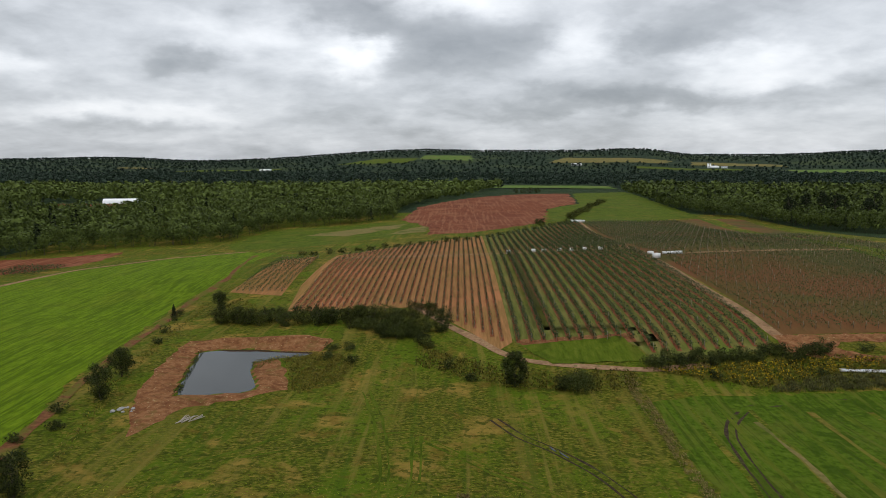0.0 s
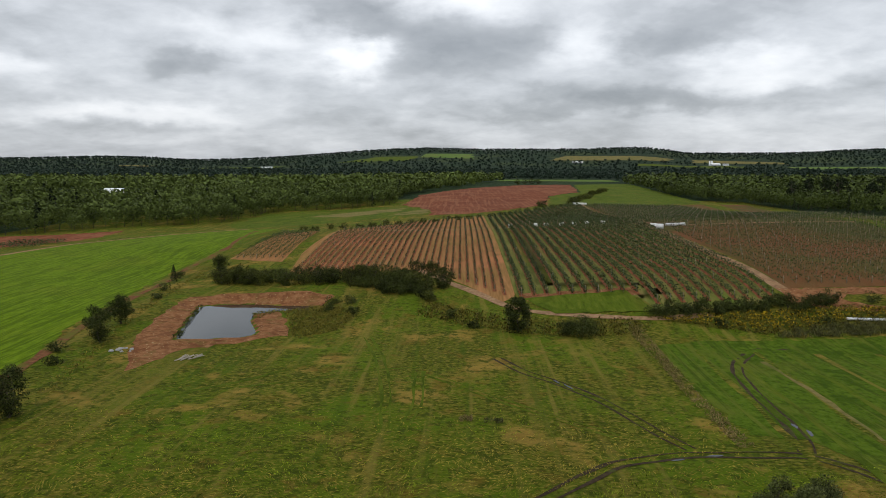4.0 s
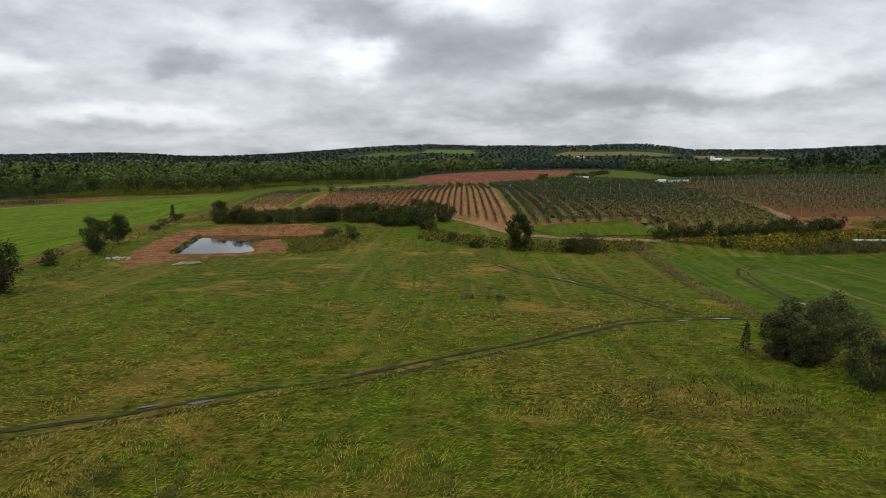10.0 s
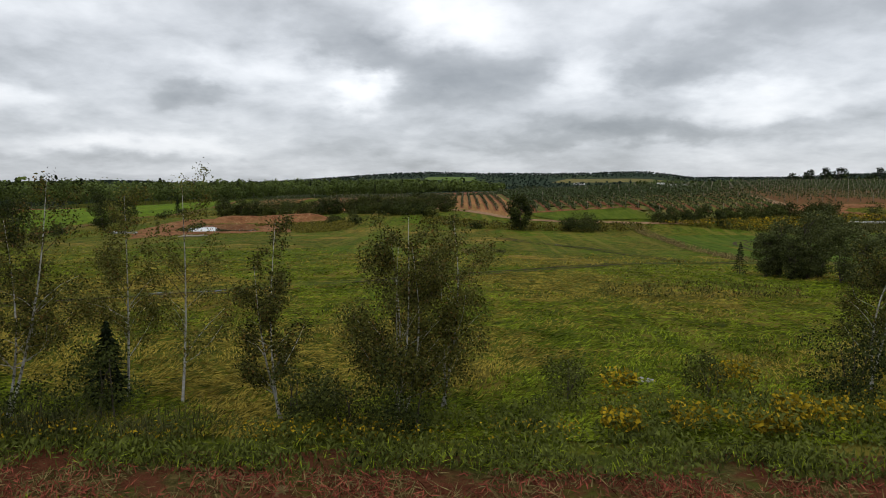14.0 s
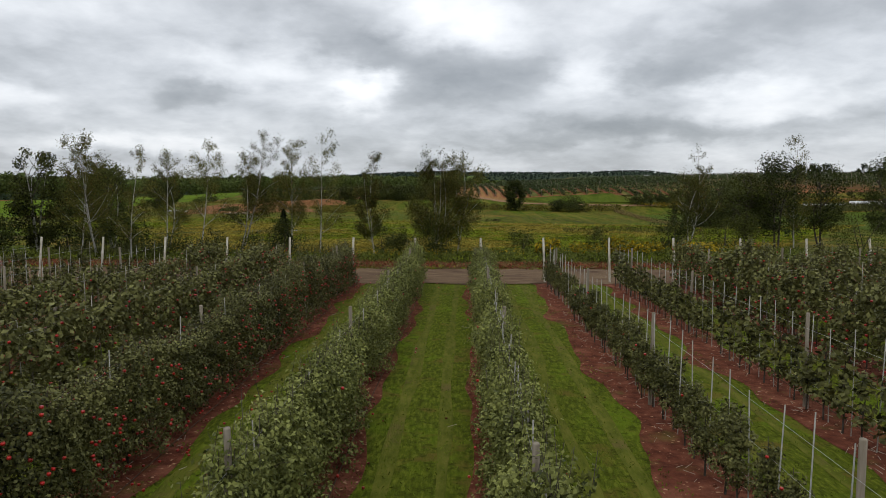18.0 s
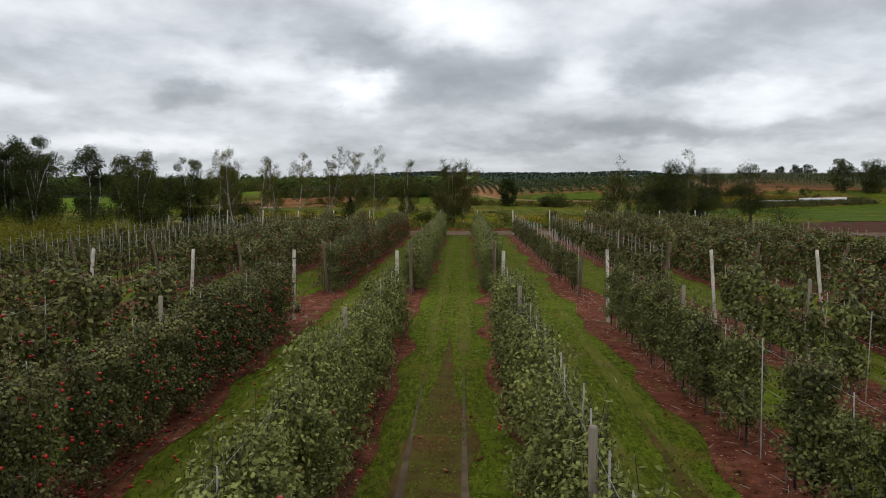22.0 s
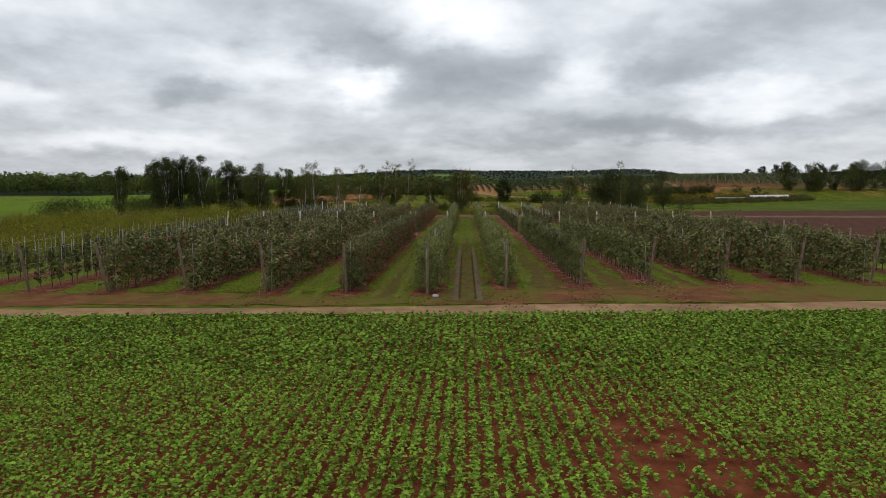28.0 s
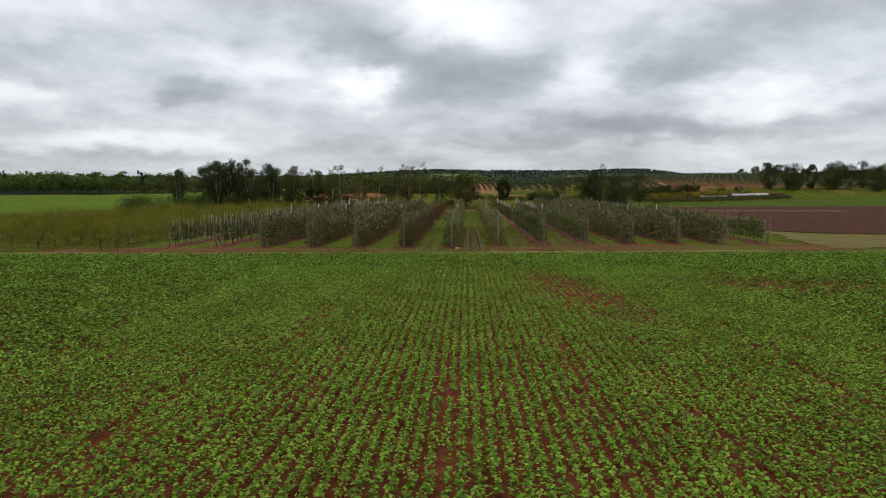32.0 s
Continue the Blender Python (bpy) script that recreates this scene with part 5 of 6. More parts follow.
def bare(X, Y):
    """Where the crop stands thin over red soil."""
    b = 0.85 * np.exp(-((X - 5.0 + (Y + 117) * 0.12) / 1.9) ** 2 - ((Y + 113) / 7.0) ** 2) + 0.8 * np.exp(-((X - 16) / 6.0) ** 2 - ((Y + 111) / 3.0) ** 2)
    for x0, y0, w, l in ((-4.6, -128, 0.35, 5.0), (-8, -133, 0.3, 5.0), (-1.2, -131, 0.3, 6.0), (2.2, -125, 0.3, 9.0), (-6.4, -120, 0.35, 7.0), (4.4, -132, 0.28, 6.0), (8.5, -128, 0.3, 7.0), (-13, -127, 0.4, 5.0)):
        b = b + 0.5 * np.exp(-((X - x0) / w) ** 2 - ((Y - y0) / l) ** 2)
    w = np.sin(X * 0.55 + 1.3) * np.sin(Y * 0.23 + X * 0.08) * 0.1 + 0.12 * np.exp(-((X - 1) / 8) ** 2) - 0.10
    return b + w + 0.07 * np.sin(X * 8.3 + 2 * np.sin(X * 3.1)) + 0.06 * np.sin(Y * 1.7 + X * 2.3)


def plants(xs, step, y0, leaf, per, rng, wide):
    out = []
    for x in xs:
        top = float(crop_edge(x))
        Y = np.arange(y0(x), top, step)
        if not len(Y):
            continue
        Y = Y + rng.uniform(-0.4, 0.4, len(Y)) * step
        keep = rng.uniform(size=len(Y)) > np.clip(bare(np.full(len(Y), x), Y), 0.03, 0.9)
        Y = Y[keep]
        m = len(Y)
        s = rng.uniform(0.6, 1.25, m) * (1 - 0.45 * np.clip(bare(np.full(m, x), Y), 0, 1))
        a = rng.uniform(0, 2 * math.pi, (m, per)) + np.arange(per)[None] * 2.4
        r = rng.uniform(0.2, 1.0, (m, per)) * wide
        C = np.stack([x + rng.normal(size=(m, 1)) * 0.035 + np.cos(a) * r * s[:, None], Y[:, None] + np.sin(a) * r * s[:, None], 0.05 + rng.uniform(0.25, 1.0, (m, per)) * 0.26 * s[:, None]], -1).reshape(-1, 3)
        D = np.stack([np.cos(a), np.sin(a), rng.uniform(-0.35, 0.4, (m, per))], -1).reshape(-1, 3)
        out.append(leaves(C, D, leaf, leaf * 0.72, rng, rng.normal(size=C.shape) * 0.45 + [0, 0, 1]))
    return joined(out)


def crop_low(x):
    return max(-137.0, -150 + max(0.0, abs(x) - 5) * 1.38)


def plants_between(xs, step, lo, hi, leaf, per, wide):
    out = []
    for x in xs:
        y0, y1 = max(lo, crop_low(x)), min(hi, float(crop_edge(x)))
        Y = np.arange(y0, y1, step)
        if len(Y):
            out.append((np.full(len(Y), x), Y))
    X, Y = np.concatenate([o[0] for o in out]), np.concatenate([o[1] for o in out])
    Y = Y + rng.uniform(-0.4, 0.4, len(Y)) * step
    b = bare(X, Y)
    k = rng.uniform(size=len(Y)) > np.clip(b, 0.02, 0.68)
    X, Y, b = X[k], Y[k], b[k]
    m = len(X)
    s = rng.uniform(0.85, 1.15, m) * (1 - 0.4 * np.clip(b, 0, 1))
    a = rng.uniform(0, 2 * math.pi, (m, per)) + np.arange(per)[None] * 2.4
    r = rng.uniform(0.15, 1.0, (m, per)) * wide
    C = np.stack([X[:, None] + rng.normal(size=(m, 1)) * 0.03 + np.cos(a) * r * s[:, None], Y[:, None] + np.sin(a) * r * s[:, None], 0.04 + (1.15 - r / wide * 0.6) * rng.uniform(0.45, 1.0, (m, per)) * 0.27 * s[:, None]], -1).reshape(-1, 3)
    D = np.stack([np.cos(a), np.sin(a), rng.uniform(-0.35, 0.4, (m, per))], -1).reshape(-1, 3)
    return leaves(C, D, leaf, leaf * 0.82, rng, rng.normal(size=C.shape) * 0.4 + [0, 0, 1])


solid("bean_crop", plants_between(np.arange(-13, 13.1, 0.29), 0.125, -137, -104, 0.09, 12, 0.112), M["leaf_crop"], "low leafy green crop in close rows over red soil", "crop", kind="stuff")
solid("bean_crop_aside", plants_between(np.concatenate([np.arange(-38.8, -13.1, 0.29), np.arange(13.39, 38, 0.29)]), 0.16, -137, -104, 0.13, 7, 0.13), M["leaf_crop"], "low leafy green crop in close rows to either side", "crop", kind="stuff")
solid("bean_crop_by_track", plants_between(np.arange(-38.8, 38, 0.29), 0.18, -104, -88, 0.135, 9, 0.13), M["leaf_crop"], "low leafy green crop in close rows by the track", "crop", kind="stuff")
solid("bean_crop_beyond", plants(np.concatenate([np.arange(-110, -38, 0.95), np.arange(38, 110, 0.8)]), 0.6, lambda x: -135.0, 0.45, 3, rng, 0.34), M["leaf_crop"], "low leafy green crop running on across the field", "crop", kind="stuff")

X, Y = np.meshgrid(np.arange(-112, 112, 0.62), np.arange(-215, -90, 0.62))
X, Y = X.ravel(), Y.ravel() + rng.uniform(-0.3, 0.3, X.size)
low = np.maximum(-137.0, -150 + np.maximum(0.0, np.abs(X) - 5) * 1.38)
k = np.where(np.abs(X) < 38, Y < low, Y < -135) & (Y < crop_edge(X))
C = np.column_stack([X[k] + rng.normal(size=k.sum()) * 0.1, Y[k], 0.18 + 0.08 * rng.uniform(size=k.sum())])
solid("bean_crop_behind", leaves(C, rng.normal(size=C.shape), 0.62, 0.5, rng, rng.normal(size=C.shape) * 0.3 + [0, 0, 1]), M["leaf_crop"], "low leafy green crop over the rest of the field", "crop", kind="stuff")

# ---- olive-coloured bush orchard ----
def bush_sets(rng, h, w, n, size, squash=0.95, low=0.06):
    k = 9
    b = np.column_stack([rng.normal(size=k) * w * 0.3, rng.normal(size=k) * w * 0.3, h * rng.uniform(low + 0.15, 0.8, k)])
    r = np.clip(w * 0.34 * rng.uniform(0.7, 1.2, k), 0.12, None)
    wood = [tube([(0, 0, -0.1), (0.03, 0, h * 0.25), (0.05, 0.03, h * 0.5)], (0.05, 0.04, 0.025), 5)]
    for q in b[:6]:
        wood.append(tube([(0.02, 0, h * 0.2), q * 0.6 + np.array([0, 0, h * 0.1]), q], (0.025, 0.017, 0.008), 4))
    return joined(wood), crown(rng, b, r, n, size, size * 0.55, squash, 0.35)


BUSHES = [bush_sets(rng, 2.2, 2.5, 1100, 0.12) for _ in range(5)]
BUSHES = [(mesh_of("stem", *a, M["bark"]), mesh_of("crown", *b, M["leaf_bush"])) for a, b in BUSHES]
for i, x in enumerate((-31.0, -36.0, -41.0, -46.0, -51, -56.5)):
    for y in np.arange(-91.5 - 0.3 * i, -6 if i < 4 else -24, 2.3):
        t = thing("fruit_bush", pose(x + rng.normal() * 0.15, y + rng.normal() * 0.2, float(land(x, y)), 0, 0, rng.uniform(0, 360)) @ Matrix.Scale(rng.uniform(0.8, 1.15), 4), "olive-green rounded fruit bush in a planted row", "bush", "fruit bushes in rows")
        s, c = BUSHES[rng.integers(5)]
        part("stem", s, None, t)
        part("crown", c, None, t)

# ---- trees and bushes, from near to far ----
rng = np.random.default_rng(51)


def z_at(x, y):
    return float(land(x, y))


def limb(rng, a, b, bend, n=5):
    a, b = np.asarray(a, float), np.asarray(b, float)
    t = np.linspace(0, 1, n)[:, None]
    w = rng.normal(size=3) * bend
    return a + (b - a) * t + np.sin(t * math.pi) * w


def birch(x, y, h, lean=(0, 0), stems=1, leaf=900, label="slender white birch with thin yellowing leaves", spread=0.17, bark="birch_bark", leafm="leaf_birch", low=0.2, size=0.125, name="birch_tree"):
    """A birch: pale bent stems, fine rising limbs, a loose ragged crown."""
    t = thing(name, pose(x, y, z_at(x, y)), label, "tree")
    crowns = []
    for s in range(stems):
        hs = h * (1 if s == 0 else rng.uniform(0.75, 0.95))
        base = np.array([rng.normal() * 0.25, rng.normal() * 0.2, -0.2]) * (s > 0)
        top = np.array([lean[0] * hs + rng.normal() * 0.06 * hs * (stems > 1), lean[1] * hs + rng.normal() * 0.06 * hs * (stems > 1), hs])
        path = limb(rng, base, top, 0.045 * hs, 8)
        r0 = 0.006 * h + 0.01
        part("trunk", tube(path, r0 * np.linspace(1, 0.12, 8), 7), M[bark], t, "pale slim trunk" if bark == "birch_bark" else "")
        ends, rad = [], []
        for _ in range(24 if stems < 3 else 15):
            f = rng.uniform(low, 0.97)
            p = np.array([np.interp(f * 7, np.arange(8), path[:, k]) for k in range(3)])
            a = rng.uniform(0, 2 * math.pi)
            L = hs * spread * (1.2 - 0.75 * f) * rng.uniform(0.6, 1.3)
            q = p + np.array([math.cos(a) * L, math.sin(a) * L, L * rng.uniform(0.5, 1.3)])
            part("branch", tube(limb(rng, p, q, 0.08 * L, 4), r0 * 0.32 * (1.1 - f) * np.array([1, 0.8, 0.5, 0.2]) + 0.005, 4), M[bark if f < 0.5 else "twig"], t)
            ends += [q, (p + q) / 2, q + np.array([0, 0, -0.25 * L])]
            rad += [L * 0.42, L * 0.36, L * 0.3]
        ends.append(path[-1])
        rad.append(hs * 0.05)
        crowns.append(crown(rng, np.array(ends), np.clip(np.array(rad), 0.15, None), int(leaf * 5.0 + 1500) // stems, size, size * 0.62, 1.1, 0.1))
    part("crown", joined(crowns), M[leafm], t, "loose ragged crown")
    return t


def broadleaf(x, y, h, w, leaf, label, leafm="leaf_dark", low=0.2, size=0.3, stems=2, name="broadleaf_tree", cat="tree", trunk_r=None, bark="bark"):
    """A broad-leaved tree or big shrub: forked stems under a crown of many uneven lobes."""
    t = thing(name, pose(x, y, z_at(x, y)), label, cat)
    n = 46 if h > 5 else 16
    f = rng.uniform(low, 0.94, n)
    a = rng.uniform(0, 2 * math.pi, n)
    env = np.sin(np.clip((f - low) / (1 - low), 0.06, 1) * math.pi * 0.82 + 0.25)
    r = w * 0.5 * env * rng.uniform(0.35, 1.0, n)
    b = np.column_stack([np.cos(a) * r, np.sin(a) * r, f * h])
    rad = np.clip(w * (0.15 if h > 5 else 0.2) * rng.uniform(0.6, 1.35, n), 0.2, None)
    r0 = trunk_r or 0.010 * h + 0.02
    for s in range(stems):
        p0 = np.array([rng.normal() * 0.2 * (stems > 1), rng.normal() * 0.2 * (stems > 1), -0.2])
        top = np.array([rng.normal() * w * 0.12, rng.normal() * w * 0.12, h * rng.uniform(0.7, 0.9)])
        path = limb(rng, p0, top, 0.04 * h, 6)
        part("trunk", tube(path, r0 * np.linspace(1, 0.15, 6), 6), M[bark], t)
        twigs = []
        for q in b[s::stems]:
            k = np.argmin(np.abs(path[:, 2] - q[2] * 0.75))
            if h > 5:
                twigs.append(tube(limb(rng, path[k], q, 0.05 * w, 4), r0 * np.array([0.4, 0.3, 0.2, 0.08]), 4))
        if y > 50 or x < -36:
            if twigs:
                tagged(part("branchwork", joined(twigs), M["bark"], t), kind="stuff")
            continue
        for st in twigs:
            part("branch", st, M["bark"], t)
    part("crown", crown(rng, b, rad, int(leaf * (1.9 if h > 5 else 1.3)), size, size * 0.6, 0.9, 0.4), M[leafm], t)
    return t


def spruce(x, y, h, w, n, label, size=0.35):
    t = thing("spruce_tree", pose(x, y, z_at(x, y)), label, "tree")
    part("trunk", tube([(0, 0, -0.2), (0, 0, h * 0.5), (0.02, 0, h * 0.99)], (0.014 * h, 0.009 * h, 0.01), 6), M["bark"], t)
    part("crown", conifer_proto(rng, h, n, size, w / h / 1.6), M["leaf_conifer"], t, "dark drooping boughs")
    return t


# birches and thicket along the lane
for x, y, h, ln, st, lf in ((-25.5, 11, 8.5, (0.12, 0), 1, 500), (-22.3, 17, 9.6, (0.10, 0.02), 1, 620), (-18.0, 15, 10.4, (0.09, 0.0), 2, 1500), (-14.6, 18.6, 9.8, (0.01, 0.02), 1, 1250), (-12.0, 18.6, 10.3, (0.03, 0), 1, 620),
                           (-6.8, 16.4, 8.6, (-0.05, 0), 2, 1500), (-30, 14, 9.8, (-0.04, 0.02), 2, 1400), (-33.5, 18, 9.2, (0.05, 0), 1, 900), (21.8, 21.8, 9.4, (0.10, 0.02), 2, 1500), (33.5, 26, 10.6, (0.0, 0), 1, 900), (-27.5, 22, 9.2, (0.02, 0), 2, 1200)):
    birch(x, y, h, ln, st, lf, leafm="leaf_birch")
birch(-1.6, 16.4, 8.9, (0.03, 0), 4, 4200, "clump of leaning birches with a dense olive crown", 0.24, low=0.12, name="birch_clump")
birch(0.3, 18.0, 8.6, (0.06, 0), 2, 1700, "leaning birch with a bare white side branch", 0.22, low=0.2)
for x, y, h, w, lf, lb, lm in ((-14.5, 16.4, 3.4, 3.0, 900, "young dark spruce-like shrub under the birches", "leaf_dark"), (-16.2, 14.2, 2.2, 3.4, 700, "dense green shrub at the lane verge", "leaf_dark"), (-6.0, 16.0, 3.0, 2.6, 700, "dense green shrub round birch stems", "leaf_dark"),
                               (-3.6, 14.8, 2.6, 3.2, 900, "grey-green willow shrub on the verge", "leaf_tree"), (-1.0, 14.5, 3.2, 3.4, 1000, "dark willow shrub below the birch clump", "leaf_dark"), (19.7, 19.6, 3.9, 4.6, 1700, "rounded dark green shrub beside a white birch", "leaf_dark"),
                               (31.0, 24.5, 9.2, 6.2, 2600, "dark leafy tree standing among birches", "leaf_dark"), (36.5, 27, 8.6, 5.0, 2000, "dark leafy tree in the hedgerow", "leaf_dark"), (28.0, 24, 7.6, 4.6, 1700, "leafy olive tree in the hedgerow", "leaf_tree"), (42.5, 26, 8.8, 5.4, 2200, "tall dark tree at the hedgerow end", "leaf_dark"), (46, 24, 4.0, 6.0, 1100, "low dense shrub at the hedgerow end", "leaf_dark"),
                               (38.5, 23, 4.2, 6.5, 1200, "low dense shrub under the trees", "leaf_tree"), (25.5, 22, 3.2, 5.0, 1000, "low dense shrub under the trees", "leaf_tree"), (6.2, 19.5, 2.2, 3.0, 600, "grey-green shrub in tall grass", "leaf_tree"), (13.0, 20.0, 2.0, 2.6, 500, "grey-green shrub among goldenrod", "leaf_tree"), (-20, 13.5, 2.2, 4.0, 800, "dense green shrub at the lane verge", "leaf_dark"), (-24, 13.5, 2.0, 4.0, 800, "dense green shrub at the lane verge", "leaf_dark")):
    broadleaf(x, y, h, w, lf * 1.7, lb, lm, 0.08 if h < 5 else 0.2, 0.15 if h < 5 else 0.18, 3 if h < 5 else 2, "shrub" if h < 5 else "broadleaf_tree", "shrub" if h < 5 else "tree")
spruce(-15.0, 17.6, 4.0, 2.4, 1500, "young dark spruce below the birches", 0.28)
spruce(40, 40, 5.0, 2.6, 900, "young dark spruce in rough grass", 0.3)
# tall group west of the orchard
for x, y, h, w, lf, lm in ((-55.5, 1, 10.4, 5.5, 1800, "leaf_dark"), (-48, 0, 9.4, 5.5, 1600, "leaf_dark"), (-60, 16, 11, 6, 1800, "leaf_dark"), (-40, 9, 8.6, 5.5, 1600, "leaf_tree"), (-50, 4, 11.4, 5.0, 2000, "leaf_dark"), (-53.6, 4.7, 11.6, 4.4, 1800, "leaf_dark"), (-57.4, 5.8, 11.2, 4.6, 1700, "leaf_dark"), (-46, 8, 10.6, 4.6, 1600, "leaf_dark"), (-61, 10, 10.2, 5.4, 2000, "leaf_dark"), (-42, 14, 10.2, 5.0, 1800, "leaf_tree"), (-37.5, 18, 9.8, 5.0, 1800, "leaf_tree"), (-65, 3, 9.4, 5.2, 1700, "leaf_dark"), (-55, 14, 10.4, 5, 1500, "leaf_tree"), (-48, 20, 10, 5, 1500, "leaf_tree"), (-34, 24, 8.5, 5, 1500, "leaf_tree")):
    broadleaf(x, y, h, w, lf * 2.4, "tall dark aspen with pale trunks and a ragged top", lm, 0.08, 0.22, 3, bark="birch_bark")
for x, y, w, h in ((-52, 8, 5, 3.6), (-47, 12, 5, 3.6), (-58, 3, 5, 3.4), (-41, 16, 5, 3.2), (-36, 20, 5, 3.0), (-62, 6, 6, 3.4), (-44, 22, 6, 3.4), (-30, 19, 4, 2.8), (-60, -14, 7, 2.8), (-64, -19, 7.5, 2.6), (-55, -8, 6, 2.8), (-68, -8, 8, 3.2), (-50, -2, 5, 2.6), (-72, -2, 7, 2.6), (-44, 4, 5, 2.8)):
    broadleaf(x, y, h, w, 1300, "dense grey-green willow thicket", "leaf_dark", 0.05, 0.24, 4, "shrub", "shrub")
# meadow and pond
broadleaf(16.8, 174.5, 9.4, 6.6, 2600, "dark lone dense tree on the ditch bank", "leaf_dark", 0.03, 0.5, 1)
spruce(-106.5, 241, 6.8, 3.4, 1500, "small dark spruce by the crop edge", 0.4)
broadleaf(34, 173, 4.9, 9.5, 2600, "wide rounded dark bush on the ditch bank", "leaf_dark", 0.05, 0.4, 5, "shrub", "shrub")
broadleaf(29.5, 172, 3.4, 4.5, 900, "rounded dark bush on the ditch bank", "leaf_dark", 0.05, 0.4, 4, "shrub", "shrub")
for x, y, h, w, lf in ((40, 69.5, 5.4, 3.6, 1800), (42, 71, 7.0, 4.4, 2400), (43.5, 66.5, 8.0, 4.6, 2800), (46.4, 69, 8.2, 4.8, 2600), (45.2, 62, 7.4, 4.6, 2600), (44.6, 57.5, 5.6, 4.2, 1900), (47.6, 58, 5.6, 4.4, 1900), (41.6, 66, 5.2, 3.4, 1500)):
    broadleaf(x - 1.0, y + 3.2, h * 1.06, w, lf * 1.3, "olive-green alder with a full leafy crown", "leaf_alder", 0.05, 0.24, 3, "alder", "tree")
spruce(36.6, 75, 4.2, 2.0, 700, "small pointed spruce beside the alders", 0.25)
for x, y, h, w, lf, lb in ((-91, 159, 9.4, 7.2, 2600, "round dark tree on the meadow edge"), (-94.5, 177, 8.6, 6.4, 2200, "open dark tree on the meadow edge"), (-80.5, 108, 9.0, 8.0, 2800, "bushy brownish tree at the meadow corner"), (-84, 101, 6.5, 6, 1500, "bushy brownish tree at the meadow corner"), (-98, 267, 6.6, 7.0, 1900, "small open tree behind the pond")):
    broadleaf(x, y, h, w, lf, lb, "leaf_dark", 0.12, 0.36, 3)
for i, (x, y, h, w) in enumerate([(-88 + 5.2 * i + rng.normal(), 238 + rng.normal() * 2.5 - 0.1 * i, 4.2 + rng.uniform(0, 2.2), 7.0) for i in range(17)] + [(-90 + 6 * i, 243 + rng.normal() * 2, 3.6 + rng.uniform(0, 2.0), 7.0) for i in range(10)] + [(-30 + 5 * i, 226 - 2.2 * i + rng.normal() * 3, 4.4 + rng.uniform(0, 2), 7.0) for i in range(6)] + [(-36, 238, 6.0, 6.5), (-24, 216, 4, 6), (-14, 216, 3.4, 6), (-9, 205, 3, 5), (-20, 232, 4.6, 6), (-46, 236, 5.2, 6)] + [(-36 + 3.2 * i + rng.normal(), 230 - 2.6 * i + rng.normal() * 2, 3.2 + rng.uniform(0, 1.2), 7.0) for i in range(9)]):
    broadleaf(x, y, h, w, 800, "dense dark willow bush in the belt behind the pond", "leaf_dark" if i % 3 else "leaf_tree", 0.04, 0.5, 3, "shrub", "shrub")
for i in range(20):
    x = 58 + 2.9 * i
    broadleaf(x, 188 + 0.14 * (x - 58) + rng.normal() * 1.2, 2.8 + rng.uniform(0, 1.5), 5.2, 700, "dense dark bush in the hedge below the orchard", "leaf_dark", 0.04, 0.45, 3, "shrub", "shrub")
for x, y, h, w in ((-1.6, 187, 3.0, 3.2), (125, 197, 3.2, 5), (133, 194, 2.6, 4), (-100, 172, 2.2, 4), (-97, 150, 2.2, 4), (-92, 140, 1.8, 4), (-104, 195, 2, 4), (-102, 186, 2.2, 3.6), (-103, 225, 2.2, 5), (-99, 210, 1.6, 4), (-108, 250, 2.6, 4), (-96, 132, 2.0, 4), (74, 181, 2.0, 4), (5, 178, 1.6, 4), (-40, 196, 2.4, 4), (-34, 204, 2.6, 5), (-40, 206, 2.2, 5), (-31, 193, 2, 4), (105, 183, 2, 4)):
    broadleaf(x, y, h, w, 420, "low dark scrub in rough grass", "leaf_dark", 0.04, 0.4, 3, "shrub", "shrub")
for i in range(30):
    x = 150 + 4.2 * i + rng.normal() * 2
    broadleaf(x, 192 + 0.25 * (x - 152) + rng.normal() * 5, rng.uniform(10, 14.5), rng.uniform(7, 10), 900, "dark leafy tree in the wood beside the mown field", "leaf_dark" if i % 3 else "leaf_tree", 0.04, 0.55, 2)
for i in range(5):
    spruce(160 + 21 * i + rng.normal() * 3, 202 + 5 * i, rng.uniform(10, 14), 5, 900, "tall dark spruce in the wood beside the mown field", 0.6)
# tall pines on the eastern wood's edge
for i in range(26):
    x = 312 + 6.5 * i + rng.normal() * 3
    broadleaf(x, 640 - 0.28 * (x - 312) + rng.normal() * 14, rng.uniform(20, 31), rng.uniform(9, 14), 420, "tall dark pine rising above the wood's edge", "leaf_conifer", 0.3, 1.5, 1, "pine_tree")
# hedge and scrub farther off
for i in range(16):
    f = i / 15
    broadleaf(101 + 83 * f + rng.normal() * 2, 620 + 249 * f, 3.5 + rng.uniform(0, 2), 9, 160, "scrub in the hedge across the far field", "leaf_tree", 0.05, 1.3, 2, "shrub", "shrub")
for i in range(26):
    f = i / 25
    broadleaf(-92 + 190 * f, 384 + 94 * min(1, f * 1.6) + max(0, f - 0.6) * 240 + rng.normal() * 3, 1.6 + rng.uniform(0, 1.6), 6, 120, "low scrub along the orchard's upper edge", "leaf_tree", 0.05, 0.9, 2, "shrub", "shrub")
for x, y, h in ((66, 555, 4.5), (70, 559, 4), (99, 1050, 9), (110, 1055, 9), (121, 1060, 8), (88, 1050, 8)):
    broadleaf(x, y, h, h * 1.3, 160, "dark bush at the red field's edge", "leaf_dark", 0.05, 1.2, 2, "shrub", "shrub")

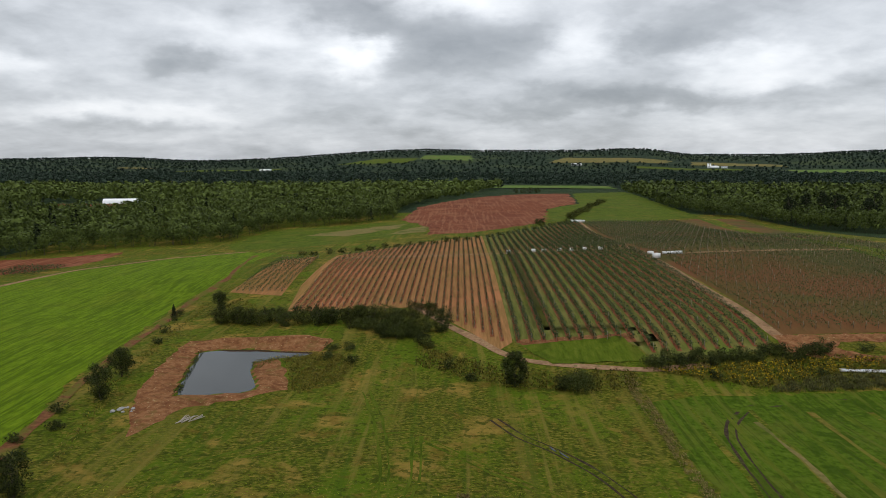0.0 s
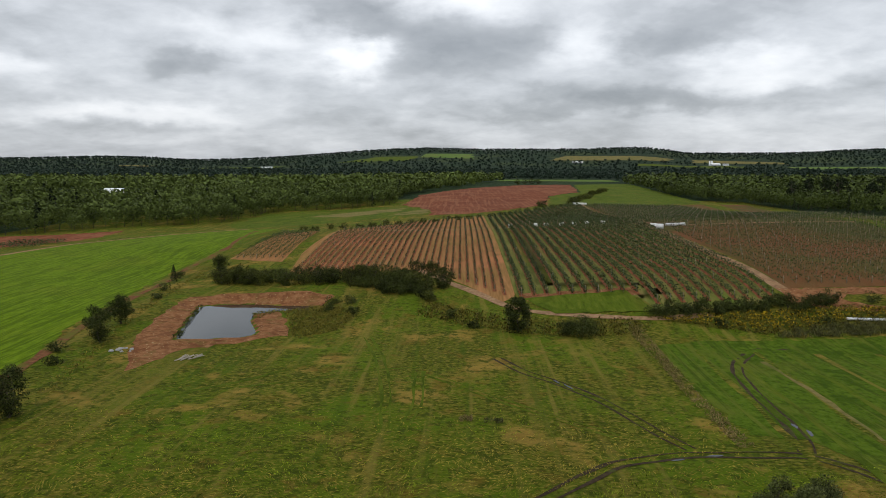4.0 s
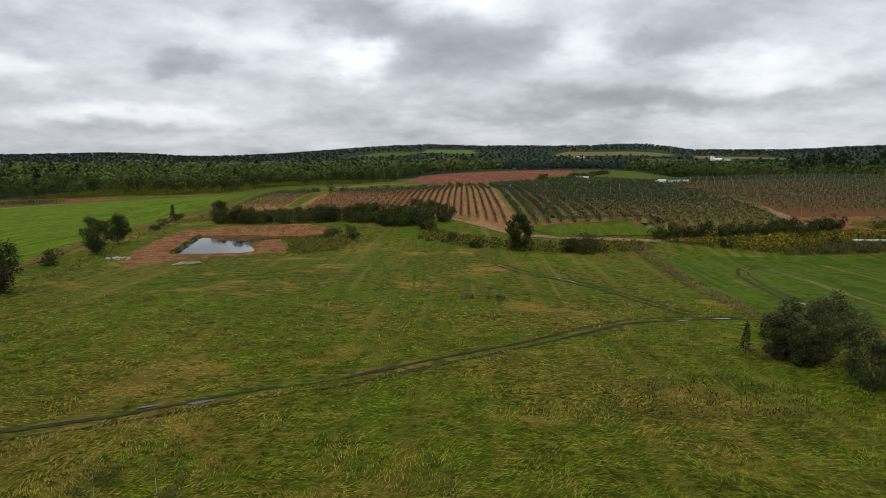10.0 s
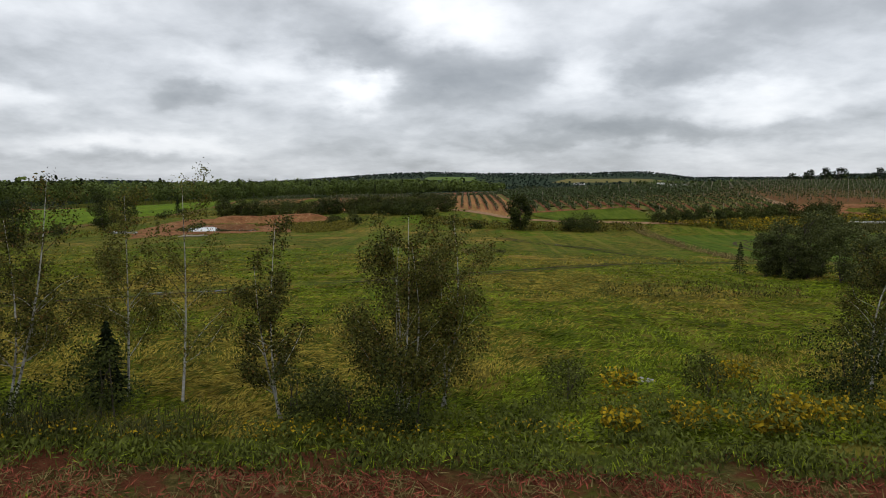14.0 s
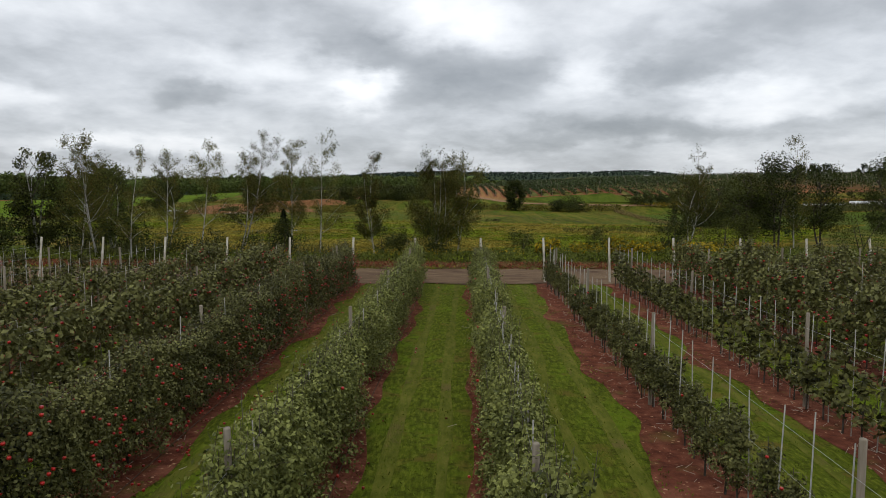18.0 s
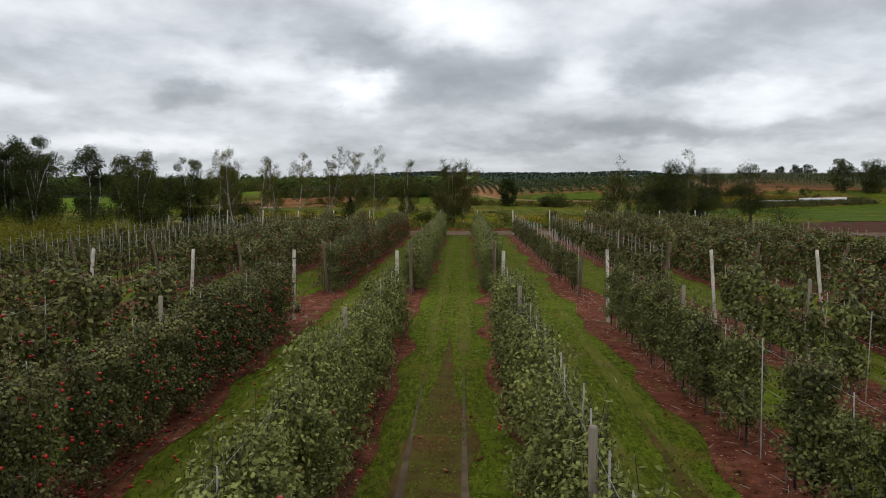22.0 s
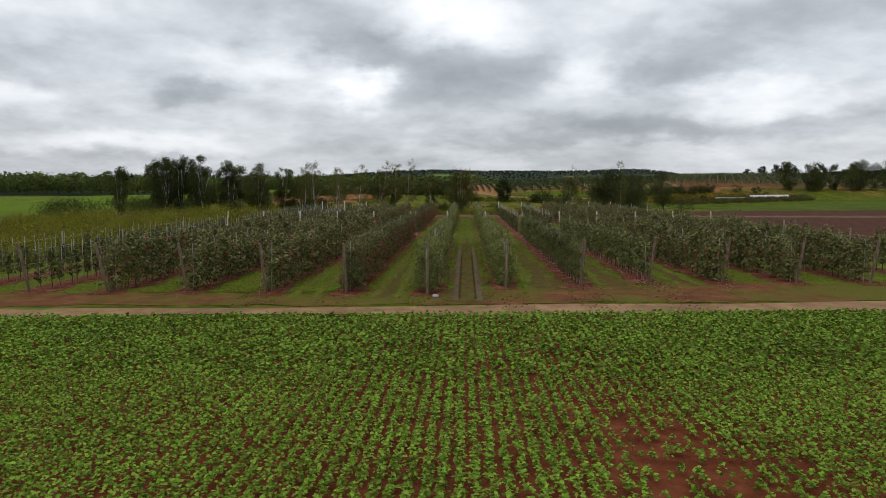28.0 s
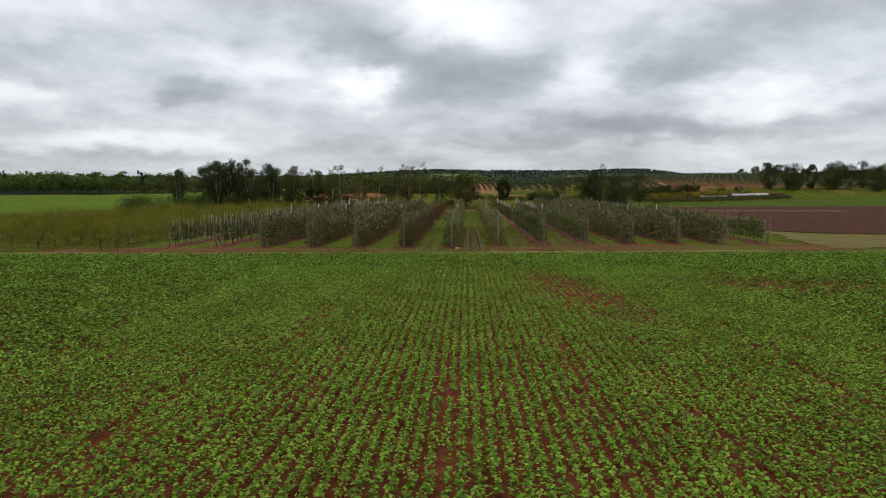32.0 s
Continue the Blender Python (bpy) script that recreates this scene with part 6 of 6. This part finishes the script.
# ---- grasses, weeds and flowers ----
def field_noise(X, Y, s, k):
    return np.array([noise.noise((x * s, y * s, k)) for x, y in zip(X, Y)])


n = 170000
Y = 13 + 105 * rng.uniform(0, 1, n) ** 1.7
X = rng.uniform(-1, 1, n) * (0.70 * (Y + 16) + 3)
k = ~((Y < 14) | (edge_distance([(-60, 30), (-38, 46), (-18, 60), (-6, 67), (15, 83), (29, 94), (45, 98), (65, 91)], X, Y, False) < 1.5))
k &= rng.uniform(size=n) < np.clip((122 - Y) / 60, 0, 1)
k &= ~((X > 48) & (Y > 95))
X, Y = X[k], Y[k]
f1 = field_noise(X, Y, 0.06, 1.0)
f2 = field_noise(X, Y, 0.16, 4.0)
ang = 2.4 * f1 + 2.2 * f2 + 0.4
D = np.column_stack([np.cos(ang), np.sin(ang), rng.uniform(0.05, 0.5, len(X))]) + rng.normal(size=(len(X), 3)) * 0.3
far = 1 + (Y - 13) / 110
dry = (field_noise(X, Y, 0.045, 9.0) + 0.5 * field_noise(X, Y, 0.3, 2.0) + rng.normal(size=len(X)) * 0.16 + 0.5 * np.exp(-((Y - 93 - 0.5 * (X - 12)) / 5) ** 2 - ((X - 12) / 13) ** 2) + 0.35 * np.exp(-((Y - 27) / 6) ** 2)) > 0.08
C = np.column_stack([X, Y, land(X, Y, pond=False) + 0.08 + 0.26 * np.maximum(0, field_noise(X, Y, 0.5, 7.0))])
for nm, s, mt, lb in (("meadow_blades", ~dry, "blade", "long green meadow grass pressed over by the wind"), ("tan_meadow_blades", dry, "blade_tan", "tan-green meadow grass pressed over by the wind")):
    st = leaves(C[s], D[s], 0.46, 0.055, rng, rng.normal(size=C[s].shape) * 0.4 + [0, 0, 1])
    sc = np.repeat(far[s], 4)[:, None]
    mid = np.repeat(C[s], 4, 0)
    solid(nm, (mid + (st[0] - mid) * sc, st[1]), M[mt], lb, "grass", kind="stuff")


def herbs(name, poly, count, h, blade, width, material, label, cat, tall=0.9, droop=0.35, top=None):
    """Upright weeds, reeds or flowers filling an outline."""
    P = np.asarray(poly, float)
    X = rng.uniform(P[:, 0].min(), P[:, 0].max(), count * 3)
    Y = rng.uniform(P[:, 1].min(), P[:, 1].max(), count * 3)
    k = inside(P, X, Y) & (rng.uniform(size=len(X)) < rise(edge_distance(P, X, Y) / (0.08 * min(np.ptp(P[:, 0]), np.ptp(P[:, 1]))) + 0.1)) & (rng.uniform(size=len(X)) < 0.5 + 0.5 * np.sin(X * 0.9 + Y * 0.7) * np.sin(X * 0.37 - Y * 0.9 + 1))
    X, Y = X[k][:count], Y[k][:count]
    m = len(X)
    hh = h * rng.uniform(0.55, 1.15, m)
    zz = (rng.uniform(0.15, tall, m) if top is None else rng.uniform(top, 1.05, m)) * hh
    C = np.column_stack([X, Y, land(X, Y) + zz])
    D = rng.normal(size=(m, 3)) * droop + [0, 0, 1 if top is None else 0.4]
    return solid(name, leaves(C, D, blade, width, rng, rng.normal(size=(m, 3)) * 0.8 + [0, -0.3, 0.8]), M[material], label, cat, kind="stuff")


VERGE = [(-40, 11.6), (-30, 11.2), (0, 10.6), (30, 11), (44, 11), (44, 19), (32, 21), (8, 20), (-6, 15.5), (-30, 15.5), (-40, 17)]
herbs("verge_herbs", VERGE, 24000, 0.85, 0.3, 0.09, "leaf_herb", "rank green weeds along the verge", "weeds")
herbs("verge_straw", [(-36, 7.8), (40, 7), (40, 11), (0, 11), (-36, 12)], 7500, 0.25, 0.6, 0.04, "blade_dry", "dead straw and stalks on the verge", "weeds", 0.9, 1.6)
herbs("verge_red_stalks", [(-36, 7.4), (0, 7.2), (40, 7.0), (40, 10.6), (20, 10.4), (0, 11), (-36, 11.6)], 7500, 0.3, 0.5, 0.05, "blade_red", "flattened dead red-brown stalks beside the lane", "weeds", 0.8, 1.5)
herbs("verge_low_green", [(-36, 6.4), (40, 6.2), (40, 8.4), (0, 8.6), (-36, 8.6)], 1800, 0.2, 0.28, 0.06, "blade", "low green weeds along the lane edge", "weeds", 0.9, 0.9)
herbs("verge_front_herbs", [(-38, 10.4), (0, 10.2), (42, 9.6), (42, 13.5), (0, 13), (-38, 13.5)], 11000, 0.65, 0.3, 0.09, "leaf_herb", "rank green weeds behind the lane verge", "weeds")
herbs("verge_front_grass", [(-38, 10.8), (42, 10.2), (42, 13.5), (0, 13.2), (-38, 14)], 5000, 0.6, 0.45, 0.04, "blade", "tall green grass behind the lane verge", "grass", 0.9, 0.6)
herbs("cattails", [(-34, 12.5), (-8, 12.5), (-8, 15), (-34, 15)], 3000, 1.5, 0.9, 0.035, "reed", "upright green cattails in the ditch", "reeds", 0.9, 0.15)
herbs("verge_goldenrod", [(6, 13), (24, 13), (32, 20), (14, 22.5), (7, 18)], 1300, 1.05, 0.16, 0.08, "goldenrod", "yellow goldenrod in flower on the verge", "flowers", top=0.8)
for cx_, cy_, r_ in ((8.8, 20.1, 0.9), (15.0, 21.8, 1.2), (16.2, 16.0, 1.6), (11.1, 14.8, 1.3), (20.5, 15.2, 1.8), (13.5, 14.0, 1.0), (7.6, 14.2, 0.8)):
    herbs("goldenrod_clump", [(cx_ - r_, cy_ - r_ * 0.6), (cx_ + r_, cy_ - r_ * 0.6), (cx_ + r_, cy_ + r_ * 0.6), (cx_ - r_, cy_ + r_ * 0.6)], int(420 * r_), 1.25, 0.24, 0.14, "goldenrod", "dense clump of yellow goldenrod in flower", "flowers", top=0.72)
herbs("verge_goldenrod_west", [(-22, 12.3), (-2, 12.3), (6, 13), (6, 14.5), (-22, 13.8)], 900, 0.9, 0.16, 0.08, "goldenrod", "scattered goldenrod in flower by the ditch", "flowers", top=0.8)
herbs("goldenrod_bank", [(56, 184), (70, 181), (84, 177), (124, 187), (130, 192), (116, 193), (82, 189)], 3200, 1.3, 0.55, 0.4, "goldenrod", "broad bank of yellow goldenrod in flower", "flowers", top=0.7)
herbs("bank_weeds", [(54, 186), (70, 179), (84, 175), (130, 184), (140, 192), (116, 195), (82, 191)], 7000, 1.2, 0.6, 0.4, "leaf_shrub", "olive weeds among goldenrod", "weeds")
herbs("reed_bed", [(84, 173), (116, 175), (150, 172), (150, 184), (110, 183), (92, 178)], 9000, 1.8, 1.2, 0.16, "reed", "tall grey-green reeds beside the mown field", "reeds", 0.8, 0.15)
herbs("ditch_growth", [(-14, 190), (0, 180), (16, 171), (34, 168), (50, 172), (56, 180), (50, 186), (30, 184), (14, 188), (0, 197), (-10, 206)], 7500, 1.1, 0.7, 0.4, "leaf_shrub", "rough olive growth along the ditch", "weeds")
herbs("hedge_weeds", [(47, 182), (52, 180), (51.5, 150), (50.6, 128), (51, 102), (47.5, 101), (47.5, 128), (48, 150)], 2600, 0.9, 0.6, 0.16, "blade_dry", "strip of tall brownish weeds between two fields", "weeds")
herbs("pond_fringe", [(-84.1, 206.7), (-75.4, 165.1), (-72.5, 165.1), (-81.2, 205.7)], 1500, 0.9, 0.6, 0.3, "leaf_dark", "dark rushes on the pond's edge", "rushes")
herbs("pond_fringe_east", [(-59.9, 185.4), (-63.8, 196.1), (-56.0, 199.9), (-45.4, 205.7), (-43.5, 203.8), (-54.1, 196.1), (-58.0, 186.4)], 1400, 0.9, 0.6, 0.3, "leaf_shrub", "green growth on the pond's edge", "rushes")
herbs("pond_mound_weeds", [(-55.1, 196.1), (-43.5, 203.8), (-34.8, 199.9), (-29.0, 189.3), (-32.8, 175.7), (-42.5, 168.0), (-46.4, 171.9), (-49.3, 185.4)], 5500, 0.9, 0.6, 0.3, "leaf_shrub", "rough olive weeds on the mound by the pond", "weeds")
herbs("path_weeds", [(-111, 318), (-108, 318), (-107, 262), (-102, 215), (-97, 178), (-84, 118), (-79, 120), (-92, 178), (-96, 215), (-101, 262)], 6500, 0.9, 0.7, 0.3, "leaf_shrub", "rough growth beside the muddy path", "weeds")
herbs("west_scrub", [(-95, 285), (-72, 258), (-40, 242), (-14, 236), (-8, 214), (-40, 230), (-86, 236), (-104, 250)], 6000, 1.0, 0.8, 0.4, "leaf_shrub", "rough olive growth between pond and orchard", "weeds")
herbs("tan_tuft", [(1, 111), (3.4, 111), (3.4, 113), (1, 113)], 420, 0.8, 0.7, 0.1, "blade_dry", "tan tussock of tall dead grass", "grass")
herbs("white_flowers", [(5.5, 109.8), (9, 109.8), (9, 112), (5.5, 112)], 240, 0.7, 0.25, 0.2, "reed", "pale seeding weeds in the meadow", "flowers", top=0.7)
herbs("brown_docks", [(14, 52), (33, 50), (38, 60), (30, 66), (16, 62)], 1500, 0.7, 0.45, 0.12, "leaf_birch", "patch of brown dock stalks in the meadow", "weeds")

# ---- stones, bins and buildings ----
def stone(x, y, r, lb="rough pale field stone", zoff=0.0):
    bm = bmesh.new()
    bmesh.ops.create_icosphere(bm, subdivisions=2, radius=r)
    for v in bm.verts:
        v.co *= 1 + 0.28 * noise.noise(v.co * (1.6 / r) + Vector((x, y, 0)))
        v.co.z *= 0.62
    me = bpy.data.meshes.new("stone")
    bm.to_mesh(me)
    bm.free()
    me.materials.append(M["stone"])
    ob = tagged(new("stone", me), lb, "stone", "loose stones")
    ob.matrix_world = pose(x, y, z_at(x, y) + r * 0.3 + zoff, 0, 0, rng.uniform(0, 360))


for i in range(9):
    stone(-82.5 + rng.normal() * 1.6, 153.5 + rng.normal() * 1.2, rng.uniform(0.3, 0.7))
for i in range(8):
    stone(10.4 + rng.normal() * 0.7, 22.9 + rng.normal() * 0.25, rng.uniform(0.07, 0.17), "pale grey stone in a small heap")
stone(-1.55, -90.1, 0.17, "rounded buff stone at a row end", 0.03)
for i in range(16):
    a = rng.uniform(-0.5, 0.5) + 1.1
    L = rng.uniform(1.6, 3.4)
    x, y = -64.6 + rng.normal() * 1.3, 147 + rng.normal() * 1.2
    z = z_at(x, y) + 0.12 + rng.uniform(0, 0.2)
    ob = solid("log", tube([(x, y, z), (x + math.cos(a) * L, y + math.sin(a) * L, z + 0.1)], (0.12, 0.09), 6), M["dead_wood"], "bleached log lying in the grass", "log", "heap of logs")


def bin_box(x, y, w, d, h, rot, lb):
    """A slatted white fruit bin on skids."""
    t = thing("fruit_bin", pose(x, y, float(land(x, y, pond=False)) + 0.12, 0, 0, rot), lb, "fruit bin", "fruit bins in the orchard")
    for s in (-1, 1):
        part("side", box(-w / 2, s * (d / 2 - 0.03) - 0.03, 0.12, w / 2, s * (d / 2 - 0.03) + 0.03, h), M["white_box"], t)
        part("end", box(s * (w / 2 - 0.03) - 0.03, -d / 2 + 0.07, 0.12, s * (w / 2 - 0.03) + 0.03, d / 2 - 0.07, h), M["white_box"], t)
        part("skid", box(-w / 2, s * d * 0.35 - 0.06, 0, w / 2, s * d * 0.35 + 0.06, 0.118), M["white_box"], t)
    part("base", box(-w / 2 + 0.07, -d / 2 + 0.07, 0.12, w / 2 - 0.07, d / 2 - 0.07, 0.2), M["white_box"], t)


for i in range(4):
    bin_box(109.5 + i * 2.6, 350, 2.3, 1.8, 1.4, rng.uniform(-5, 5), "stack of white plastic fruit bins beside the lane")
bin_box(102.5, 352, 2.6, 2.2, 1.5, 10, "white fruit bin at the lane corner")
bin_box(101.5, 338, 3.4, 2.6, 2.4, 5, "large white bin trailer on the dirt road")
for x in (30, 42, 48, 58, 66, 75, 83):
    bin_box(x + rng.normal(), 380 + rng.normal(), 2.2, 2.0, 1.8, rng.uniform(-8, 8), "white fruit bins standing in the orchard gap")
for i in range(4):
    bin_box(96.5 + 3 * i, 568, 2.6, 2.4, 2.0, 4, "white fruit bins at the field's top edge")
for i in range(9):
    bin_box(127 + i * 1.75, 183.6 - 0.25 * i, 1.6, 1.5, 1.5, -8, "row of white fruit bins at the field edge")
for i in range(7):
    bin_box(112.5 + i * 2.0, 185.5 - 0.2 * i, 1.9, 1.2, 0.6, -6, "low white fruit bins laid in a row")


def gable(name, x, y, L, W, wall, roof, rot, wall_m, roof_m, label, cat, windows=3):
    """A farm building: four walls, a pitched roof with eaves, a door and windows."""
    t = thing(name, pose(x, y, float(land(x, y, pond=False)), 0, 0, rot), label, cat)
    for s in (-1, 1):
        part("wall", box(-L / 2, s * W / 2 - 0.15, 0, L / 2, s * W / 2 + 0.15, wall), M[wall_m], t)
        V = np.array([(s * L / 2 + o, q, z) for o in (-0.15, 0.15) for q, z in ((-W / 2 + 0.16, 0), (W / 2 - 0.16, 0), (W / 2 - 0.16, wall), (0, wall + roof - 0.1), (-W / 2 + 0.16, wall))])
        part("gable_wall", (V[:, :], np.array([(0, 1, 2, 4), (5, 9, 7, 6), (2, 3, 8, 7), (3, 4, 9, 8), (1, 2, 7, 6), (0, 5, 9, 4)])), M[wall_m], t)
        V = np.array([(-L / 2 - 0.4, 0, wall + roof), (L / 2 + 0.4, 0, wall + roof), (L / 2 + 0.4, s * (W / 2 + 0.5), wall - 0.25), (-L / 2 - 0.4, s * (W / 2 + 0.5), wall - 0.25)])
        V = np.concatenate([V, V + (0, 0, 0.18)])
        part("roof", (V, np.array([(0, 1, 2, 3), (7, 6, 5, 4), (0, 4, 5, 1), (1, 5, 6, 2), (2, 6, 7, 3), (3, 7, 4, 0)])), M[roof_m], t)
    for i in range(windows):
        u = -L / 2 + L * (i + 0.7) / (windows + 0.4)
        part("window", box(u - 0.5, -W / 2 - 0.2, wall * 0.4, u + 0.5, -W / 2 - 0.15, wall * 0.75), M["grey_tin"], t)
    part("door", box(L / 2 + 0.16, -1.2, 0, L / 2 + 0.22, 1.2, min(wall * 0.8, 3)), M["grey_tin"], t)


# arched sheeted shed among the western woods
bx, by = -452, 890
barn = thing("hoop_shed", pose(bx, by, float(land(bx, by)) + 0.5, 0, 0, 12), "long white plastic-covered hoop shed in a clearing", "shed")
a = np.linspace(0, math.pi, 13)
arc = np.column_stack([np.cos(a) * 7.5, np.sin(a) * 8.0])
V = np.array([(u, p, q) for u in (-21, 21) for p, q in arc] + [(u, p * 0.985, q * 0.985) for u in (-21, 21) for p, q in arc])
F = [(i, i + 1, i + 14, i + 13) for i in range(12)] + [(26 + i, 39 + i, 40 + i, 27 + i) for i in range(12)]
part("cover", (V, np.array(F)), M["white_sheet"], barn, "white stretched sheeting")
for u in (-20.9, 20.9):
    Vw = np.array([(u, p * 0.97, q * 0.97) for p, q in arc] + [(u, 0, 0.0)])
    part("end_wall", (Vw, np.array([(13, i, i + 1, i + 2) for i in range(0, 11, 2)])), M["grey_tin"], barn, "grey translucent end wall")
gable("low_shed", -415, 897, 16, 8, 3.0, 1.6, 10, "grey_tin", "grey_tin", "low grey metal shed beside the hoop shed", "shed")
for i in range(7):
    x, y = -520 + 16 * i + rng.normal() * 3, 868 + rng.normal() * 4
    bm = bmesh.new()
    bmesh.ops.create_icosphere(bm, subdivisions=3, radius=1)
    for v in bm.verts:
        v.co = Vector((v.co.x * 9, v.co.y * 5, max(-0.2, v.co.z) * 3.0)) * (1 + 0.25 * noise.noise(v.co * 2 + Vector((i, 0, 0))))
    me = bpy.data.meshes.new("soil_heap")
    bm.to_mesh(me)
    bm.free()
    me.materials.append(M["red_soil"])
    tagged(new("soil_heap", me), "dark heap of soil and bark in the yard", "heap", "heaps in the yard").matrix_world = pose(x, y, float(land(x, y)))
for x, y, L, W, wl, rf, rot, lb in ((500, 2950, 44, 14, 5, 3, 5, "long white farm building among distant trees"), (1060, 2880, 40, 16, 6, 4, 8, "white barn of a distant farm"), (1100, 2870, 24, 12, 5, 4, -20, "white farmhouse on the distant slope"), (-780, 2720, 46, 16, 5, 3, 4, "long white shed on the distant slope"), (1720, 2480, 22, 12, 6, 4, 20, "white house below the far ridge"), (2230, 2440, 50, 16, 6, 3, 0, "long white building below the far ridge"), (2140, 2460, 24, 14, 6, 4, 0, "white house below the far ridge")):
    gable("farm_building", x, y, L, W, wl, rf, rot, "white_sheet", "grey_tin" if L < 40 else "white_sheet", lb, "building")
for x in (1040, 1049):
    t = thing("silo", pose(x, 2890, float(land(x, 2890))), "tall white farm silo with a domed cap", "silo", "pair of silos")
    part("shaft", tube([(0, 0, 0), (0, 0, 18)], (3.2, 3.2), 12), M["white_sheet"], t)
    part("cap", tube([(0, 0, 18.01), (0, 0, 19.5), (0, 0, 20.4)], (3.3, 2.4, 0.4), 12), M["grey_tin"], t)
